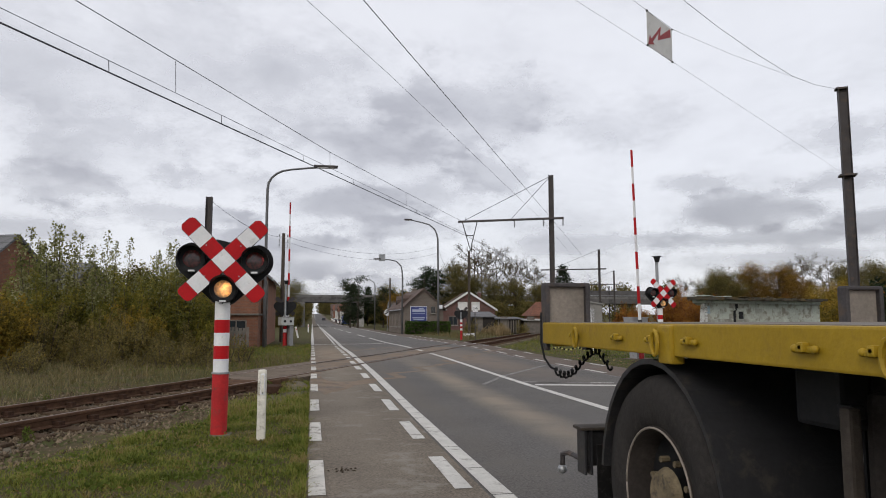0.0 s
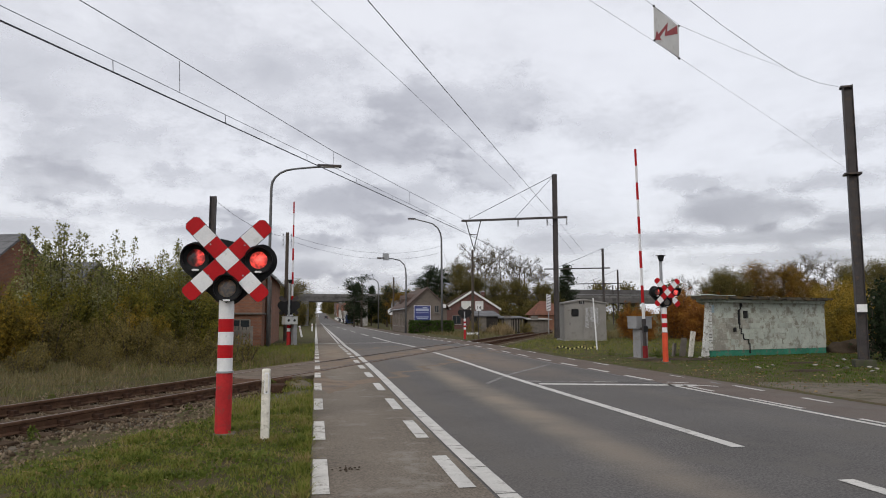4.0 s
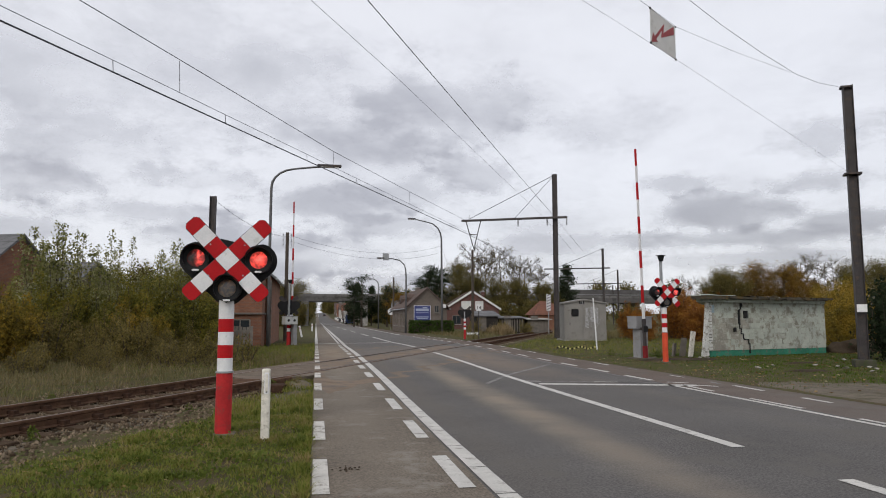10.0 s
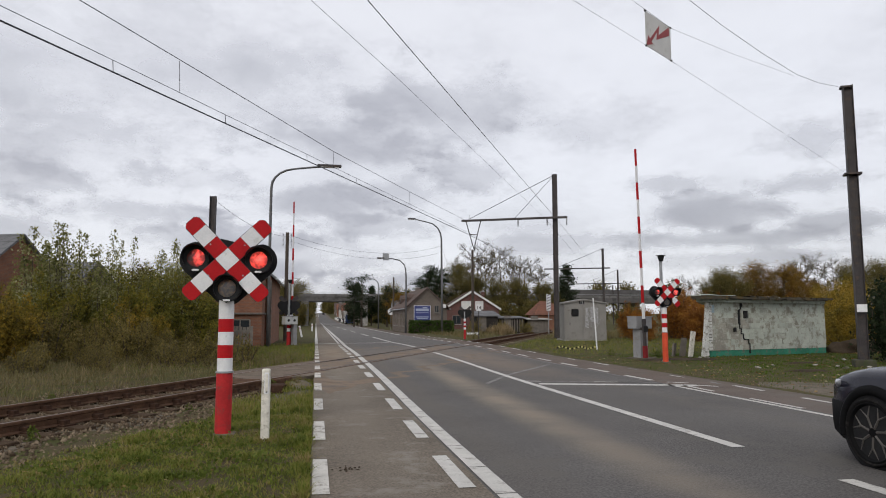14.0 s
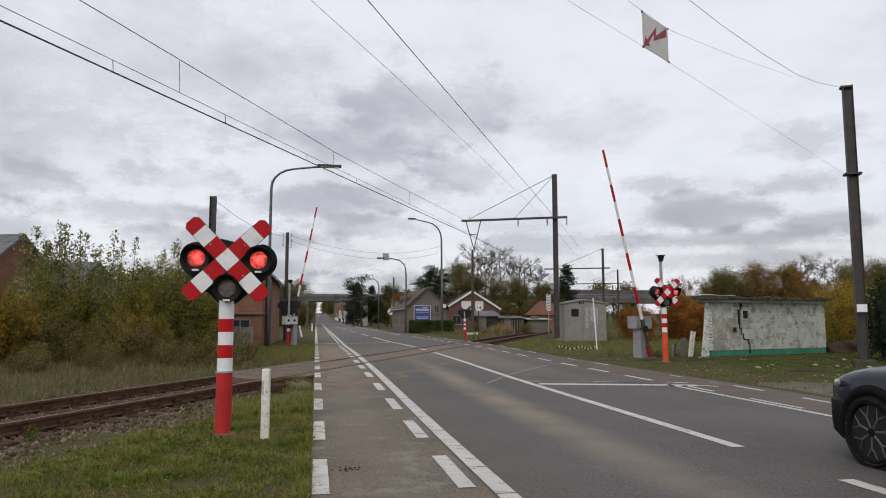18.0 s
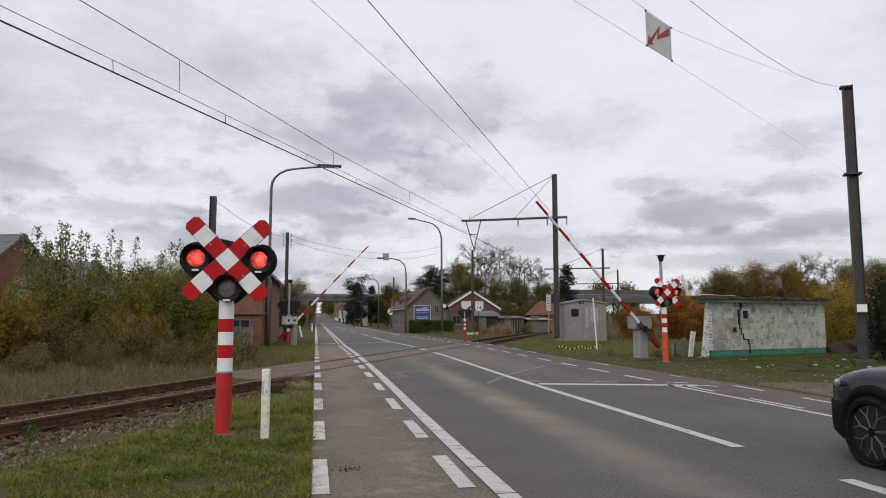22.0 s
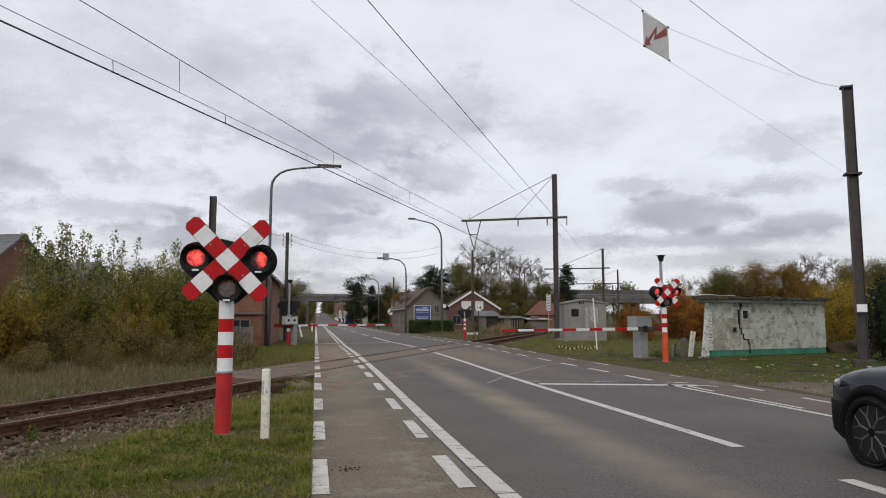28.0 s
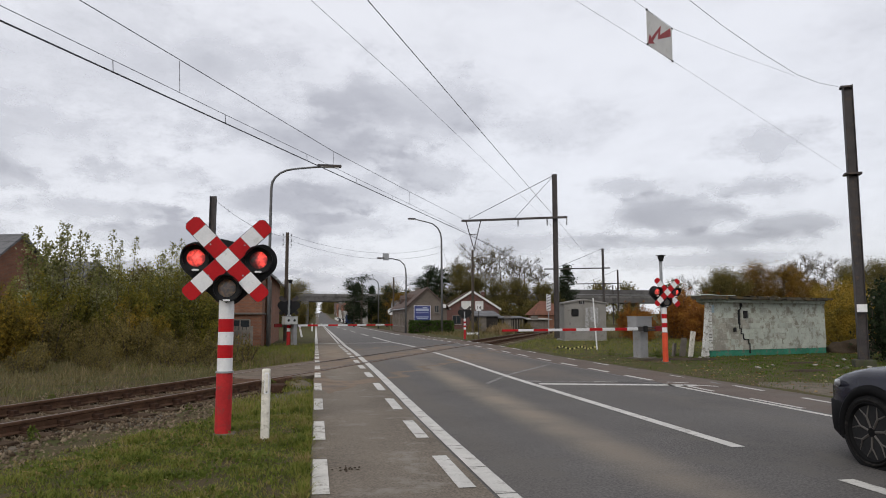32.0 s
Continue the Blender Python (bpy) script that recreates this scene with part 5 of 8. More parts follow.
part("sprayed_patch", slab(B(), [(1.36, 0.85), (1.6, 0.8), (1.7, 1.3), (2.2, 1.1), (2.25, 2.1), (1.9, 2.2), (1.42, 2.15)], 0.004, pose(0, -0.005, 0)), M_GRAFF, hut, "pale overpainted patch")

# ---- derelict block building ----
M_BLOCK = mat("flaking_white_block", (0.43, 0.46, 0.405), 0.95, var=0.14, scale=1.3, fine=14, bump=0.5, spread=0.07, dirt=(0.235, 0.222, 0.18), dirt_amount=0.42, placed=True)
M_BARE = mat("bare_grey_block", (0.285, 0.272, 0.232), 0.95, var=0.2, scale=1.5, fine=18, bump=0.5, spread=0.12, dirt=(0.42, 0.44, 0.385), dirt_amount=0.42, placed=True)
M_WORN = mat("worn_white_block", (0.36, 0.37, 0.32), 0.95, var=0.18, scale=1.5, fine=16, bump=0.5, spread=0.08, dirt=(0.43, 0.455, 0.40), dirt_amount=0.45, placed=True)
M_PALE = mat("pale_green_paint", (0.42, 0.46, 0.41), 0.9, var=0.15, scale=2, bump=0.2, dirt=(0.2, 0.2, 0.16), dirt_amount=0.3)
M_JOINT = mat("grey_mortar", (0.40, 0.41, 0.365), 0.95, var=0.2, bump=0.3)
M_GREEN = mat("green_plinth_paint", (0.035, 0.20, 0.13), 0.8, var=0.25, scale=2, bump=0.3, dirt=(0.14, 0.15, 0.12), dirt_amount=0.3)
M_FELT = mat("mossy_roof_felt", (0.062, 0.056, 0.044), 0.95, var=0.4, scale=2, bump=0.6, dirt=(0.11, 0.075, 0.03), dirt_amount=0.4)
bk = thing("derelict_hut", "derelict white-painted block hut with cracks and a green plinth", "hut", pose(14.5, 23.6, 0, 0, 0, 16.3))
W, D, HH = 6.65, 3.0, 2.06
SHEAR = Matrix(((1, 1.16, 0, 0), (0, 1, 0, 0), (0, 0, 1, 0), (0, 0, 0, 1)))
part("core", _tr(box(B(), (W / 2, D / 2 - 0.012, HH / 2), (W - 0.06, D - 0.02, HH - 0.02)), SHEAR), M_BLOCK, bk)
part("fascia", _tr(box(B(), (W / 2 - 0.28, D / 2 - 0.05, HH + 0.03), (W + 0.7, D + 0.3, 0.12)), SHEAR), M_PALE, bk, "pale edge under the roof")
part("roof", _tr(box(B(), (W / 2 - 0.30, D / 2 - 0.05, HH + 0.13), (W + 1.0, D + 0.6, 0.08)), SHEAR), M_FELT, bk, "mossy flat roof with a ragged edge")
part("blue_stain", box(B(), (0.10, -0.043, 1.78), (0.22, 0.006, 0.30), bevel=0.002), mat("faded_blue_paint", (0.33, 0.42, 0.47), 0.9, var=0.25, scale=6, bump=0.2), bk, "faded pale blue patch")
for k in range(40):
    part("roof_edge_scrap", box(B(), (-1.1 + k * 0.197 + random.uniform(-0.1, 0.1), -0.36, HH + 0.12 + random.uniform(-0.01, 0.05)), (random.uniform(0.1, 0.5), 0.12, random.uniform(0.03, 0.12)), rz=random.uniform(-12, 12)), M_FELT, bk)
for lx, lz, lw, lt in ((-0.75, 0.21, 0.9, -3), (-0.2, 0.235, 0.7, 2), (0.7, 0.22, 0.6, -1.5), (1.9, 0.215, 0.4, 3), (3.1, 0.21, 0.5, -2), (4.6, 0.2, 0.35, 2)):
    part("loose_sheet", box(B(), (0, 0, 0), (lw, 0.30, 0.025), bevel=0.004), M_PALE if lx < 1 else M_FELT, bk, "loose pale roofing sheet" if lx < 1 else "", at=pose(lx, -0.22, HH + lz, 0, lt, 4 * lt))
part("plinth", box(B(), (W / 2, 0.03, 0.10), (W, 0.10, 0.26), bevel=0.01), M_GREEN, bk, "green painted plinth")
me_b = [mesh_of(box(B(), (0, 0, 0), (0.412, 0.08, 0.199), bevel=0.004), "block", m_) for m_ in (M_BLOCK, M_BARE, M_WORN)]
me_h = [mesh_of(box(B(), (0, 0, 0), (0.206, 0.08, 0.199), bevel=0.004), "block", m_) for m_ in (M_BLOCK, M_BARE, M_WORN)]
for row in range(9):
    zz = 0.23 + 0.10 + row * 0.202
    x = 0.0
    k = 0
    while x < W - 0.1:
        half = (row % 2 == 1 and k == 0) or W - x < 0.35
        wd = 0.21 if half else 0.415
        cx = x + wd / 2
        bare = noise.noise(Vector((cx * 0.6, zz * 1.9, 3.0))) + random.uniform(-0.25, 0.25) + (0.42 if cx < 2.0 else -0.02 if zz < 1.75 else -0.5) > 0.20
        if not (abs(cx - 1.85) < 0.2 and abs(zz - 1.58) < 0.13):
            ob = new("block", (me_h if half else me_b)[0 if not bare else 1 if cx < 2.15 else 2])
            ob.parent = bk
            ob.matrix_basis = pose(cx, 0.0 + random.uniform(-0.006, 0.008), zz, 0, random.uniform(-0.5, 0.5), 0)
        x += wd
        k += 1
wn_fr = part("window", box(B(), (1.85, 0.0, 1.58), (0.34, 0.12, 0.40)), M_JOINT, bk, "small window with a black block for its shaded opening")
# black block in place of the opening's inner shade
part("opening", box(B(), (1.85, -0.03, 1.58), (0.24, 0.10, 0.28)), M_BLACK, wn_fr)
crack = [(1.60, 2.0), (1.62, 1.84), (1.55, 1.78), (1.53, 1.2), (1.62, 1.05), (1.60, 0.9), (1.72, 0.84), (1.76, 0.66), (2.0, 0.62), (2.06, 0.45), (2.07, 0.10)]
# black boxes on the solid wall stand in for shade inside the holes
for hx, hz, hw, hh_ in ((1.27, 1.0, 0.16, 0.17), (1.51, 1.48, 0.10, 0.55), (-0.02, 0.70, 0.09, 0.36), (1.66, 1.93, 0.12, 0.16)):
    part("gap", box(B(), (hx, -0.012, hz), (hw, 0.10, hh_), bevel=0.02), M_BLACK, bk, "black box standing for the shade in a wall hole")
# crack drawn as black bars, the shade in it put into colour
cr = B()
for (ax, az), (bx, bz) in zip(crack, crack[1:]):
    box(cr, (ax, -0.01, (az + bz) / 2), (0.042, 0.10, abs(bz - az) + 0.03))
    if abs(bx - ax) > 0.03:
        box(cr, ((ax + bx) / 2, -0.009, bz), (abs(bx - ax), 0.10, 0.032))
part("crack", cr, M_BLACK, bk, "wide stepped wall crack, its shade put in as black bars")
cr = B()
crack2 = [(4.6, 1.35), (4.75, 1.2), (4.95, 1.05), (5.1, 0.9), (5.3, 0.75), (5.45, 0.5)]
for (ax, az), (bx, bz) in zip(crack2, crack2[1:]):
    box(cr, ((ax + bx) / 2, -0.005, (az + bz) / 2), (abs(bx - ax) + 0.02, 0.085, abs(bz - az) * 0.4))
part("crack", cr, M_JOINT, bk)
M_PANEL = mat("dirty_white_tiles", (0.58, 0.585, 0.56), 0.6, var=0.2, scale=4, bump=0.3, dirt=(0.2, 0.18, 0.14), dirt_amount=0.35)
# leaning tiled slab at the open end
lp = thing("loose_panel", "white tiled slab leaning at the end of the derelict hut", "panel", pose(13.95, 23.35, 0, 0, 0, 16))
part("slab", slab(B(), [(0.10, 0.02), (0.42, 0.06), (0.49, 2.0), (0.39, 2.02), (0.27, 1.0)], 0.10), M_PANEL, lp)
for k in range(14):
    part("tile_course", slab(B(), [(0.44 - 0.006 * (14 - k), 0.25 + 0.12 * k), (0.54, 0.25 + 0.12 * k), (0.54, 0.35 + 0.12 * k), (0.44 - 0.006 * (14 - k), 0.35 + 0.12 * k)], 0.03, pose(0.05, -0.03, 0)), M_PANEL, lp)
for k, (rx, rz_, hh) in enumerate(((13.5, 23.9, 0.7), (13.75, 23.75, 0.95), (13.25, 24.1, 0.5))):
    sp = single("rubble_board", box(B(), (0, 0, hh / 2), (0.22, 0.07, hh), bevel=0.01), M_WOOD if k != 1 else M_WHITEPOST, "broken board standing beside the derelict hut", "board", pose(rx, rz_, 0, 6, 5, 20 * k), "rubble by the derelict hut")

# ---- bridge over the road, far side ----
M_BRIDGE2 = mat("weathered_parapet", (0.15, 0.145, 0.14), 0.9, var=0.2, scale=0.4, bump=0.2, dirt=(0.09, 0.085, 0.08), dirt_amount=0.4)
br = thing("road_bridge", "long grey concrete bridge crossing over the road", "bridge", pose(0, 145, 0))
M_BRIDGE = mat("stained_bridge_concrete", (0.105, 0.10, 0.098), 0.9, var=0.25, scale=0.4, fine=8, bump=0.2, dirt=(0.06, 0.058, 0.055), dirt_amount=0.4)
part("deck", box(B(), (30, 4, 5.55), (150, 9, 1.0)), M_BRIDGE, br)
part("parapet", box(B(), (30, -0.4, 6.33), (150, 0.35, 0.55)), M_BRIDGE2, br, "paler concrete parapet")
part("rail_bar", box(B(), (30, -0.4, 6.80), (150, 0.08, 0.08)), M_GALV, br)
part("abutment", box(B(), (-2.3, 4, 2.5), (1.5, 9, 5.2)), M_BRIDGE2, br, "pale concrete abutment")
part("pier", box(B(), (10.1, 4, 2.5), (1.3, 6, 5.2)), M_CONCRETE, br, "pale concrete pier")
for px_ in (28, 42, 56, 63, 72, 82):
    part("pier", box(B(), (px_, 4, 2.5), (0.8, 6, 5.2)), M_CONCRETE, br)
part("upper_wall", box(B(), (66, 2, 7.3), (22, 0.4, 1.4)), M_BRIDGE, br)
single("embankment", slab(B(), [(-70, -1), (-3, -1), (-3, 4.6), (-60, 5.4)], 9, pose(0, 145, 0)), M_GROUND, "grassy embankment of the bridge", "embankment", kind="structure")

# far houses along the road beyond the bridge
M_STUCCO = mat("greyish_white_render", (0.46, 0.45, 0.42), 0.85, var=0.15, scale=0.6, bump=0.1, dirt=(0.3, 0.29, 0.27), dirt_amount=0.3)
for x, y, rz, w, d, e, r, wl_, rf in ((-7.5, 190, 90, 8, 9, 4.5, 7.5, M_BROWNBRICK, M_TILE), (13.0, 262, -90, 9, 9, 4.6, 7.6, M_STUCCO, M_BROWNTILE), (13.2, 292, -90, 8, 9, 4.2, 7, M_BRICK, M_TILE), (12.8, 322, -90, 9, 9, 4.8, 8, M_STUCCO, M_TILE), (-8.5, 240, 90, 8, 10, 4.5, 7.5, M_BRICK, M_TILE), (13, 358, -90, 8, 9, 4.4, 7.4, M_BROWNBRICK, M_TILE), (13, 400, -90, 10, 9, 5.0, 8.4, M_STUCCO, M_BROWNTILE), (13.2, 450, -90, 10, 9, 4.6, 8, M_BRICK, M_TILE), (13.4, 515, -90, 12, 9, 5.0, 9, M_BROWNBRICK, M_BROWNTILE)):
    hh = gable_house("distant house along the road beyond the bridge", x, y, rz, w, d, e, r, wl_, rf)
    hh.matrix_basis = Matrix.Translation((0, 0, rise(y))) @ hh.matrix_basis
    window(hh, -1.6, 1.6, 1.4, 1.4)
    window(hh, 1.6, 1.6, 1.4, 1.4)
part_van = thing("van", "distant blue van parked past the bridge", "van", pose(9.0, 190, 0.03))
M_VAN = mat("blue_van_paint", (0.03, 0.06, 0.22), 0.4, var=0.1, bump=0)
part("body", box(B(), (0, 0, 1.35), (2.0, 5.0, 2.1), bevel=0.15), M_VAN, part_van)
part("windscreen", box(B(), (0, -2.52, 1.8), (1.6, 0.05, 0.6)), M_GLASS, part_van)
for wx in (-0.85, 0.85):
    for wy in (-1.6, 1.6):
        part("wheel", rod(B(), (wx - 0.12, wy, 0.33), (wx + 0.12, wy, 0.33), 0.33, seg=14), M_BLACK, part_van)

# cars far beyond the bridge
def far_car(label, x, y, paint, name="parked_car", group="cars parked beyond the bridge"):
    t = thing(name, label, "car", pose(x, y, rise(y) + 0.01), group)
    bm = slab(B(), [(-2.1, 0.3), (2.1, 0.3), (2.1, 0.75), (1.4, 0.95), (0.7, 1.45), (-1.3, 1.48), (-2.0, 0.95)], 1.7, Matrix.Translation((0.85, 0, 0)) @ Matrix.Rotation(radians(90), 4, "Z"))
    part("body", bm, paint, t)
    part("rear_window", box(B(), (0, -1.72, 1.2), (1.3, 0.25, 0.36), bevel=0.03), M_GLASS, t)
    for wx in (-0.75, 0.75):
        for wy in (-1.3, 1.3):
            part("wheel", rod(B(), (wx - 0.1, wy, 0.31), (wx + 0.1, wy, 0.31), 0.31, seg=12), M_BLACK, t)
        part("tail_lamp", box(B(), (wx * 0.95, -2.08, 0.8), (0.2, 0.06, 0.14)), M_REDPOST, t)
    return t


M_DARKPAINT = mat("dark_car_paint", (0.02, 0.02, 0.024), 0.3, var=0.1, bump=0, coat=0.5)
for y, m_, what in ((212, M_FRAME, "white"), (228, M_DARKPAINT, "dark"), (246, M_FRAME, "white"), (275, M_DARKPAINT, "dark"), (308, M_FRAME, "white"), (344, M_FRAME, "white")):
    far_car(what + " car parked beside the road beyond the bridge", 9.4 + 0.004 * (y - 200), y, m_)
leaving = far_car("small dark car driving away beyond the bridge", 5.6, 360, M_DARKPAINT, "distant_car", "")

# wooden fence beside the brick house
fn = thing("fence", "weathered grey board fence beside the brick house", "fence", pose(-5.4, 34.2, 0, 0, 0, 3))
for k in range(15):
    part("slat", box(B(), (0.17 * k, 0, 0.5 + random.uniform(-0.04, 0.04)), (0.14, 0.025, 1.1), bevel=0.004), M_WOOD, fn)
part("fence_rail", box(B(), (1.2, 0.03, 0.8), (2.5, 0.04, 0.07)), M_WOOD, fn)

# leaning white stake and striped tape on the grass by the relay hut
st = thing("stake", "thin white stake leaning in the grass by the relay hut", "stake", pose(12.55, 29.6, 0, 0, -3.5, 0))
part("stick", rod(B(), (0, 0, -0.05), (0, 0, 2.35), 0.035, 0.03, 8), M_WHITE, st)
tp = thing("tape", "black and yellow warning tape lying on the grass", "tape", pose(10.9, 30.2, 0.0))
M_TAPE = mat("yellow_tape", (0.50, 0.46, 0.17), 0.5, var=0.1, bump=0)
for k in range(22):
    a = k / 22
    part("tape_piece", box(B(), (1.75 * a, -0.4 * a + 0.12 * math.sin(a * 9), 0.10 + 0.05 * math.sin(a * 14)), (0.085, 0.02, 0.07), rz=random.uniform(-25, 25)), M_TAPE if k % 2 else M_BLACK, tp)

# signs by the track
sg = thing("striped_sign", "black and white diagonally striped track sign", "sign", pose(20.85, 60.0, 0))
part("post", rod(B(), (0, 0.05, 0), (0, 0.05, 3.6), 0.04, seg=8), M_GREY, sg)
part("board", box(B(), (0, 0, 2.92), (0.42, 0.03, 1.5)), M_WHITE, sg)
for k in range(6):
    zz = 2.28 + 0.25 * k
    part("stripe", slab(B(), [(-0.20, zz - 0.08), (0.20, zz + 0.10), (0.20, zz + 0.20), (-0.20, zz + 0.02)], 0.01, pose(0, -0.026, 0)), M_BLACK, sg)
sg = thing("figure_sign", "small white board with black figures on a post", "sign", pose(11.35, 47.6, 0, 0, 0, 0))
part("post", rod(B(), (0, 0.05, 0), (0, 0.05, 2.4), 0.035, seg=8), M_DARKSTEEL, sg)
part("board", box(B(), (0, 0, 2.2), (0.36, 0.025, 0.46), bevel=0.004), M_WHITE, sg)
cu = bpy.data.curves.new("figures", "FONT")
cu.body, cu.size, cu.align_x, cu.align_y, cu.extrude = "14", 0.36, "CENTER", "CENTER", 0.004
cu.materials.append(M_BLACK)
fo = new("figures", cu)
fo.parent = sg
fo.matrix_basis = pose(0, -0.02, 2.2, 90, 0, 0)
sg = thing("round_sign", "round white sign with a dark diagonal bar beside the road", "sign", pose(9.45, 88, 0))
part("post", rod(B(), (0, 0.05, 0), (0, 0.05, 2.8), 0.035, seg=8), M_GREY, sg)
part("disc", slab(B(), disc_poly(0, 2.35, 0.42, 24), 0.02), M_WHITE, sg)
part("bar", box(B(), (0, -0.01, 0), (0.74, 0.01, 0.14)), M_BLACK, sg, at=pose(0, 0, 2.35, 0, -38, 0))

# ---- plants ----
F_OLIVE = leaf_mat("olive_leaves", [(0.082, 0.088, 0.025), (0.148, 0.152, 0.04), (0.218, 0.208, 0.05), (0.31, 0.265, 0.064), (0.44, 0.34, 0.085)])
F_GOLD = leaf_mat("yellow_green_leaves", [(0.07, 0.07, 0.018), (0.135, 0.13, 0.027), (0.21, 0.185, 0.034), (0.31, 0.24, 0.045)])
F_YELLOW = leaf_mat("yellow_leaves", [(0.08, 0.07, 0.016), (0.18, 0.135, 0.025), (0.32, 0.22, 0.035), (0.42, 0.27, 0.045)])
F_ORANGE = leaf_mat("orange_leaves", [(0.085, 0.040, 0.014), (0.20, 0.080, 0.02), (0.30, 0.125, 0.025), (0.35, 0.175, 0.034)])
F_RUST = leaf_mat("gold_brown_leaves", [(0.07, 0.045, 0.012), (0.14, 0.085, 0.018), (0.22, 0.125, 0.024), (0.29, 0.17, 0.034)])
F_BROWN = leaf_mat("brown_green_leaves", [(0.05, 0.048, 0.019), (0.10, 0.09, 0.03), (0.155, 0.13, 0.04), (0.22, 0.155, 0.055)])
F_MIX = leaf_mat("brown_and_yellow_leaves", [(0.072, 0.062, 0.025), (0.135, 0.112, 0.041), (0.215, 0.17, 0.054), (0.31, 0.235, 0.08)], scale=2.0)
F_DARK = leaf_mat("dark_needles", [(0.012, 0.018, 0.009), (0.022, 0.034, 0.016), (0.04, 0.052, 0.024)])
F_GRASS = leaf_mat("verge_grass", [(0.062, 0.084, 0.014), (0.125, 0.152, 0.025), (0.18, 0.20, 0.04), (0.23, 0.208, 0.058), (0.28, 0.21, 0.095)], scale=2.2)
F_DRY = leaf_mat("dry_weeds", [(0.085, 0.084, 0.030), (0.145, 0.122, 0.05), (0.225, 0.185, 0.095), (0.15, 0.115, 0.055), (0.12, 0.125, 0.038)], scale=1.2)
# palest tones put the leaves' bright sheen and highlights into the colour
F_SHEEN = leaf_mat("poplar_leaves_with_sheen", [(0.10, 0.11, 0.035), (0.17, 0.175, 0.06), (0.27, 0.26, 0.11), (0.42, 0.40, 0.24)])
F_LAWN = leaf_mat("green_lawn_grass", [(0.036, 0.058, 0.007), (0.056, 0.102, 0.010), (0.076, 0.135, 0.014), (0.112, 0.134, 0.026), (0.125, 0.09, 0.038)], scale=1.3)
F_TURF = leaf_mat("verge_turf", [(0.065, 0.09, 0.013), (0.118, 0.152, 0.021), (0.16, 0.195, 0.03), (0.21, 0.195, 0.046), (0.24, 0.18, 0.07)], scale=1.6)
F_TAN = leaf_mat("bleached_grass", [(0.14, 0.105, 0.05), (0.26, 0.19, 0.10), (0.36, 0.27, 0.15)], scale=1.0)


def leaf_array(pos, size, rng, long=1.6, up=0.0):
    """Small bent four-cornered leaves at pos, turned at random."""
    n = len(pos)
    d = rng.normal(0, 1, (n, 3))
    d[:, 2] += up
    d /= np.linalg.norm(d, axis=1)[:, None]
    e = np.cross(d, rng.normal(0, 1, (n, 3)))
    e /= np.linalg.norm(e, axis=1)[:, None]
    s = (size * rng.uniform(0.6, 1.3, n))[:, None]
    v = np.stack([pos - d * s * long / 2, pos + e * s / 2, pos + d * s * long / 2, pos - e * s / 2], axis=1)
    f = np.arange(n * 4).reshape(n, 4)
    return v.reshape(-1, 3), f


def shrub(name, label, h, w, stems, per, size, leaves, seed, category="shrub", group="bushes along the track", tall=0.0, low=0.12, even=0.0):
    """A many-stemmed bush: thin stems from one foot, clothed in small leaves; tall adds bare-tipped shoots above."""
    rng = np.random.default_rng(seed)
    t = thing(name, label, category, None, group)
    st = B()
    pos = []
    for k in range(stems):
        a, lean = rng.uniform(0, 2 * math.pi), rng.uniform(0, 1) ** 0.6 * w / 2
        hh = h * rng.uniform(0.62, 1.0) * (1 + (tall if rng.random() < 0.25 else 0)) * (1 - 0.35 * (lean / (w / 2)) ** 2)
        foot = np.array([math.cos(a) * lean * 0.35, math.sin(a) * lean * 0.35, 0])
        top = np.array([math.cos(a) * lean, math.sin(a) * lean, hh])
        mid = foot * 0.4 + top * 0.6 + rng.normal(0, 0.08, 3)
        mid[2] = hh * 0.5
        pts = [Vector(foot), Vector(mid), Vector(top)]
        th_ = min(1.0, h / 2.0)
        tube(st, pts, [0.02 * th_, 0.013 * th_, 0.005 * th_], 4)
        u = rng.uniform(low, 1.0, per)
        q = (1 - u)[:, None] ** 2 * foot + 2 * (u * (1 - u))[:, None] * mid + u[:, None] ** 2 * top
        spreadr = (0.30 * (1 - u) + 0.06) * w * 0.42 + even * np.minimum(1.0, 3.5 * (1.03 - u))
        q = q + rng.normal(0, 1, (per, 3)) * spreadr[:, None] * np.array([1, 1, 0.7])
        pos.append(q)
    pos = np.concatenate(pos)
    pos = pos[pos[:, 2] > 0.04]
    tagged(part("stem", st, M_BARK, t), "", "", "", "stuff")
    v, f = leaf_array(pos, size, rng, up=0.6)
    raw("foliage", v, f, leaves, t)
    return t


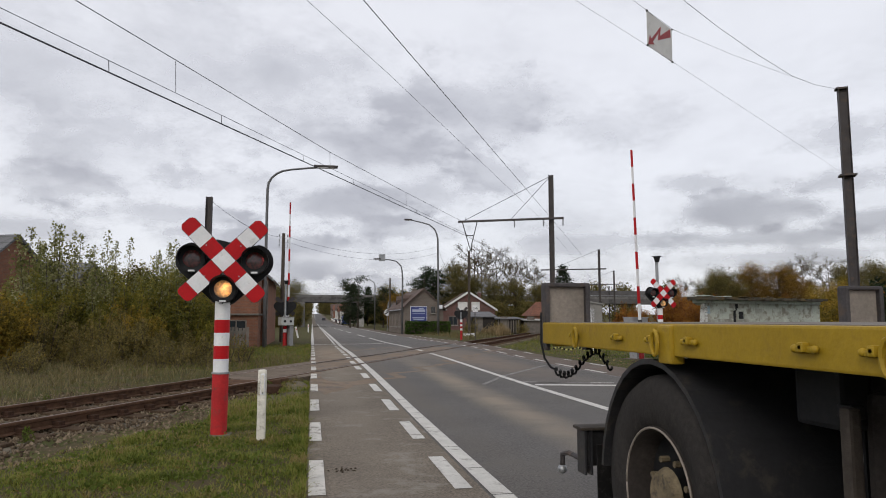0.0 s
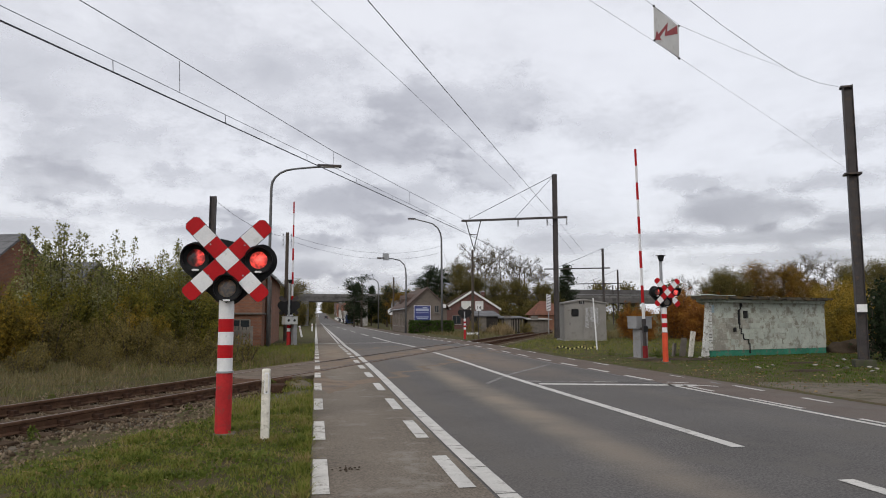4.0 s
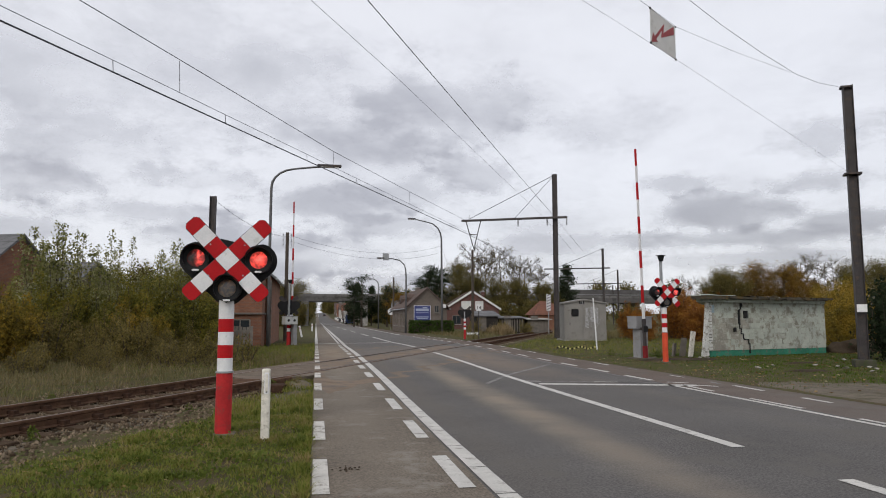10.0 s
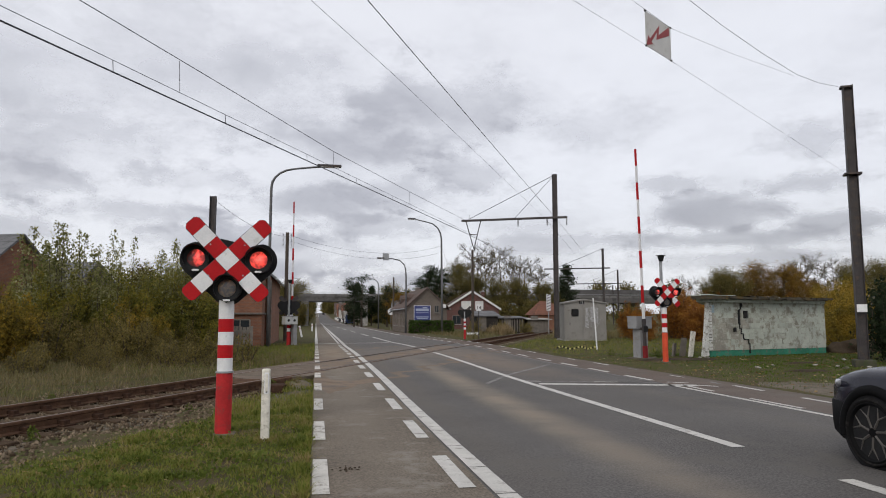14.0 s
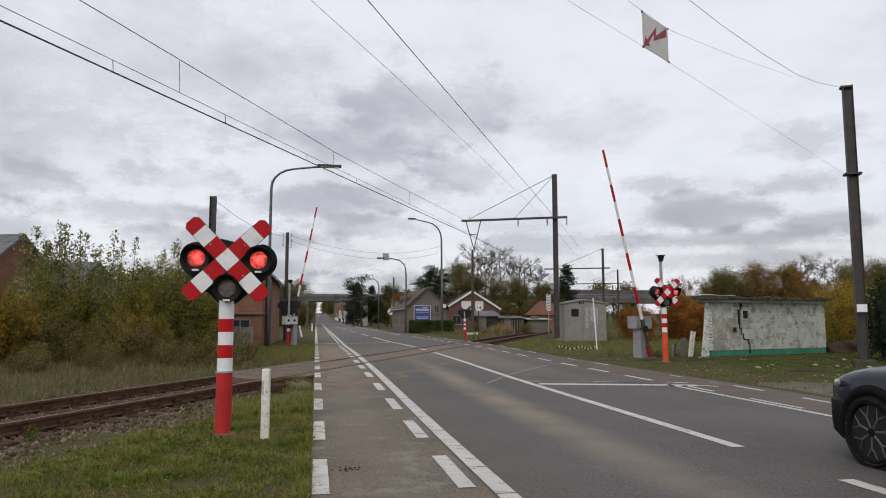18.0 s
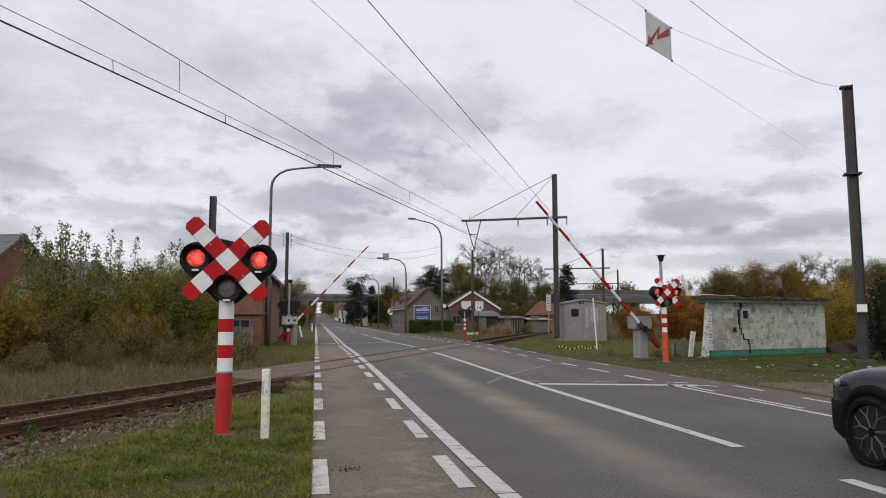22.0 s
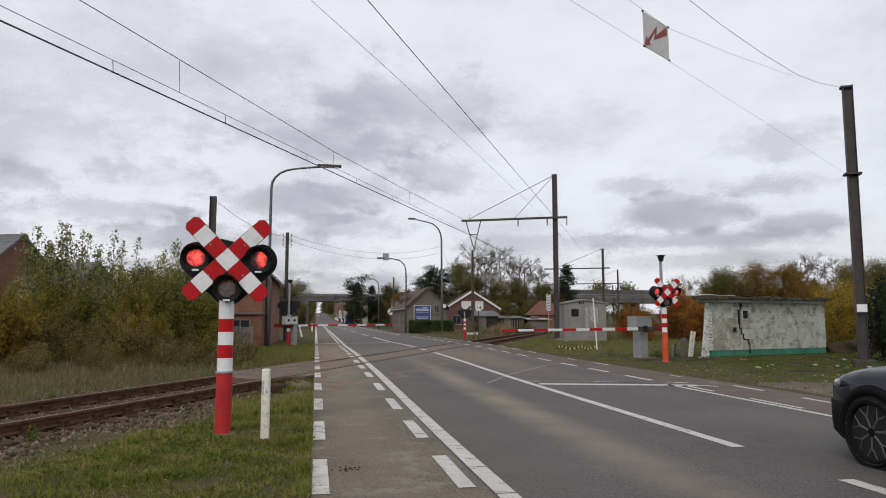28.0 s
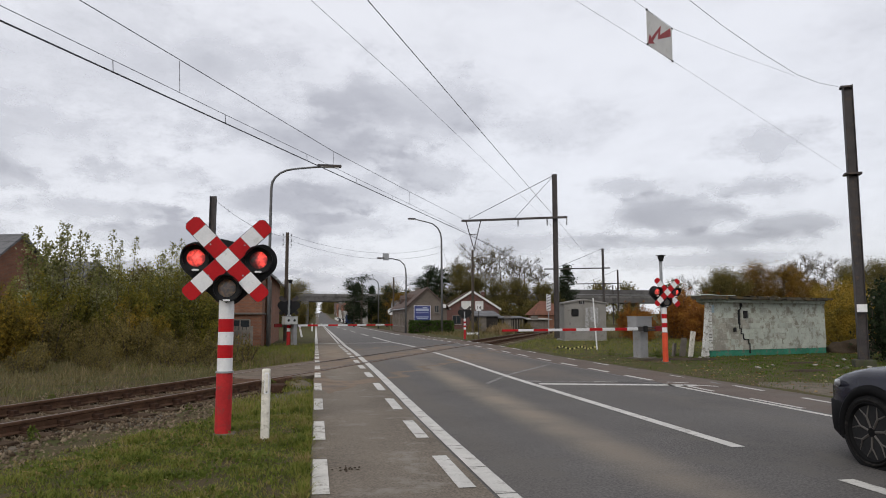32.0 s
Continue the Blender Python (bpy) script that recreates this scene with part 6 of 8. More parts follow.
def tree(name, label, h, w, seed, leaves, n_clump, per, size, group="trees in the distance", bare=0.0, trunk_r=0.18, base=0.25, conifer=False, spread=0.10, flat=0.8):
    """A trunk, forking limbs and a crown of many leaf clumps with gaps."""
    rng = np.random.default_rng(seed)
    t = thing(name, label, "tree", None, group)
    tr = B()
    bend = rng.normal(0, 0.25, 2)
    tube(tr, [(0, 0, -0.1), (bend[0] * 0.3, bend[1] * 0.3, h * 0.35), (bend[0], bend[1], h * 0.7), (bend[0], bend[1], h * (0.97 if conifer else 0.85))], [trunk_r, trunk_r * 0.75, trunk_r * 0.4, 0.02], 7)
    part("trunk", tr, M_BARK, t)
    lm = B()
    cl = []
    for k in range(n_clump):
        z = base + (1 - base) * (k + 0.5) / n_clump
        a = rng.uniform(0, 2 * math.pi)
        if conifer:
            r = w / 2 * (1 - (z - base) / (1 - base)) ** 0.8 * rng.uniform(0.6, 1.0) + 0.1
            tip = np.array([math.cos(a) * r, math.sin(a) * r, h * z - 0.12 * r])
        else:
            prof = math.sin(math.pi * min(1, max(0.0, (z - base * 0.7) / (1.02 - base * 0.7)))) ** 0.55
            r = w / 2 * prof * rng.uniform(0.25, 1.0)
            tip = np.array([math.cos(a) * r, math.sin(a) * r, h * z])
        z0 = max(base * h * 0.8, tip[2] - rng.uniform(0.15, 0.35) * h * (0.3 if conifer else 1))
        start = np.array([bend[0] * z0 / h, bend[1] * z0 / h, z0])
        tube(lm, [Vector(start), Vector((start + tip) / 2 + rng.normal(0, 0.15, 3)), Vector(tip)], [trunk_r * 0.28, trunk_r * 0.14, 0.012], 4)
        if bare:
            for q in range(5):
                e = tip + rng.normal(0, 1, 3) * np.array([0.075, 0.075, 0.075]) * h + np.array([0, 0, 0.05 * h])
                tube(lm, [Vector(tip * 0.7 + start * 0.3), Vector(tip), Vector(e)], [0.05, 0.04, 0.02], 3)
                cl.append(e)
        cl.append(tip)
        cl.append(tip * 0.65 + start * 0.35)
    part("branchwork", lm, M_BARK, t)
    cl = np.array(cl)
    sp = w * (0.05 if conifer else 0.04 if bare else spread)
    pos = (cl[:, None, :] + rng.normal(0, 1, (len(cl), per, 3)) * sp * np.array([1, 1, 0.55 if conifer else flat])).reshape(-1, 3)
    pos = pos[rng.random(len(pos)) > bare * 0.6]
    v, f = leaf_array(pos, size, rng)
    raw("crown", v, f, leaves, t)
    return t


def bare_tree(name, label, h, w, seed, leaves, per, size, group="trees in the distance", trunk_r=0.2, base=0.3, limbs=11):
    """A nearly leafless tree: limbs that rise and fork three times into fine twigs, with a few leaves left."""
    rng = np.random.default_rng(seed)
    t = thing(name, label, "tree", None, group)
    tr, lm, tw = B(), B(), B()
    lean = rng.normal(0, 0.03 * h, 2)
    spine = [np.array([lean[0] * u * u, lean[1] * u * u, h * u]) for u in (0.0, 0.3, 0.6, 0.85, 0.97)]
    tube(tr, [Vector(q) for q in spine], [trunk_r, trunk_r * 0.8, trunk_r * 0.5, trunk_r * 0.2, 0.02], 7)
    tips = []
    for k in range(limbs):
        u = base + (0.9 - base) * (k + rng.random()) / limbs
        a = 2.4 * k + rng.normal(0, 0.4)
        foot = np.array([lean[0] * u * u, lean[1] * u * u, h * u])
        reach = w / 2 * (1.0 - 0.55 * (u - base) / (1 - base)) * rng.uniform(0.7, 1.05)
        top = foot + np.array([math.cos(a) * reach, math.sin(a) * reach, reach * rng.uniform(0.55, 1.1)])
        top[2] = min(top[2], h * rng.uniform(0.88, 1.0))
        mid = foot * 0.5 + top * 0.5 + rng.normal(0, 0.05 * w, 3) * np.array([1, 1, 0.3])
        tube(lm, [Vector(foot), Vector(mid), Vector(top)], [trunk_r * 0.28, trunk_r * 0.16, 0.015], 5)
        for j in range(7):
            v = rng.uniform(0.3, 1.0)
            st_ = (1 - v) ** 2 * foot + 2 * v * (1 - v) * mid + v * v * top
            d = rng.normal(0, 1, 3) + np.array([math.cos(a) * 0.7, math.sin(a) * 0.7, 0.9])
            d *= w * rng.uniform(0.10, 0.19) / np.linalg.norm(d)
            e = st_ + d
            tube(lm, [Vector(st_), Vector(st_ + d * 0.5 + rng.normal(0, 0.012 * w, 3)), Vector(e)], [0.026, 0.018, 0.009], 4)
            for i in range(13):
                q = st_ + d * rng.uniform(0.3, 1.0)
                g = d * 0.25 + rng.normal(0, 1, 3) * w * 0.04
                g[2] += 0.02 * w
                tube(tw, [Vector(q), Vector(q + g * 0.5 + rng.normal(0, 0.006 * w, 3)), Vector(q + g)], [0.014, 0.011, 0.007], 3)
                tips.append(q + g)
                tips.append(q + g * 0.5)
    part("trunk", tr, M_BARK, t)
    part("branchwork", lm, M_BARK, t)
    tagged(part("twig_mass", tw, M_BARK, t), "", "", "", "stuff")
    tips = np.array(tips)
    pos = (tips[:, None, :] + rng.normal(0, 0.018 * w, (len(tips), per, 3))).reshape(-1, 3)
    pos = pos[rng.random(len(pos)) < 0.8 - 0.62 * pos[:, 2] / h]
    v, f = leaf_array(pos, size, rng)
    raw("crown", v, f, leaves, t)
    return t


def place(src, spots, labels=None):
    """The first spot takes the thing itself, the others copies. spots: x, y, turn, and a size factor."""
    for i, (x, y, rz, k) in enumerate(spots):
        ob = src if i == 0 else copy_thing(src, Matrix())
        ob.matrix_basis = pose(x, y, rough_ground(x, y), 0, 0, rz) @ Matrix.Diagonal((k, k, k, 1))
        if src.name.startswith("sapling"):
            saplings.append((ob, x, y, rz))


b1 = shrub("bush", "dense olive-green autumn bush beyond the track", 3.2, 3.0, 40, 460, 0.056, F_OLIVE, 1, tall=0.3)
b2 = shrub("bush", "olive and yellowing autumn bush beyond the track", 2.9, 2.8, 38, 460, 0.056, F_GOLD, 2, tall=0.35)
b3 = shrub("bush", "yellow autumn bush beyond the track", 2.5, 2.6, 36, 390, 0.056, F_YELLOW, 3, tall=0.3)
b4 = shrub("bush", "low brownish bush at the edge of the rough grass", 1.5, 2.2, 26, 260, 0.04, F_MIX, 4, tall=0.5)
place(b1, [(-13.2, 27.6, 0, 0.8), (-10.6, 28.0, 70, 0.84), (-7.6, 27.8, 130, 0.88), (-5.9, 28.6, 200, 1.06), (-9.2, 30.5, 300, 1.0), (-12.0, 31, 20, 0.9), (-6.4, 31.2, 250, 1.1), (-15.5, 30.0, 110, 0.85)])
place(b2, [(-11.8, 26.4, 0, 0.82), (-9.0, 26.4, 80, 0.92), (-6.4, 26.0, 140, 0.92), (-5.6, 26.6, 210, 0.9), (-4.7, 27.4, 20, 0.95), (-5.0, 29.5, 100, 1.0), (-14.5, 28.2, 260, 0.85), (-6.2, 33.0, 160, 1.1), (-7.9, 29.2, 300, 0.95)])
place(b3, [(-10.6, 23.6, 0, 0.95), (-11.6, 23.0, 130, 0.85), (-12.4, 23.6, 250, 0.9), (-10.9, 22.7, 60, 0.62), (-6.0, 25.4, 60, 0.8), (-5.4, 27.6, 190, 0.95), (-13.2, 24.6, 100, 1.0), (-9.85, 24.7, 30, 0.95), (-9.3, 24.2, 200, 0.6)])
place(b4, [(-8.6, 24.6, 0, 1.0), (-7.0, 24.2, 70, 0.9), (-5.8, 23.8, 140, 0.9), (-5.2, 24.6, 220, 0.7), (-9.8, 24.6, 280, 1.0), (-4.6, 26.2, 310, 0.7), (-12.2, 25.2, 330, 1.1), (15.4, 66.3, 20, 0.8), (18.3, 66.9, 110, 0.7), (20.9, 67.3, 200, 0.75)])
saplings = []
s1 = shrub("sapling", "tall slender poplar sapling rising above the bushes", 6.1, 1.7, 8, 340, 0.060, F_SHEEN, 5, "sapling", "saplings above the bushes", low=0.3, even=0.065)
s2 = shrub("sapling", "tall slender poplar sapling rising above the bushes", 5.3, 1.4, 7, 320, 0.058, F_SHEEN, 6, "sapling", "saplings above the bushes", low=0.3, even=0.06)
place(s1, [(-9.45, 27.0, 0, 1.14), (-8.95, 27.6, 80, 1.10), (-9.9, 27.6, 120, 1.0)])
place(s2, [(-7.5, 27.2, 0, 0.98), (-7.0, 27.5, 50, 0.94), (-7.25, 26.6, 90, 0.90), (-5.45, 26.8, 100, 0.90), (-5.05, 27.4, 160, 0.94), (-4.8, 26.9, 220, 0.88), (-5.9, 27.6, 20, 0.84)])

# autumn growth behind the derelict hut
o1 = shrub("bush", "orange autumn bush behind the derelict hut", 4.6, 4.0, 44, 400, 0.08, F_ORANGE, 7, tall=0.2, group="autumn bushes behind the hut")
o2 = shrub("bush", "golden yellow autumn bush behind the derelict hut", 4.3, 4.2, 44, 400, 0.08, F_YELLOW, 8, tall=0.2, group="autumn bushes behind the hut")
place(o1, [(25.2, 45, 0, 0.78), (29.5, 46, 60, 0.64), (22.6, 47, 100, 0.52), (27.2, 47, 200, 0.72), (34.5, 45, 150, 0.64), (38, 46, 210, 0.66), (19.9, 40, 20, 0.42), (42, 44, 300, 0.78), (21.5, 43, 200, 0.50), (33.6, 39, 40, 0.74), (23.7, 39.5, 310, 0.60), (36.2, 37, 0, 0.85)])
place(o2, [(27.5, 44, 0, 0.56), (32.5, 43, 70, 0.60), (36.5, 43, 130, 0.68), (25.6, 40, 190, 0.56), (27.9, 33.5, 250, 0.74), (29.7, 34.5, 330, 0.80), (27.0, 31.5, 40, 0.60), (31.6, 36, 100, 0.80), (33.4, 33, 160, 0.85)])
g1 = shrub("bush", "dark green evergreen bush beside the tall mast", 3.1, 2.6, 40, 260, 0.075, F_DARK, 9, group="evergreens")
place(g1, [(18.9, 19.5, 0, 1.0), (20.4, 20.6, 90, 1.1), (20.8, 18.6, 180, 1.0)])

w1 = bare_tree("tree", "nearly bare grey-brown tree in late autumn", 13.4, 9.0, 21, F_BROWN, 2, 0.11)
place(w1, [(26.6, 112, 0, 1.04), (31.3, 114, 80, 1.0), (34.8, 112, 160, 0.88), (63.7, 80, 40, 0.73), (67.5, 80, 120, 0.70), (72.0, 84, 200, 0.66), (45.6, 80, 300, 0.50)])
w1b = bare_tree("tree", "slender nearly bare tree in late autumn", 12.6, 6.4, 29, F_BROWN, 2, 0.11, base=0.38, limbs=9)
place(w1b, [(28.9, 116, 0, 1.06), (24.6, 116, 200, 0.95), (33.2, 110, 90, 0.92), (37.2, 112, 30, 0.84), (60.6, 80, 0, 0.68), (65.6, 84, 70, 0.76), (70.2, 80, 140, 0.66), (75.5, 82, 250, 0.68), (8.6, 160, 30, 0.8)])
w2 = tree("tree", "leafy dark brown-green tree behind the houses", 10.5, 9.0, 22, F_BROWN, 48, 390, 0.088, trunk_r=0.24, base=0.15, spread=0.07)
place(w2, [(22.6, 109, 0, 0.97), (28.8, 108, 90, 0.74), (25.4, 108, 180, 0.80), (32.0, 106, 270, 0.72), (36, 106, 30, 0.68), (44.9, 70, 60, 0.66), (43.0, 68, 150, 0.60), (13.4, 124, 210, 0.72), (61.4, 70, 20, 0.74), (64.6, 70, 120, 0.77), (68.2, 71, 20, 0.76), (-4.5, 105, 0, 0.62), (-6.5, 118, 100, 0.7), (71, 72, 0, 0.75), (-4.6, 158, 60, 0.95)])
w3 = tree("tree", "gold-brown autumn tree behind the hut", 9.0, 8.0, 23, F_RUST, 48, 380, 0.082, trunk_r=0.2, base=0.12, spread=0.07)
place(w3, [(50.3, 72, 0, 0.85), (54.0, 72, 70, 0.84), (57.0, 74, 140, 0.74), (47.6, 73, 210, 0.70), (11.6, 98, 30, 0.55), (61, 76, 0, 0.66), (14.6, 108, 80, 0.6)])
c1_ = tree("conifer", "dark pointed conifer behind the houses", 10.2, 6.6, 24, F_DARK, 110, 30, 0.15, conifer=True, trunk_r=0.18, base=0.1)
place(c1_, [(39.9, 106, 0, 1.0), (44, 118, 60, 0.8), (8.8, 150, 0, 0.9), (12.0, 152, 90, 0.85), (10.0, 170, 90, 0.9)])
p1 = tree("pine", "dark flat-topped pine beside the road", 8.8, 6.6, 25, F_DARK, 22, 130, 0.12, trunk_r=0.2, base=0.2, spread=0.075, flat=0.3)
place(p1, [(7.7, 119, 0, 1.03), (6.7, 124, 90, 0.86), (12.4, 122, 200, 0.82), (18.9, 108, 100, 1.13), (17.4, 108, 250, 1.06), (18.2, 110, 30, 1.0)])

# hedge in front of the house with the blue board
hd = thing("hedge", "clipped dark green hedge along the front garden", "hedge", pose(9.15, 67.4, 0, 0, 0, 4) @ Matrix.Diagonal((1.25, 1, 1, 1)))
rng = np.random.default_rng(31)
pos = rng.uniform(0, 1, (7000, 3)) * np.array([3.6, 0.9, 1.25])
keep = (np.abs(pos[:, 0] - 1.8) > 1.55) | (np.abs(pos[:, 1] - 0.45) > 0.25) | (pos[:, 2] > 1.05)
v, f = leaf_array(pos[keep] + rng.normal(0, 0.03, (keep.sum(), 3)), 0.10, rng)
raw("foliage", v, f, leaf_mat("hedge_leaves", [(0.018, 0.032, 0.008), (0.045, 0.075, 0.016), (0.08, 0.125, 0.028)]), hd)
part("inner_stems", box(B(), (1.8, 0.45, 0.5), (3.2, 0.5, 1.0)), M_BARK, hd)


# grass and weeds
def blades(name, n, region, hmin, hmax, width, material, label, seed, density=None, lean=0.9, lift=0.0):
    rng = np.random.default_rng(seed)
    x = rng.uniform(region[0], region[1], n)
    y = rng.uniform(region[2], region[3], n)
    if density is not None:
        keep = np.array([density(a, b) for a, b in zip(x, y)]) > rng.random(n)
        x, y = x[keep], y[keep]
        n = len(x)
    z = np.array([rough_ground(a, b) for a, b in zip(x, y)]) - 0.004 + lift
    h = rng.uniform(hmin, hmax, n) * (0.5 + 0.8 * np.array([abs(noise.noise(Vector((a * 1.3, b * 1.3, seed)))) * 1.6 for a, b in zip(x, y)]))
    an, ln = rng.uniform(0, 2 * math.pi, n), rng.uniform(0.1, lean, n) * h
    dx, dy = np.cos(an), np.sin(an)
    wv = width * rng.uniform(0.6, 1.4, n)
    a = np.stack([x - dy * wv, y + dx * wv, z], 1)
    b = np.stack([x + dy * wv, y - dx * wv, z], 1)
    c = np.stack([x + dx * ln * 0.4 + dy * wv * 0.7, y + dy * ln * 0.4 - dx * wv * 0.7, z + h * 0.65], 1)
    c2 = np.stack([x + dx * ln * 0.4 - dy * wv * 0.7, y + dy * ln * 0.4 + dx * wv * 0.7, z + h * 0.65], 1)
    d = np.stack([x + dx * ln, y + dy * ln, z + h], 1)
    v = np.stack([a, b, c, c2, d], 1).reshape(-1, 3)
    i = np.arange(n) * 5
    f = np.concatenate([np.stack([i, i + 1, i + 2], 1), np.stack([i, i + 2, i + 3], 1), np.stack([i + 3, i + 2, i + 4], 1)])
    return tagged(raw(name, v, f, material), label, "grass", "", "stuff")


def near_verge(x, y):
    d = from_track(x, y)
    return 0.0 if d < 2.0 else min(1.0, (d - 2.0) / 0.8) * (0.35 + 0.9 * abs(noise.noise(Vector((x * 0.8, y * 0.8, 2))) * 1.8))


def tufted(x, y):
    return near_verge(x, y) * (0.25 + 1.25 * ease(-0.12, 0.28, noise.noise(Vector((x * 2.6, y * 2.6, 7)))))


def edge_strip(x, y):
    return ease(0.2, 0.0, abs(x + 0.05 - 0.07 * noise.noise(Vector((0, y * 1.7, 3))))) if from_track(x, y) > 2.3 else 0.0


def worn_spots(x, y):
    return ease(0.12, 0.4, noise.noise(Vector((x * 1.1 + 5, y * 1.1, 1)))) if from_track(x, y) > 2.2 else 0.0


blades("grass", 120000, (-4.6, -0.01, 3.2, 11.5), 0.02, 0.075, 0.0042, F_GRASS, "short green verge grass by the cycle path", 41, tufted, 1.9)
blades("grass", 50000, (-4.6, 0.0, 3.2, 11.5), 0.012, 0.035, 0.006, F_TURF, "low green turf by the cycle path", 55, near_verge, 2.2)
blades("grass", 30000, (-4.6, 0.0, 3.2, 11.5), 0.012, 0.04, 0.0035, F_TAN, "dead brown thatch among the verge grass", 56, worn_spots, 3.0)
blades("grass", 7500, (-0.20, 0.02, 3.0, 14.5), 0.06, 0.125, 0.004, F_GRASS, "grass creeping over the edge of the cycle path", 57, edge_strip, 2.2)
blades("grass", 12000, (-3.2, -0.02, 11.5, 17.5), 0.05, 0.12, 0.005, F_GRASS, "short green verge grass by the cycle path", 42, near_verge)
blades("grass", 36000, (-15, -0.4, 9.5, 27), 0.05, 0.30, 0.0055, F_DRY, "tall dry grass and weeds beyond the track", 43, lambda x, y: 0.0 if from_track(x, y) > -2.0 else 1.0, 1.8)
blades("grass", 14000, (-6.5, -0.05, 20, 40), 0.06, 0.16, 0.006, F_GRASS, "green verge grass past the rails", 44, lambda x, y: 0.0 if from_track(x, y) > -2.2 else 1.0)
blades("grass", 55000, (9.1, 24, 11.5, 26), 0.03, 0.07, 0.006, F_LAWN, "short green grass round the derelict hut", 45, lambda x, y: (0.0 if from_track(x, y) < 2.5 or (x < 12.2 and y < 12.2) else 0.25 + 0.75 * ease(10.2, 13.5, x)), 1.5)
blades("grass", 10000, (9.15, 16, 11.5, 26), 0.02, 0.06, 0.006, F_TAN, "dry brownish grass along the red cycle path", 58, lambda x, y: (0.0 if from_track(x, y) < 2.5 else max(0.06, 0.7 * ease(12.6, 9.6, x)) * ease(-0.25, 0.2, noise.noise(Vector((x, y, 5))))), 1.8)
blades("grass", 22000, (9.6, 30, 26, 46), 0.05, 0.16, 0.008, F_GRASS, "green grass round the relay hut", 46, lambda x, y: 0.0 if abs(from_track(x, y)) < 2.2 else 1.0)
blades("grass", 12000, (10.5, 32, 46, 70), 0.15, 0.5, 0.012, F_DRY, "tall dry grass in front of the sheds", 47, lambda x, y: 0.0 if abs(from_track(x, y)) < 2.2 else 1.0)

blades("grass", 14000, (16.6, 24.5, 58, 67.5), 0.45, 1.15, 0.014, F_TAN, "bleached tall grass in front of the sheds", 48, lambda x, y: 0.0 if abs(from_track(x, y)) < 2.3 else 0.9)
blades("grass", 5000, (-13, -1.2, 17, 26), 0.25, 0.6, 0.006, F_TAN, "scattered bleached stalks in the rough grass", 49, lambda x, y: 0.0 if from_track(x, y) > -2.4 else max(0.0, 1.4 * noise.noise(Vector((x * 0.5, y * 0.5, 4)))))

blades("grass", 9000, (-1.5, 0.06, 10.5, 17.0), 0.07, 0.17, 0.005, F_GRASS, "grass on the bank between the rails and the path", 59, lambda x, y: 0.0 if from_track(x, y) < 1.1 else ease(0.9, 1.8, from_track(x, y)) * (0.3 + 0.9 * ease(-0.3, 0.3, noise.noise(Vector((x * 2, y * 2, 9))))), 1.3)
blades("grass", 1500, (-0.62, 0.0, 13.6, 15.7), 0.04, 0.13, 0.005, F_GRASS, "tufts on the earth bank against the paving", 61, lambda x, y: 0.9, 1.3, 0.11)
blades("grass", 2600, (-2.6, 0.04, 18.5, 37), 0.05, 0.13, 0.006, F_TURF, "green tufts at the path edge past the rails", 60, lambda x, y: 0.0 if from_track(x, y) > -2.0 else 1.0, 1.4)

# far trees along the road and behind the bridge
far = tree("tree", "distant dark tree beside the road", 9.0, 7.5, 26, F_BROWN, 22, 120, 0.26, group="far roadside trees", trunk_r=0.2, base=0.12)
place(far, [(-3.5, 166, 0, 0.78), (-3.6, 190, 50, 0.8), (-3.7, 215, 90, 0.85), (-3.8, 245, 10, 0.9), (-3.9, 285, 70, 0.95), (-4.0, 335, 30, 1.0), (-2.7, 138, 40, 0.48), (-4.6, 133, 80, 0.5), (10.6, 560, 0, 1.2), (10.6, 640, 50, 1.5), (10.2, 720, 20, 1.6), (9.8, 800, 70, 1.6), (-3.6, 430, 0, 1.1), (-3.6, 520, 40, 1.3), (-3.4, 640, 80, 1.5), (-5.0, 162, 0, 0.7), (-5.2, 174, 90, 0.75), (-5.2, 205, 180, 0.8), (-5.5, 222, 20, 0.8), (-6, 262, 0, 0.9), (-6, 300, 60, 0.9), (-6.5, 350, 0, 1.0), (18.5, 215, 30, 0.7), (19, 245, 30, 0.8), (22, 290, 30, 0.9), (23, 320, 100, 1.0), (24, 370, 0, 1.0), (24, 430, 60, 1.2), (-7, 420, 100, 1.2), (-7.5, 520, 10, 1.4), (15, 520, 10, 1.4), (-8, 640, 50, 1.6), (15, 640, 80, 1.6), (22, 170, 0, 0.9), (30, 168, 70, 1.0), (38, 172, 0, 1.0), (-14, 130, 30, 0.8), (-18, 124, 0, 0.9), (75, 175, 0, 1.2), (85, 180, 60, 1.2), (95, 172, 0, 1.2), (60, 180, 90, 1.1), (-26, 110, 0, 1.0), (-34, 100, 60, 1.0), (-30, 80, 0, 0.8), (-40, 85, 100, 0.9), (105, 165, 0, 1.2), (72, 118, 0, 0.8), (80, 120, 60, 0.8)])
place(copy_thing(far, Matrix()), [(17.5 + 2.5 * ((k * 7) % 3) + 0.25 * k, 178 + 17 * k, 50 * k, 0.62 + 0.05 * ((k * 5) % 4) + 0.018 * k) for k in range(22)] + [(-4.6 - 1.8 * ((k * 5) % 3), 160 + 15 * k, 70 * k, 0.6 + 0.05 * ((k * 3) % 4) + 0.016 * k) for k in range(24)] + [(-62 + 6.3 * k + 2 * math.sin(k * 2.3), 850 + 25 * math.sin(k * 1.7), 40 * k, 1.35 + 0.25 * math.sin(k * 3.1)) for k in range(34) if not -2.5 < -62 + 6.3 * k + 2 * math.sin(k * 2.3) < 9.5])

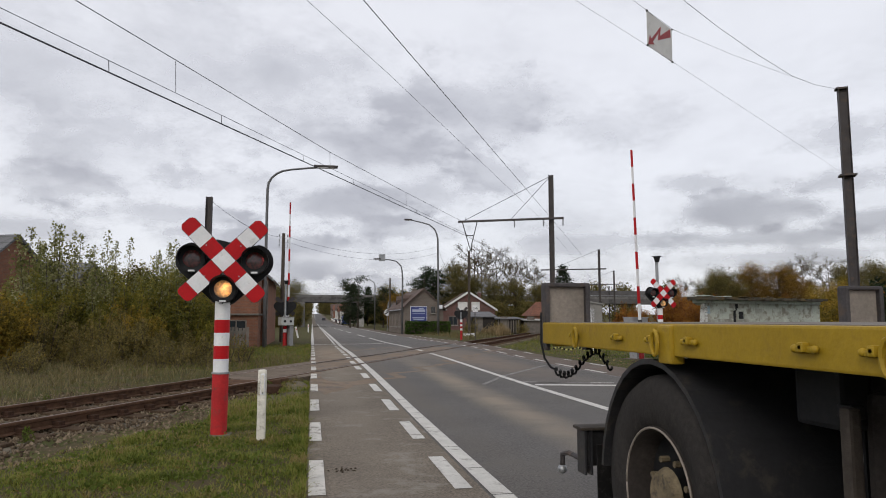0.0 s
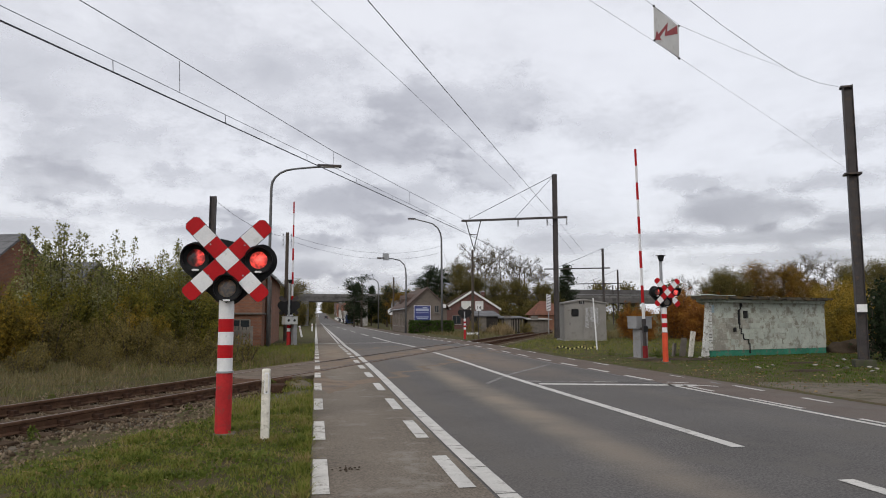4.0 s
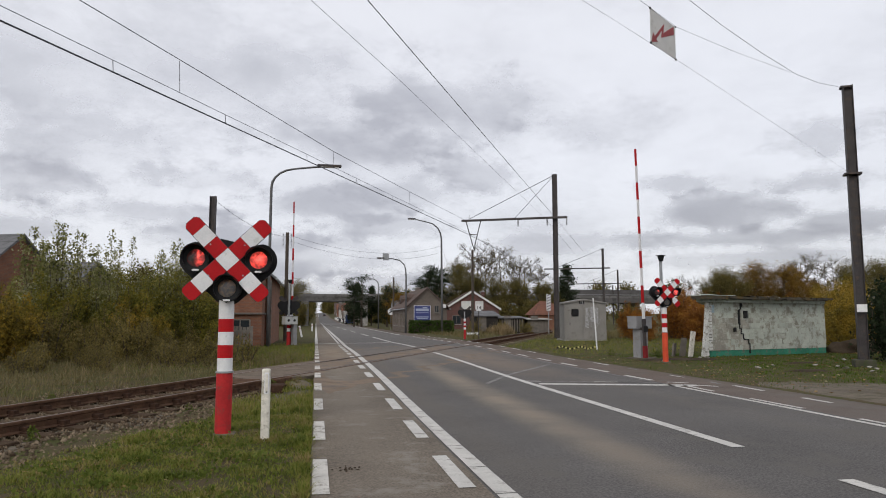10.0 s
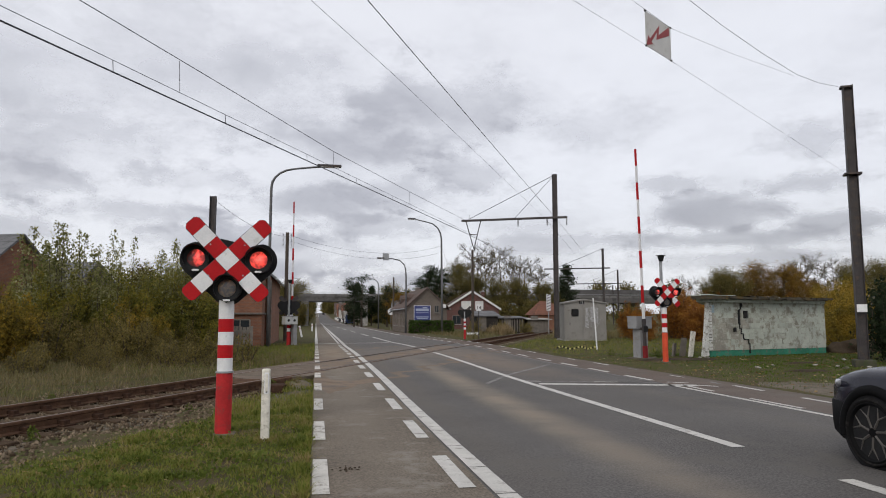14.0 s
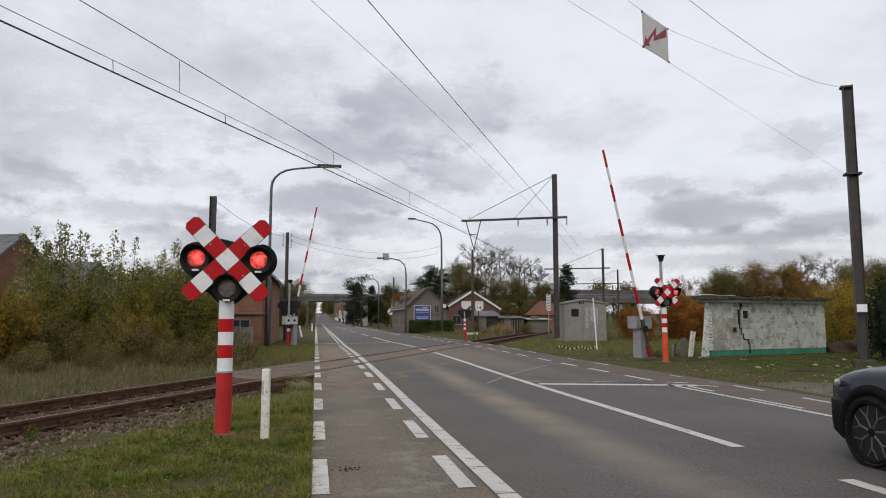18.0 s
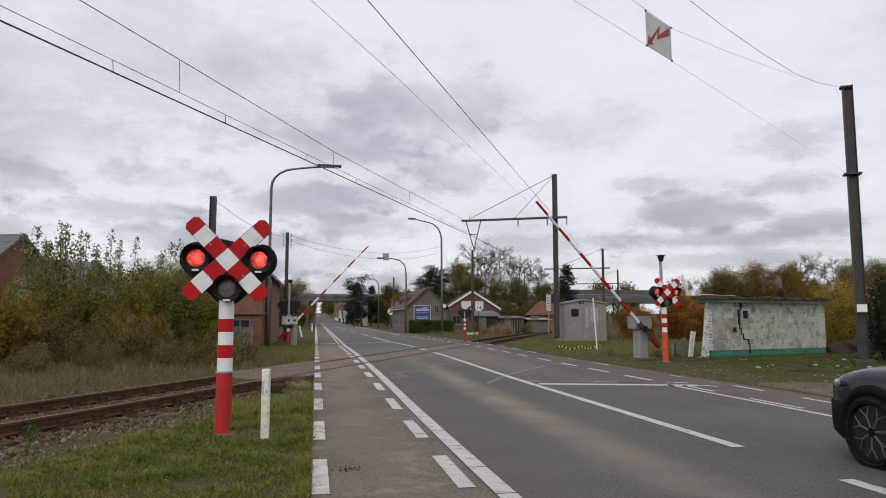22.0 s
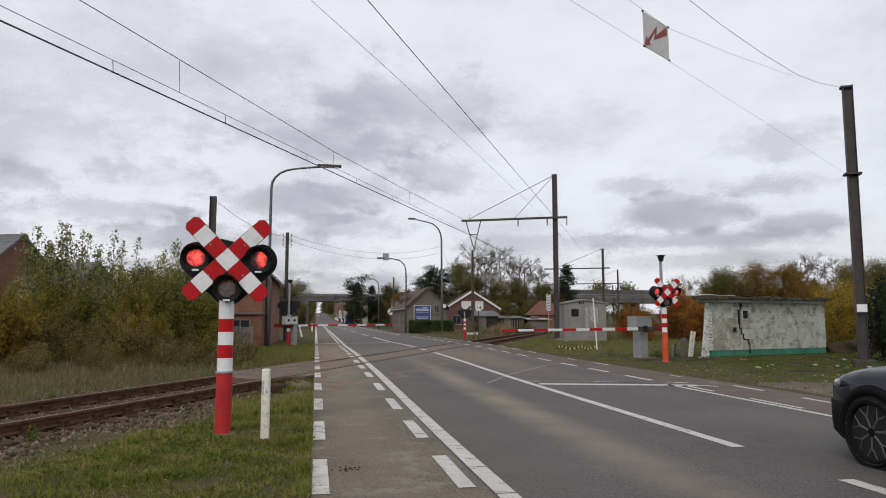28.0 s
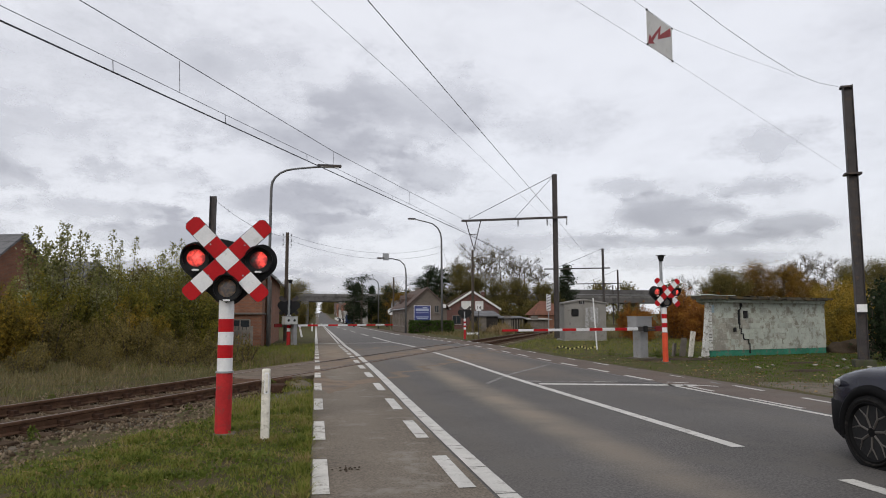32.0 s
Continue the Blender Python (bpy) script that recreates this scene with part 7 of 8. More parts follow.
# undergrowth behind the houses
u1 = shrub("bush", "dark brown-green undergrowth behind the houses", 5.0, 6.0, 40, 220, 0.16, F_BROWN, 10, group="undergrowth behind the houses")
place(u1, [(14.5, 103, 0, 0.9), (18.5, 104, 60, 1.0), (23.5, 104, 120, 0.95), (28, 103, 180, 1.0), (32.5, 102, 240, 1.0), (37, 101, 300, 0.95), (34, 90, 20, 0.6), (38.5, 92, 90, 0.7), (13, 95, 150, 0.5), (-8, 95, 0, 0.8), (-6, 130, 0, 0.8), (46, 96, 0, 0.8)])
F_BROAD = leaf_mat("broad_green_leaves", [(0.06, 0.08, 0.014), (0.10, 0.13, 0.024), (0.15, 0.18, 0.038)], scale=5.0)
dw = shrub("dead_weed", "dead brown weed stalks in the rough grass", 0.75, 0.7, 14, 60, 0.028, F_MIX, 14, "weed", "dead weeds in the rough grass", low=0.2, tall=0.3)
place(dw, [(-7.5, 19.6, 0, 1.0), (-6.1, 20.6, 70, 0.8), (-4.6, 22.0, 140, 1.0), (-3.6, 22.6, 200, 1.1), (-8.9, 20.2, 260, 1.1), (-3.0, 21.2, 310, 0.7), (-9.8, 18.6, 30, 0.9), (-5.3, 19.0, 100, 0.6), (-10.8, 20.0, 170, 1.1), (-4.0, 23.4, 220, 1.0), (-2.8, 24.0, 280, 0.8), (-0.38, 14.9, 40, 0.45), (-0.3, 15.5, 140, 0.4), (-0.5, 14.2, 240, 0.4), (-6.8, 22.4, 340, 1.0), (-8.2, 22.8, 10, 1.1), (-11.8, 22.0, 60, 1.2), (-2.6, 22.2, 20, 1.5), (-3.3, 23.0, 120, 1.6), (-2.2, 22.8, 200, 1.4), (-4.2, 21.3, 60, 1.3), (-9.4, 17.8, 150, 1.5), (-10.2, 19.2, 250, 1.6), (-11.0, 18.0, 10, 1.5), (-8.4, 18.4, 300, 1.2)] + [(-12.5 + 0.33 * k + 0.5 * math.sin(k * 4.1), 17.6 + 0.2 * k + 1.7 * math.sin(k * 2.7), 53 * k, 0.85 + 0.4 * math.sin(k * 1.9)) for k in range(30)])
wd = shrub("weed", "small green weed growing by the rails", 0.26, 0.12, 7, 40, 0.018, F_BROAD, 13, "weed", "weeds by the rails")
place(wd, [(-3.35, 9.25, 0, 1.0), (-2.0, 11.9, 60, 0.6), (-4.6, 13.5, 200, 0.8), (-0.9, 15.3, 240, 1.0), (-0.5, 14.6, 10, 0.9), (-0.35, 15.3, 80, 0.8), (-6.2, 15.0, 80, 1.0), (11.0, 24.6, 0, 1.3), (12.4, 23.6, 60, 1.4)])


# fallen leaves and litter on the verges
def litter(name, n, region, size, material, label, seed, keep):
    rng = np.random.default_rng(seed)
    x, y = rng.uniform(region[0], region[1], n), rng.uniform(region[2], region[3], n)
    ok = np.array([keep(a, b) for a, b in zip(x, y)])
    x, y = x[ok], y[ok]
    z = np.array([rough_ground(a, b) for a, b in zip(x, y)]) + 0.035
    v, f = leaf_array(np.stack([x, y, z], 1), size, rng, 1.3)
    v[:, 2] = np.repeat(z, 4) + (v[:, 2] - np.repeat(z, 4)) * 0.35
    return tagged(raw(name, v, f, material), label, "fallen leaves", "", "stuff")


F_FALLEN = leaf_mat("fallen_leaves", [(0.10, 0.05, 0.02), (0.22, 0.12, 0.04), (0.34, 0.24, 0.10), (0.45, 0.38, 0.24)])
litter("fallen_leaves", 700, (9.3, 23, 11, 24), 0.07, F_FALLEN, "yellow and brown fallen leaves on the grass", 51, lambda x, y: from_track(x, y) > 2.6)
litter("fallen_leaves", 260, (-5, -0.1, 4, 9.5), 0.035, F_FALLEN, "yellow and brown fallen leaves on the verge", 52, lambda x, y: from_track(x, y) > 2.6)
M_MUD = mat("bare_dark_soil", (0.055, 0.042, 0.03), 0.97, spec=0.05, var=0.3, scale=2, bump=0.6)
patch("soil_patch", 12.2, 21.9, 2.3, 0.55, M_MUD, "dark bare soil round the barrier and signal", 23, 0.05)
patch("soil_patch", 13.0, 16.6, 0.75, 0.28, M_MUD, "dark bare soil in the grass", 21, 0.045)
patch("soil_patch", 15.2, 19.6, 0.6, 0.25, M_MUD, "dark bare soil in the grass", 22, 0.045)


# scraps of rubbish on the grass by the derelict hut
M_SCRAP = mat("dirty_paper", (0.33, 0.31, 0.27), 0.8, var=0.3, scale=9, bump=0.3)
rnd = random.Random(77)
for sx_, sy_, s_ in ((14.3, 17.9, 0.13), (14.6, 17.4, 0.10), (14.2, 16.6, 0.14), (14.8, 16.2, 0.09), (13.0, 18.0, 0.08), (12.2, 17.6, 0.12), (12.0, 17.2, 0.09), (13.2, 22.2, 0.12), (13.4, 22.0, 0.10), (12.9, 22.3, 0.14), (13.6, 22.5, 0.10), (14.1, 15.6, 0.1), (17.3, 20.3, 0.12), (15.3, 17.0, 0.11)):
    bm = B()
    q = [bm.verts.new((s_ * rnd.uniform(0.35, 0.9) * math.cos(a_), s_ * rnd.uniform(0.35, 0.9) * math.sin(a_), rnd.uniform(0.0, 0.05))) for a_ in [2 * math.pi * i_ / 7 for i_ in range(7)]]
    top = bm.verts.new((0, 0, 0.05))
    low_ = bm.verts.new((0, 0, -0.01))
    for i_ in range(7):
        bm.faces.new((q[i_], q[(i_ + 1) % 7], top))
        bm.faces.new((q[(i_ + 1) % 7], q[i_], low_))
    single("scrap", bm, M_SCRAP, "crumpled pale scrap of rubbish on the grass", "rubbish", pose(sx_, sy_, rough_ground(sx_, sy_) + 0.05, 0, 0, rnd.uniform(0, 180)), "scraps of rubbish")


# broad-leaved weeds low in the verge
rng = np.random.default_rng(61)
pos = []
for k in range(620):
    cx_, cy_ = rng.uniform(-4.5, -0.08), rng.uniform(3.6, 10.5)
    if near_verge(cx_, cy_) < 0.5 or noise.noise(Vector((cx_ * 1.1, cy_ * 1.1, 8))) < -0.12:
        continue
    m_ = int(rng.integers(5, 14))
    pp = np.stack([cx_ + rng.normal(0, 0.05, m_), cy_ + rng.normal(0, 0.05, m_), np.full(m_, rough_ground(cx_, cy_)) + rng.uniform(0.02, 0.07, m_)], 1)
    pos.append(pp)
v, f = leaf_array(np.concatenate(pos), 0.032, rng, 1.5)
tagged(raw("weeds", v, f, F_BROAD), "broad-leaved green weeds low in the verge grass", "weeds", "", "stuff")

# crumbs of earth carried onto the cycle path
rng = np.random.default_rng(62)
bm = B()
for k in range(22):
    a_, b_ = rng.normal(0.32, 0.07), rng.normal(6.62, 0.05)
    bmesh.ops.create_icosphere(bm, subdivisions=1, radius=float(rng.uniform(0.004, 0.013)), matrix=Matrix.Translation((a_, b_, road_z(a_, b_) + 0.008)) @ Matrix.Diagonal((1.2, 1.0, 0.6, 1)))
single("earth_crumbs", bm, M_MUD, "dark crumbs of earth on the cycle path", "earth", None, "", "stuff")

# low mound of earth at the end of the derelict hut
bm = B()
bmesh.ops.create_uvsphere(bm, u_segments=28, v_segments=16, radius=1.0, matrix=Matrix.Diagonal((1.2, 0.8, 0.50, 1)))
for v_ in bm.verts:
    v_.co *= 1 + 0.45 * noise.noise(v_.co * 2.6) + 0.22 * noise.noise(v_.co * 7)
single("earth_mound", bm, M_MUD, "low mound of dark earth beside the derelict hut", "earth mound", pose(22.3, 25.6, 0.02, 0, 0, 15), "", "", True)
litter("fallen_leaves", 420, (21.0, 23.6, 24.6, 26.6), 0.09, F_FALLEN, "brown leaves fallen over the earth mound", 53, lambda x, y: True)

# ---- lorry with a flat bed ----
M_YELLOW = mat("dirty_yellow_paint", (0.315, 0.205, 0.012), 0.55, var=0.15, scale=2, bump=0.1, dirt=(0.25, 0.16, 0.02), dirt_amount=0.25)
M_TYRE = mat("tyre_rubber", (0.011, 0.0105, 0.0105), 0.9, spec=0.12, var=0.3, scale=6, bump=0.3, dirt=(0.03, 0.028, 0.026), dirt_amount=0.3)
M_TRUCKTYRE = mat("dusty_lorry_tyre", (0.030, 0.0275, 0.026), 0.92, spec=0.12, var=0.2, scale=4, bump=0.2, dirt=(0.04, 0.036, 0.033), dirt_amount=0.3)
M_UNDER = mat("dirty_black_underside", (0.032, 0.027, 0.024), 0.85, spec=0.15, var=0.35, scale=3, bump=0.2, dirt=(0.026, 0.022, 0.019), dirt_amount=0.3)
M_GUARD = mat("black_mudguard_plastic", (0.022, 0.022, 0.024), 0.45, spec=0.35, var=0.2, scale=3, bump=0.1, dirt=(0.045, 0.04, 0.036), dirt_amount=0.25)
M_DIRTYSTEEL = mat("dirty_brown_steel", (0.058, 0.048, 0.04), 0.75, 0.2, var=0.3, scale=4, bump=0.2)
M_HUBDUST = mat("ochre_dusty_hub", (0.15, 0.118, 0.072), 0.85, var=0.3, scale=9, bump=0.3, dirt=(0.06, 0.05, 0.04), dirt_amount=0.3)
M_RAMP = mat("dull_ramp_steel", (0.26, 0.225, 0.19), 0.7, 0.2, var=0.2, scale=3, bump=0.2)
M_DECK = mat("worn_deck_boards", (0.16, 0.14, 0.12), 0.9, var=0.3, scale=3, bump=0.3)


M_CLAD = mat("black_car_plastic", (0.005, 0.005, 0.0055), 0.7, var=0.2, bump=0.08, spec=0.1)


def wheel(parent, x, y, r, w, rim_r, spokes, tyre_m, rim_m, name="wheel", out=-1):
    """A tyre with rounded shoulders and a rim, its axle along x; out is the side that faces outward."""
    deep = 0.3 if spokes else 0.08
    wh = part(name, rod(B(), (-w * deep, 0, 0), (w * deep, 0, 0), rim_r * 0.97, seg=32), M_BLACK, parent, at=pose(x, y, r))
    prof = [(-w / 2 + 0.02, rim_r), (-w / 2, rim_r + 0.02), (-w / 2 - 0.008, (r + rim_r) / 2), (-w / 2 + 0.012, r - 0.03), (-w / 2 + 0.05, r - 0.004), (0, r), (w / 2 - 0.05, r - 0.004), (w / 2 - 0.012, r - 0.03), (w / 2 + 0.008, (r + rim_r) / 2), (w / 2, rim_r + 0.02), (w / 2 - 0.02, rim_r)]
    bm = B()
    n = 48
    rings = [[bm.verts.new((px, pr * math.cos(2 * math.pi * k / n), pr * math.sin(2 * math.pi * k / n))) for px, pr in prof] for k in range(n)]
    for k in range(n):
        a, b = rings[k], rings[(k + 1) % n]
        for i in range(len(prof) - 1):
            bm.faces.new((a[i], a[i + 1], b[i + 1], b[i]))
    part("tyre", bm, tyre_m, wh, "", True)
    bm = B()
    n = 40
    ring = [(out * (w / 2 - 0.01), rim_r + 0.012), (out * (w / 2 + 0.004), rim_r), (out * (w / 2 - 0.004), rim_r - (0.008 if spokes else 0.012)), (out * (w / 2 - (0.05 if spokes else 0.13)), rim_r - 0.03)]
    rr = [[bm.verts.new((px, pr * math.cos(2 * math.pi * k / n), pr * math.sin(2 * math.pi * k / n))) for px, pr in ring] for k in range(n)]
    for k in range(n):
        for i in range(3):
            bm.faces.new((rr[k][i], rr[k][i + 1], rr[(k + 1) % n][i + 1], rr[(k + 1) % n][i]))
    part("rim", bm, M_CLAD if spokes else M_UNDER, wh, "", True)
    if not spokes:
        lip = [(out * (w / 2 + 0.003), rim_r * math.cos(2 * math.pi * k / 40), rim_r * math.sin(2 * math.pi * k / 40)) for k in range(41)]
        part("rim_lip", tube(B(), lip, 0.0055, 6), M_RAMP, wh, "thin pale rim edge", True)
        for k in range(8):
            a = 2 * math.pi * (k + 0.5) / 8
            part("wheel_nut", rod(B(), (out * (w / 2 - 0.10), 0.17 * math.cos(a), 0.17 * math.sin(a)), (out * (w / 2 - 0.055), 0.17 * math.cos(a), 0.17 * math.sin(a)), 0.016, seg=6), M_HUBDUST, wh)
    xx = out * (w / 2 - 0.03)
    for k in range(spokes):
        a = 2 * math.pi * k / spokes + 0.30
        c, s_ = math.cos(a), math.sin(a)
        for side in (-1, 1):
            a2 = a + side * 0.27
            bm = tube(B(), [(xx, 0.03 * c, 0.03 * s_), (xx + out * 0.005, rim_r * 0.55 * math.cos(a + side * 0.02), rim_r * 0.55 * math.sin(a + side * 0.02)), (xx - out * 0.005, (rim_r - 0.008) * math.cos(a2), (rim_r - 0.008) * math.sin(a2))], [0.012, 0.0085, 0.006], 6)
            part("spoke", bm, rim_m, wh)
    part("hub", rod(B(), (xx - out * 0.03, 0, 0), (xx + out * 0.012, 0, 0), rim_r * (0.20 if spokes else 0.42), rim_r * (0.15 if spokes else 0.34), 20), M_CLAD if spokes else M_HUBDUST, wh)
    return wh


# its origin is the rear corner of the bed; the bed runs towards -y
truck = thing("flatbed_lorry", "flatbed lorry with a yellow side beam and dark wheels", "lorry", pose(1.60, 4.62, 0))
LEN, WID = 8.2, 2.72
part("deck", box(B(), (WID / 2, -LEN / 2, 1.36), (WID - 0.06, LEN, 0.05)), M_DECK, truck, "worn plank deck")
part("side_beam", box(B(), (0.02, -LEN / 2, 1.310), (0.07, LEN, 0.145), bevel=0.01), M_YELLOW, truck, "yellow steel side beam")
part("side_beam", box(B(), (WID - 0.02, -LEN / 2, 1.30), (0.07, LEN, 0.165), bevel=0.01), M_YELLOW, truck, "yellow steel side beam")
part("rear_beam", box(B(), (WID / 2, -0.04, 1.30), (WID - 0.1, 0.07, 0.165), bevel=0.01), M_YELLOW, truck)
part("beam_box", box(B(), (0.005, -1.72, 1.29), (0.07, 0.12, 0.175), bevel=0.012), M_YELLOW, truck)
for k, yy in enumerate((-0.62, -1.22, -1.60, -1.93, -2.63, -2.92)):
    ring_k = k in (0, 2, 5)
    lug = part("lashing_lug", box(B(), (-0.022, yy, 1.305), (0.03, 0.085, 0.022), bevel=0.007), M_YELLOW, truck, "yellow lashing lug")
    part("lug_block", box(B(), (-0.035, yy, 1.312), (0.03, 0.03, 0.034), bevel=0.008), M_YELLOW, lug)
    for q in (-1, 1):
        bm = B()
        bmesh.ops.create_uvsphere(bm, u_segments=10, v_segments=8, radius=0.0135, matrix=Matrix.Translation((-0.030, yy + q * 0.048, 1.306)))
        part("lug_end", bm, M_YELLOW, lug, "", True)
    part("lug_pin", rod(B(), (-0.05, yy, 1.312), (-0.028, yy, 1.312), 0.007, seg=8), M_DIRTYSTEEL, lug)
    if ring_k:
        bm = tube(B(), [(-0.05, yy - 0.07 + 0.03 * math.cos(a), 1.295 + 0.055 * math.sin(a)) for a in [2 * math.pi * q / 12 for q in range(13)]], 0.010, 6)
        part("lashing_ring", bm, M_YELLOW, lug, "yellow lashing ring")
for rx in (0.16, WID - 0.16):
    rp = part("ramp", box(B(), (rx, 0.02, 1.50), (0.30, 0.05, 0.27), bevel=0.01), M_RAMP, truck, "folded loading ramp of dull steel")
    for q in (-1, 1):
        part("ramp_rail", box(B(), (rx + q * 0.15, 0.0, 1.42), (0.035, 0.09, 0.46), bevel=0.008), M_DARKSTEEL, rp)
    part("ramp_rail", box(B(), (rx, 0.0, 1.645), (0.33, 0.08, 0.03), bevel=0.008), M_DARKSTEEL, rp)
# added black box, no known part: closes the bright gap under the bed
part("dark_filler", box(B(), (0.95, -2.9, 0.58), (0.8, 1.4, 1.0), bevel=0.03), M_BLACK, truck)
part("chassis", box(B(), (WID / 2, -LEN / 2 - 0.4, 1.0), (0.9, LEN - 0.8, 0.3)), M_UNDER, truck)
part("cross_member", box(B(), (WID / 2, -2.9, 1.05), (2.2, 0.25, 0.25)), M_UNDER, truck)
# tank enlarged to keep the space under the bed dark
part("side_tank", box(B(), (0.62, -3.9, 0.62), (0.5, 3.0, 1.05), bevel=0.05), M_UNDER, truck)
# flap kept black and set inward to darken the space behind the wheel
part("mud_flap", box(B(), (0.95, -2.26, 0.62), (0.9, 0.014, 0.9)), M_BLACK, truck, "hanging rubber mud flap")
part("bracket", box(B(), (0.34, -2.30, 1.12), (0.14, 0.24, 0.24), bevel=0.02), M_BLACK, truck)
part("leg_bar", box(B(), (0.22, -2.52, 0.70), (0.05, 0.05, 0.80), bevel=0.012), M_DIRTYSTEEL, truck, "dirty steel support leg")
part("leg_collar", box(B(), (0.26, -2.48, 1.08), (0.06, 0.08, 0.05), bevel=0.012), M_BLACK, truck)
for wy in (-1.52, -6.6):
    for wx, o in ((0.17, -1), (WID - 0.17, 1)):
        wheel(truck, wx, wy, 0.57, 0.30, 0.315, 0, M_TRUCKTYRE, M_DIRTYSTEEL, out=o)
        wheel(truck, wx + (0.34 if o < 0 else -0.34), wy, 0.57, 0.28, 0.315, 0, M_TYRE, M_DIRTYSTEEL, out=o)
        bm = B()
        pr = None
        for k in range(17):
            a = radians(8 + 168 * k / 16)
            c, s_ = math.cos(a), math.sin(a)
            w0, w1 = wx - 0.17 if o < 0 else wx - 0.5, wx + 0.5 if o < 0 else wx + 0.17
            ring = [bm.verts.new((w0, wy + 0.60 * c, 0.50 + 0.715 * s_)), bm.verts.new((w1, wy + 0.60 * c, 0.50 + 0.715 * s_)), bm.verts.new((w1, wy + 0.575 * c, 0.50 + 0.69 * s_)), bm.verts.new((w0, wy + 0.575 * c, 0.50 + 0.69 * s_))]
            if pr:
                for q in range(4):
                    bm.faces.new((pr[q], pr[(q + 1) % 4], ring[(q + 1) % 4], ring[q]))
            pr = ring
        part("mudguard", bm, M_GUARD, truck, "black curved mudguard")
part("under_run_bar", box(B(), (WID / 2, -0.50, 0.58), (2.0, 0.12, 0.14), bevel=0.01), M_BLACK, truck)
tl = part("light_box", box(B(), (0.30, -0.42, 0.60), (0.40, 0.10, 0.22), bevel=0.02), M_BLACK, truck, "black tail lamp box")
part("tail_lamp", box(B(), (0.18, -0.36, 0.60), (0.10, 0.03, 0.14), bevel=0.01), M_REDPOST, tl)
part("box_lid", box(B(), (0.29, -0.42, 0.722), (0.46, 0.15, 0.02), bevel=0.006), M_DIRTYSTEEL, tl)
for bx in (0.09, 0.13):
    part("box_rib", box(B(), (bx, -0.42, 0.58), (0.014, 0.13, 0.28), bevel=0.004), M_GUARD, tl)
part("mud_flap", box(B(), (0.38, -0.62, 0.40), (0.55, 0.012, 0.5)), M_TYRE, truck, "hanging rubber mud flap")
part("tow_hook", tube(B(), [(0.14, -0.42, 0.50), (0.10, -0.16, 0.52), (0.08, -0.10, 0.50), (0.08, -0.09, 0.42)], 0.018, 8), M_DARKSTEEL, truck)
bm = B()
bmesh.ops.create_uvsphere(bm, u_segments=14, v_segments=10, radius=0.032, matrix=Matrix.Translation((0.08, -0.09, 0.40)))
part("tow_ball", bm, M_GALV, truck, "shiny steel tow ball", True)
coil = [(-0.05, -0.08, 1.45), (-0.06, -0.10, 1.25), (-0.04, -0.11, 1.14), (0.0, -0.12, 1.08)]
for k in range(96):
    u = k / 95
    cx = 0.03 + 0.39 * u
    cz = 1.06 - 0.03 * math.sin(math.pi * u / 0.35) if u < 0.35 else 1.06 + 0.13 * math.sin(math.pi * 0.5 * (u - 0.35) / 0.4) if u < 0.75 else 1.19 - 0.14 * ((u - 0.75) / 0.25) ** 1.3
    coil.append((cx + 0.020 * math.cos(k * 0.95), -0.12 - 0.05 * u + 0.02 * math.cos(k * 0.95), cz + 0.021 * math.sin(k * 0.95)))
part("coiled_cable", tube(B(), coil, 0.008, 5), M_BLACK, truck, "black coiled hanging cable")

# ---- dark car ----
M_CAR = mat("dark_blue_grey_car_paint", (0.015, 0.0155, 0.026), 0.22, 0.0, var=0.08, scale=1, bump=0, coat=0.18, spec=0.22)
M_ALLOY = mat("dull_alloy", (0.125, 0.115, 0.105), 0.45, 0.5, var=0.1, bump=0)
M_LAMPGLASS = mat("headlamp_glass", (0.55, 0.57, 0.6), 0.08, 0.2, var=0.3, scale=12, bump=0.1, coat=1.0)
# origin on the road under the front axle; the car faces +y
car = thing("car", "dark blue-grey hatchback with black wheel-arch trim waiting on the road", "car", pose(6.1, 5.8, 0))
st_y = [(0.80, 0.45, 0.32, 0.57, 0.625), (0.79, 0.58, 0.26, 0.62, 0.675), (0.74, 0.70, 0.22, 0.69, 0.75), (0.62, 0.80, 0.19, 0.775, 0.835), (0.42, 0.87, 0.18, 0.84, 0.905), (0.15, 0.90, 0.18, 0.885, 0.96), (-0.3, 0.91, 0.18, 0.90, 1.02), (-0.75, 0.91, 0.18, 0.92, 1.06)]
bm = B()
rows = []
full = st_y + [(-1.9, 0.91, 0.18, 0.94, 1.08), (-3.0, 0.90, 0.20, 0.96, 1.08), (-3.35, 0.84, 0.26, 0.92, 1.02)]
for y, hw, zb, zs, zt in full:
    half = [(0, zb), (hw * 0.86, zb), (hw * 0.97, zb + 0.08), (hw, (zb + zs) / 2), (hw * 0.99, zs - 0.06), (hw * 0.95, zs), (hw * 0.80, zs + (zt - zs) * 0.62), (hw * 0.45, zt - 0.012), (0, zt)]
    pts = half + [(-x, z) for x, z in half[-2:0:-1]]
    rows.append([bm.verts.new((x, y, z)) for x, z in pts])
for a, b in zip(rows, rows[1:]):
    for i in range(len(a)):
        bm.faces.new((a[i], a[(i + 1) % len(a)], b[(i + 1) % len(b)], b[i]))
bm.faces.new(rows[0])
bm.faces.new(rows[-1][::-1])
bmesh.ops.recalc_face_normals(bm, faces=bm.faces)
body = part("body", bm, M_CAR, car, "glossy dark blue-grey bodywork", True)
cabin = B()
rows = []
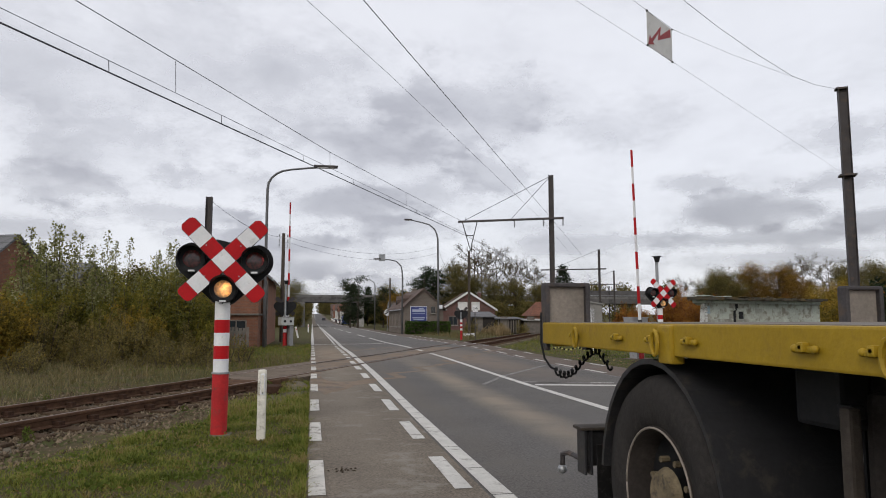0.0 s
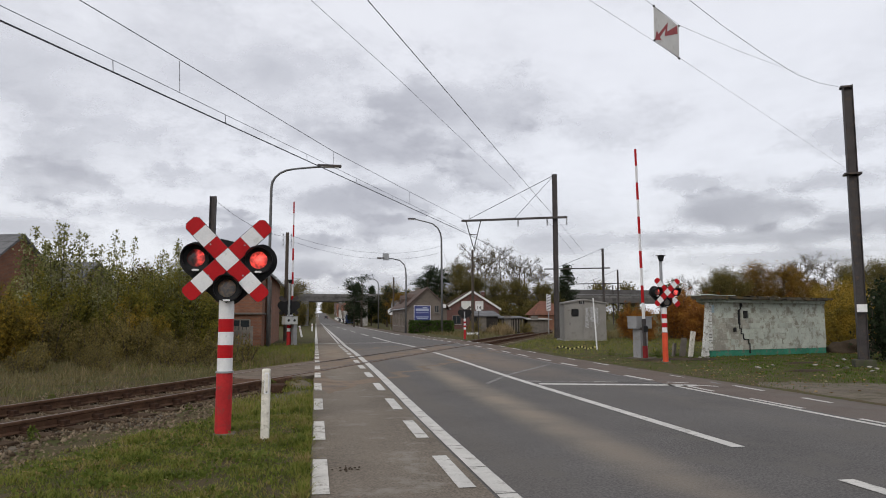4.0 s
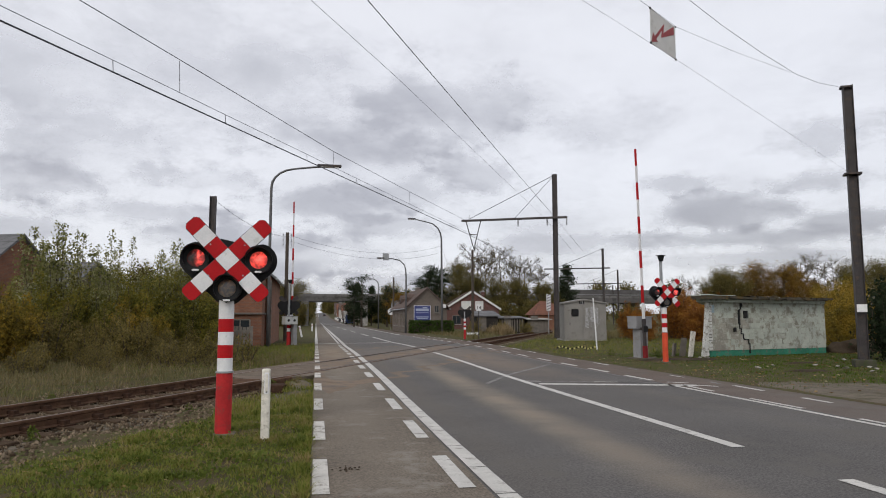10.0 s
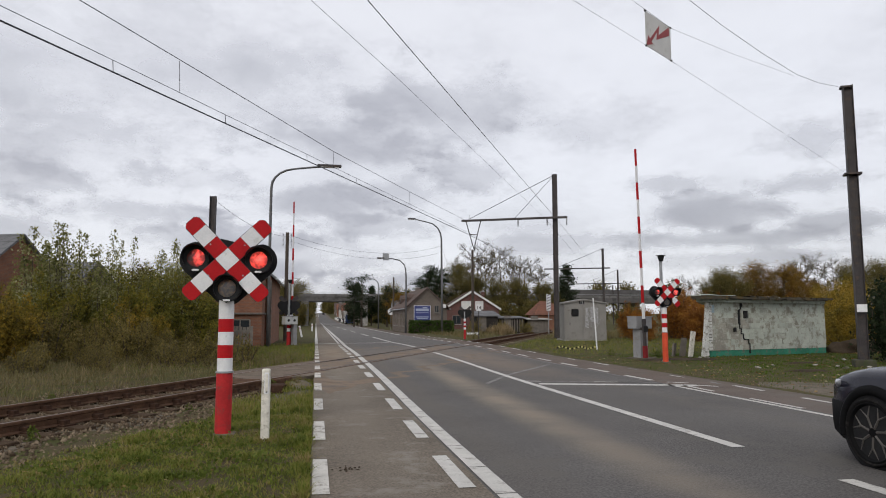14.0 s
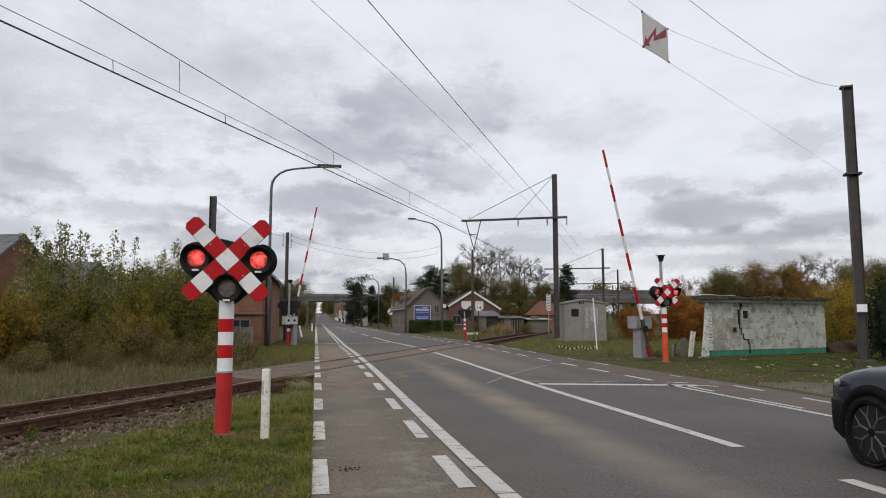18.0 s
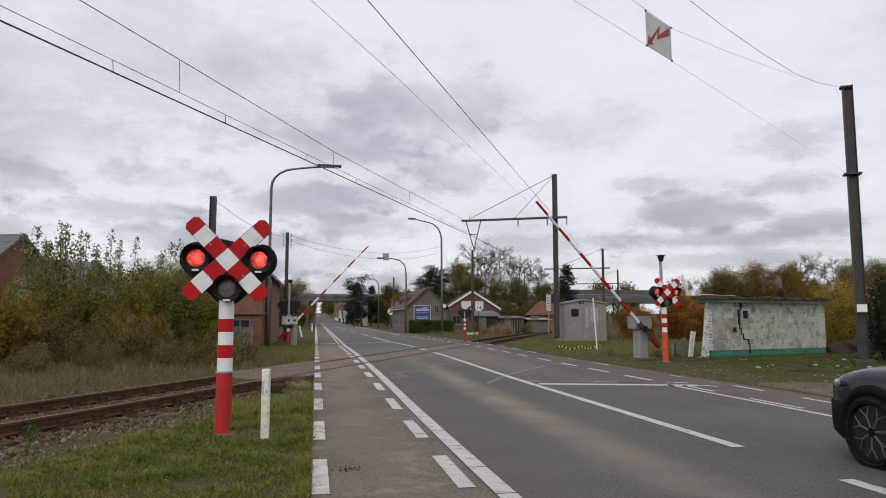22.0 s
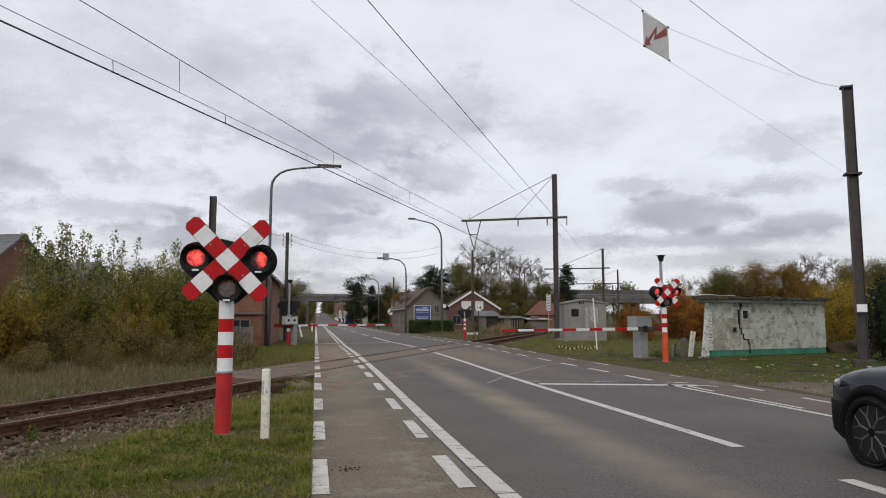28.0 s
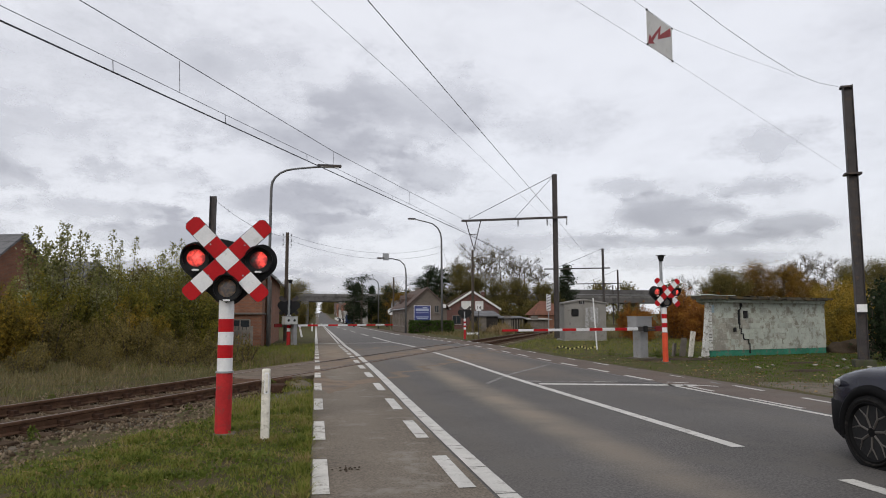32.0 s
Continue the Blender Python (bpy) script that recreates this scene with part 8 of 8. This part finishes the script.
for y, hw, zt in ((-0.70, 0.74, 1.03), (-1.25, 0.68, 1.36), (-1.6, 0.66, 1.45), (-2.5, 0.66, 1.46), (-3.05, 0.66, 1.34), (-3.35, 0.70, 1.0)):
    half = [(0, 0.95), (0.80, 0.98), (hw + 0.04 + 0.06 * (1.5 - zt), (zt + 0.98) / 2), (hw, zt - 0.06), (hw * 0.8, zt), (0, zt + 0.02)]
    pts = half + [(-x, z) for x, z in half[-2:0:-1]]
    rows.append([cabin.verts.new((x, y, z)) for x, z in pts])
for a, b in zip(rows, rows[1:]):
    for i in range(len(a)):
        cabin.faces.new((a[i], a[(i + 1) % len(a)], b[(i + 1) % len(b)], b[i]))
cabin.faces.new(rows[0])
cabin.faces.new(rows[-1][::-1])
part("cabin_glass", cabin, M_GLASS, car, "dark cabin windows", True)
part("roof_skin", box(B(), (0, -2.05, 1.475), (1.1, 1.1, 0.03), bevel=0.012), M_CAR, car)
bm = B()
rows = []
for y, hw, zb, zs, zt in st_y[:6]:
    g = 0.012
    half = [(0, zb - g), (hw * 0.88, zb - g), (hw * 0.98 + g, zb + 0.08), (hw + g, (zb + 0.56) / 2), (hw + g, 0.56), (hw * 0.95, 0.60), (0, 0.60)]
    pts = half + [(-x, z) for x, z in half[-2:0:-1]]
    rows.append([bm.verts.new((x, y + g, z)) for x, z in pts])
for a, b in zip(rows, rows[1:]):
    for i in range(len(a)):
        bm.faces.new((a[i], a[(i + 1) % len(a)], b[(i + 1) % len(b)], b[i]))
bm.faces.new(rows[0])
bm.faces.new(rows[-1][::-1])
part("bumper", bm, M_CLAD, car, "black plastic bumper trim", True)
part("sill", box(B(), (0, -1.28, 0.20), (1.84, 1.7, 0.14), bevel=0.03), M_CLAD, car, "black plastic sill trim")
for sx in (-1, 1):
    bm = B()
    bmesh.ops.create_uvsphere(bm, u_segments=16, v_segments=10, radius=1.0, matrix=Matrix.Translation((sx * 0.725, 0.585, 0.722)) @ Matrix.Rotation(radians(sx * 50), 4, "Z") @ Matrix.Rotation(radians(-12), 4, "X") @ Matrix.Diagonal((0.042, 0.27, 0.05, 1)))
    part("headlamp", bm, M_LAMPGLASS, car, "clear slanting headlamp", True)
    part("wing_mirror", box(B(), (sx * 1.0, -0.85, 1.02), (0.2, 0.12, 0.14), bevel=0.03), M_CAR, car)
    for wy in (0.0, -2.62):
        bm = B()
        pr = None
        n = 28
        for k in range(n + 1):
            a = radians(-12 + 204 * k / n)
            c, s_ = math.cos(a), math.sin(a)
            ring = [bm.verts.new((sx * 0.80, wy + 0.345 * c, 0.335 + 0.345 * s_)), bm.verts.new((sx * 0.925, wy + 0.345 * c, 0.335 + 0.345 * s_)), bm.verts.new((sx * 0.93, wy + 0.40 * c, 0.335 + 0.40 * s_)), bm.verts.new((sx * 0.90, wy + 0.44 * c, 0.335 + 0.44 * s_)), bm.verts.new((sx * 0.80, wy + 0.44 * c, 0.335 + 0.44 * s_))]
            if pr:
                for q in range(5):
                    bm.faces.new((pr[q], pr[(q + 1) % 5], ring[(q + 1) % 5], ring[q]))
            pr = ring
        part("wheel_arch", bm, M_CLAD, car, "black plastic wheel-arch trim", True)
        # solid black drum paints in the shade of an uncut wheel arch
        part("well_shade_drum", rod(B(), (sx * 0.60, wy, 0.335), (sx * 0.912, wy, 0.335), 0.37, seg=36), M_BLACK, car)
        wheel(car, sx * 0.835, wy, 0.335, 0.215, 0.270, 7, M_TYRE, M_ALLOY, out=sx)


# ---- what moves ----
def motions():
    z = 1.06
    # barrier arms: raised, then lowered
    fall = [(0, 88.2), (16.3, 88.2), (16.6, 87.0), (17, 82), (18, 73), (19, 64), (20, 55.5), (21, 47), (22, 39), (23, 31), (24, 23), (25, 15), (25.5, 11), (26.3, 5), (27.0, 1.0), (27.5, 0.0), (32, 0.0)]
    walk(arm_a, [(t, pose(0, 0, z, 0, -a, 0)) for t, a in fall])
    fall = [(0, 90.2), (16.4, 90.2), (17, 86.5), (18, 78), (19, 69), (20, 60.5), (21, 52), (22, 43.5), (23, 35), (24, 26.5), (25, 18), (25.5, 14), (26.3, 7.5), (27.1, 1.5), (27.6, 0.0), (32, 0.0)]
    walk(arm_b, [(t, pose(0, 0, z, 0, -a, 0)) for t, a in fall])
    # lamps: the glowing face of each bulb plate turns to its lens while the lamp shows
    away = 176.0
    for bulbs in (bulbs_a, bulbs_b, bulbs_c, bulbs_d):
        for k, bulb in enumerate(bulbs):
            rows = [(0.0, 30.0 if k == 2 else away)]
            if k == 2:
                rows += [(0.1, 50.0), (0.2, 100.0), (0.35, away)]
            else:
                first = 1.12 if k == 0 else 1.55
                n = 0
                while True:
                    up = (0.972 if k == 0 else 1.43) + 0.994 * n
                    dn = up + (0.555 if k == 0 else 0.65)
                    if up > 31.9:
                        break
                    up = max(up, first)
                    rows += [(up, away), (up + 0.05, 100.0), (up + 0.10, 66.0), (up + 0.15, 0.0), (dn, 0.0), (dn + 0.07, 76.0), (dn + 0.15, 98.0), (dn + 0.26, away)]
                    n += 1
            rows = [r for i, r in enumerate(rows) if i == 0 or r[0] > rows[i - 1][0]]
            rows = [r for r in rows if r[0] < 31.97]
            rows.append((32.0, 0.0 if k == 0 else 80.0 if k == 1 else away))
            spot = bulb.matrix_basis.translation.copy()
            walk(bulb, [(t, Matrix.Translation(spot) @ pose(0, 0, 0, 0, 0, a)) for t, a in rows])
    # the warning flag and its wires swing sideways, a little up and down, and tilt
    base = Matrix.Translation((5.568, 10.091, 6.37)) @ pose(0, 0, 0, 0, 0, 37.0)
    gusts = (
        (0, 0.009, -0.020, 0.0), (0.5, -0.008, 0.000, 0.0), (1, 0.033, 0.010, 0.0), (1.5, -0.067, -0.020, -1.8), (2, 0.013, 0.000, 0.0), (2.5, 0.009, 0.000, 0.9), (3, 0.028, 0.000, 0.9), (3.5, 0.066, 0.029, 0.9),
        (5.5, 0.028, 0.000, 0.9), (6, 0.009, 0.000, 0.9), (6.5, -0.019, 0.000, -0.9), (7, 0.009, 0.010, -0.9), (7.5, 0.000, 0.000, 0.0), (8, 0.000, 0.000, 0.0), (8.5, 0.000, 0.000, 0.0), (9, 0.000, 0.000, 0.0),
        (9.5, 0.009, 0.000, -0.9), (10, 0.000, 0.000, 0.0), (10.5, 0.009, 0.010, -0.9), (11, 0.009, 0.000, -0.9), (11.5, -0.028, 0.000, -1.8), (12, -0.019, -0.020, -0.9), (12.5, 0.000, 0.010, 0.0), (13, -0.028, 0.000, -1.8),
        (13.5, 0.009, 0.000, 0.9), (14, -0.084, -0.029, -1.8), (14.5, -0.131, -0.029, -1.8), (16.5, -0.084, -0.029, -1.8), (17, -0.028, -0.020, 0.0), (17.5, -0.047, -0.020, -0.9), (18, -0.131, -0.049, -1.8), (18.5, -0.075, -0.029, -1.8),
        (19, -0.103, -0.029, -1.8), (19.5, -0.122, -0.029, -2.8), (20, -0.056, -0.020, -1.8), (20.5, -0.019, 0.000, -0.9), (21, -0.028, 0.000, 0.0), (21.5, -0.056, -0.020, 0.0), (22, -0.075, -0.029, -1.8), (22.5, -0.103, -0.029, -1.8),
        (23, -0.047, -0.020, -1.8), (23.5, -0.150, -0.059, -1.8), (24, -0.103, -0.029, -1.8), (24.5, -0.019, 0.000, -0.9), (25, -0.206, -0.059, -3.7), (25.5, -0.047, -0.020, -0.9), (27.5, -0.150, -0.049, -1.8), (28, -0.122, -0.029, -2.8),
        (28.5, -0.056, -0.020, 0.0), (29, -0.056, -0.020, 0.0), (29.5, -0.047, -0.020, -0.9), (30, -0.028, 0.000, -1.8), (30.5, -0.047, -0.020, -0.9), (31, 0.000, 0.000, 0.0), (31.5, -0.047, -0.020, -0.9), (32, -0.056, -0.029, 0.0))
    walk(flag, [(t, Matrix.Translation((dx * 0.983, dx * -0.181, dz)) @ base @ pose(0, 0, 0, 0, a + 1.0, 0)) for t, dx, dz, a in gusts])
    for w in (flag_top_wire, flag_low_wire):
        walk(w, [(t, pose(dx * 0.983, dx * -0.181, dz)) for t, dx, dz, a in gusts])
    # clouds drift towards the left of the road
    walk(clouds, [(0, pose(0, 0, 0, 0, 0, -2.0)), (32, pose(0, 0, 0, 0, 0, 3.6))])
    # the saplings sway in the wind
    rnd = random.Random(5)
    for ob, x, y, rz in saplings:
        ph = rnd.uniform(0, 6)
        rows = []
        for k in range(41):
            t = 0.8 * k
            a = 1.6 * math.sin(t * 1.9 + ph) * (0.6 + 0.4 * math.sin(t * 0.37 + ph)) - 1.2
            rows.append((t, pose(x, y, rough_ground(x, y), 0.6 * math.sin(t * 1.3 + ph), a, 0) @ pose(0, 0, 0, 0, 0, rz)))
        walk(ob, rows)
    # the lorry drives off along the near lane, the car rolls up and stops
    walk(truck, [(0, pose(1.60, 4.62, 0)), (1, pose(1.60, 4.62 - 14.2, 0)), (2, pose(1.60, 4.62 - 28.4, 0)), (4, pose(1.60, 4.62 - 56.8, 0)), (32, pose(1.60, 4.62 - 454.4, 0))])
    walk(leaving, [(t, pose(5.6, y, rise(y) + 0.01)) for t, y in ((0, 345.0), (4, 392.0), (8, 445.0), (16, 560.0), (32, 800.0))])
    walk(car, [(0, pose(6.1, -110, 0)), (10, pose(6.1, -26, 0)), (12.2, pose(6.1, -3.5, 0)), (13.0, pose(6.1, 3.5, 0)), (13.3, pose(6.1, 5.05, 0)), (13.7, pose(6.1, 5.65, 0)), (13.9, pose(6.1, 5.74, 0)), (14.1, pose(6.1, 5.78, 0)), (32, pose(6.1, 5.78, 0))])


motions()
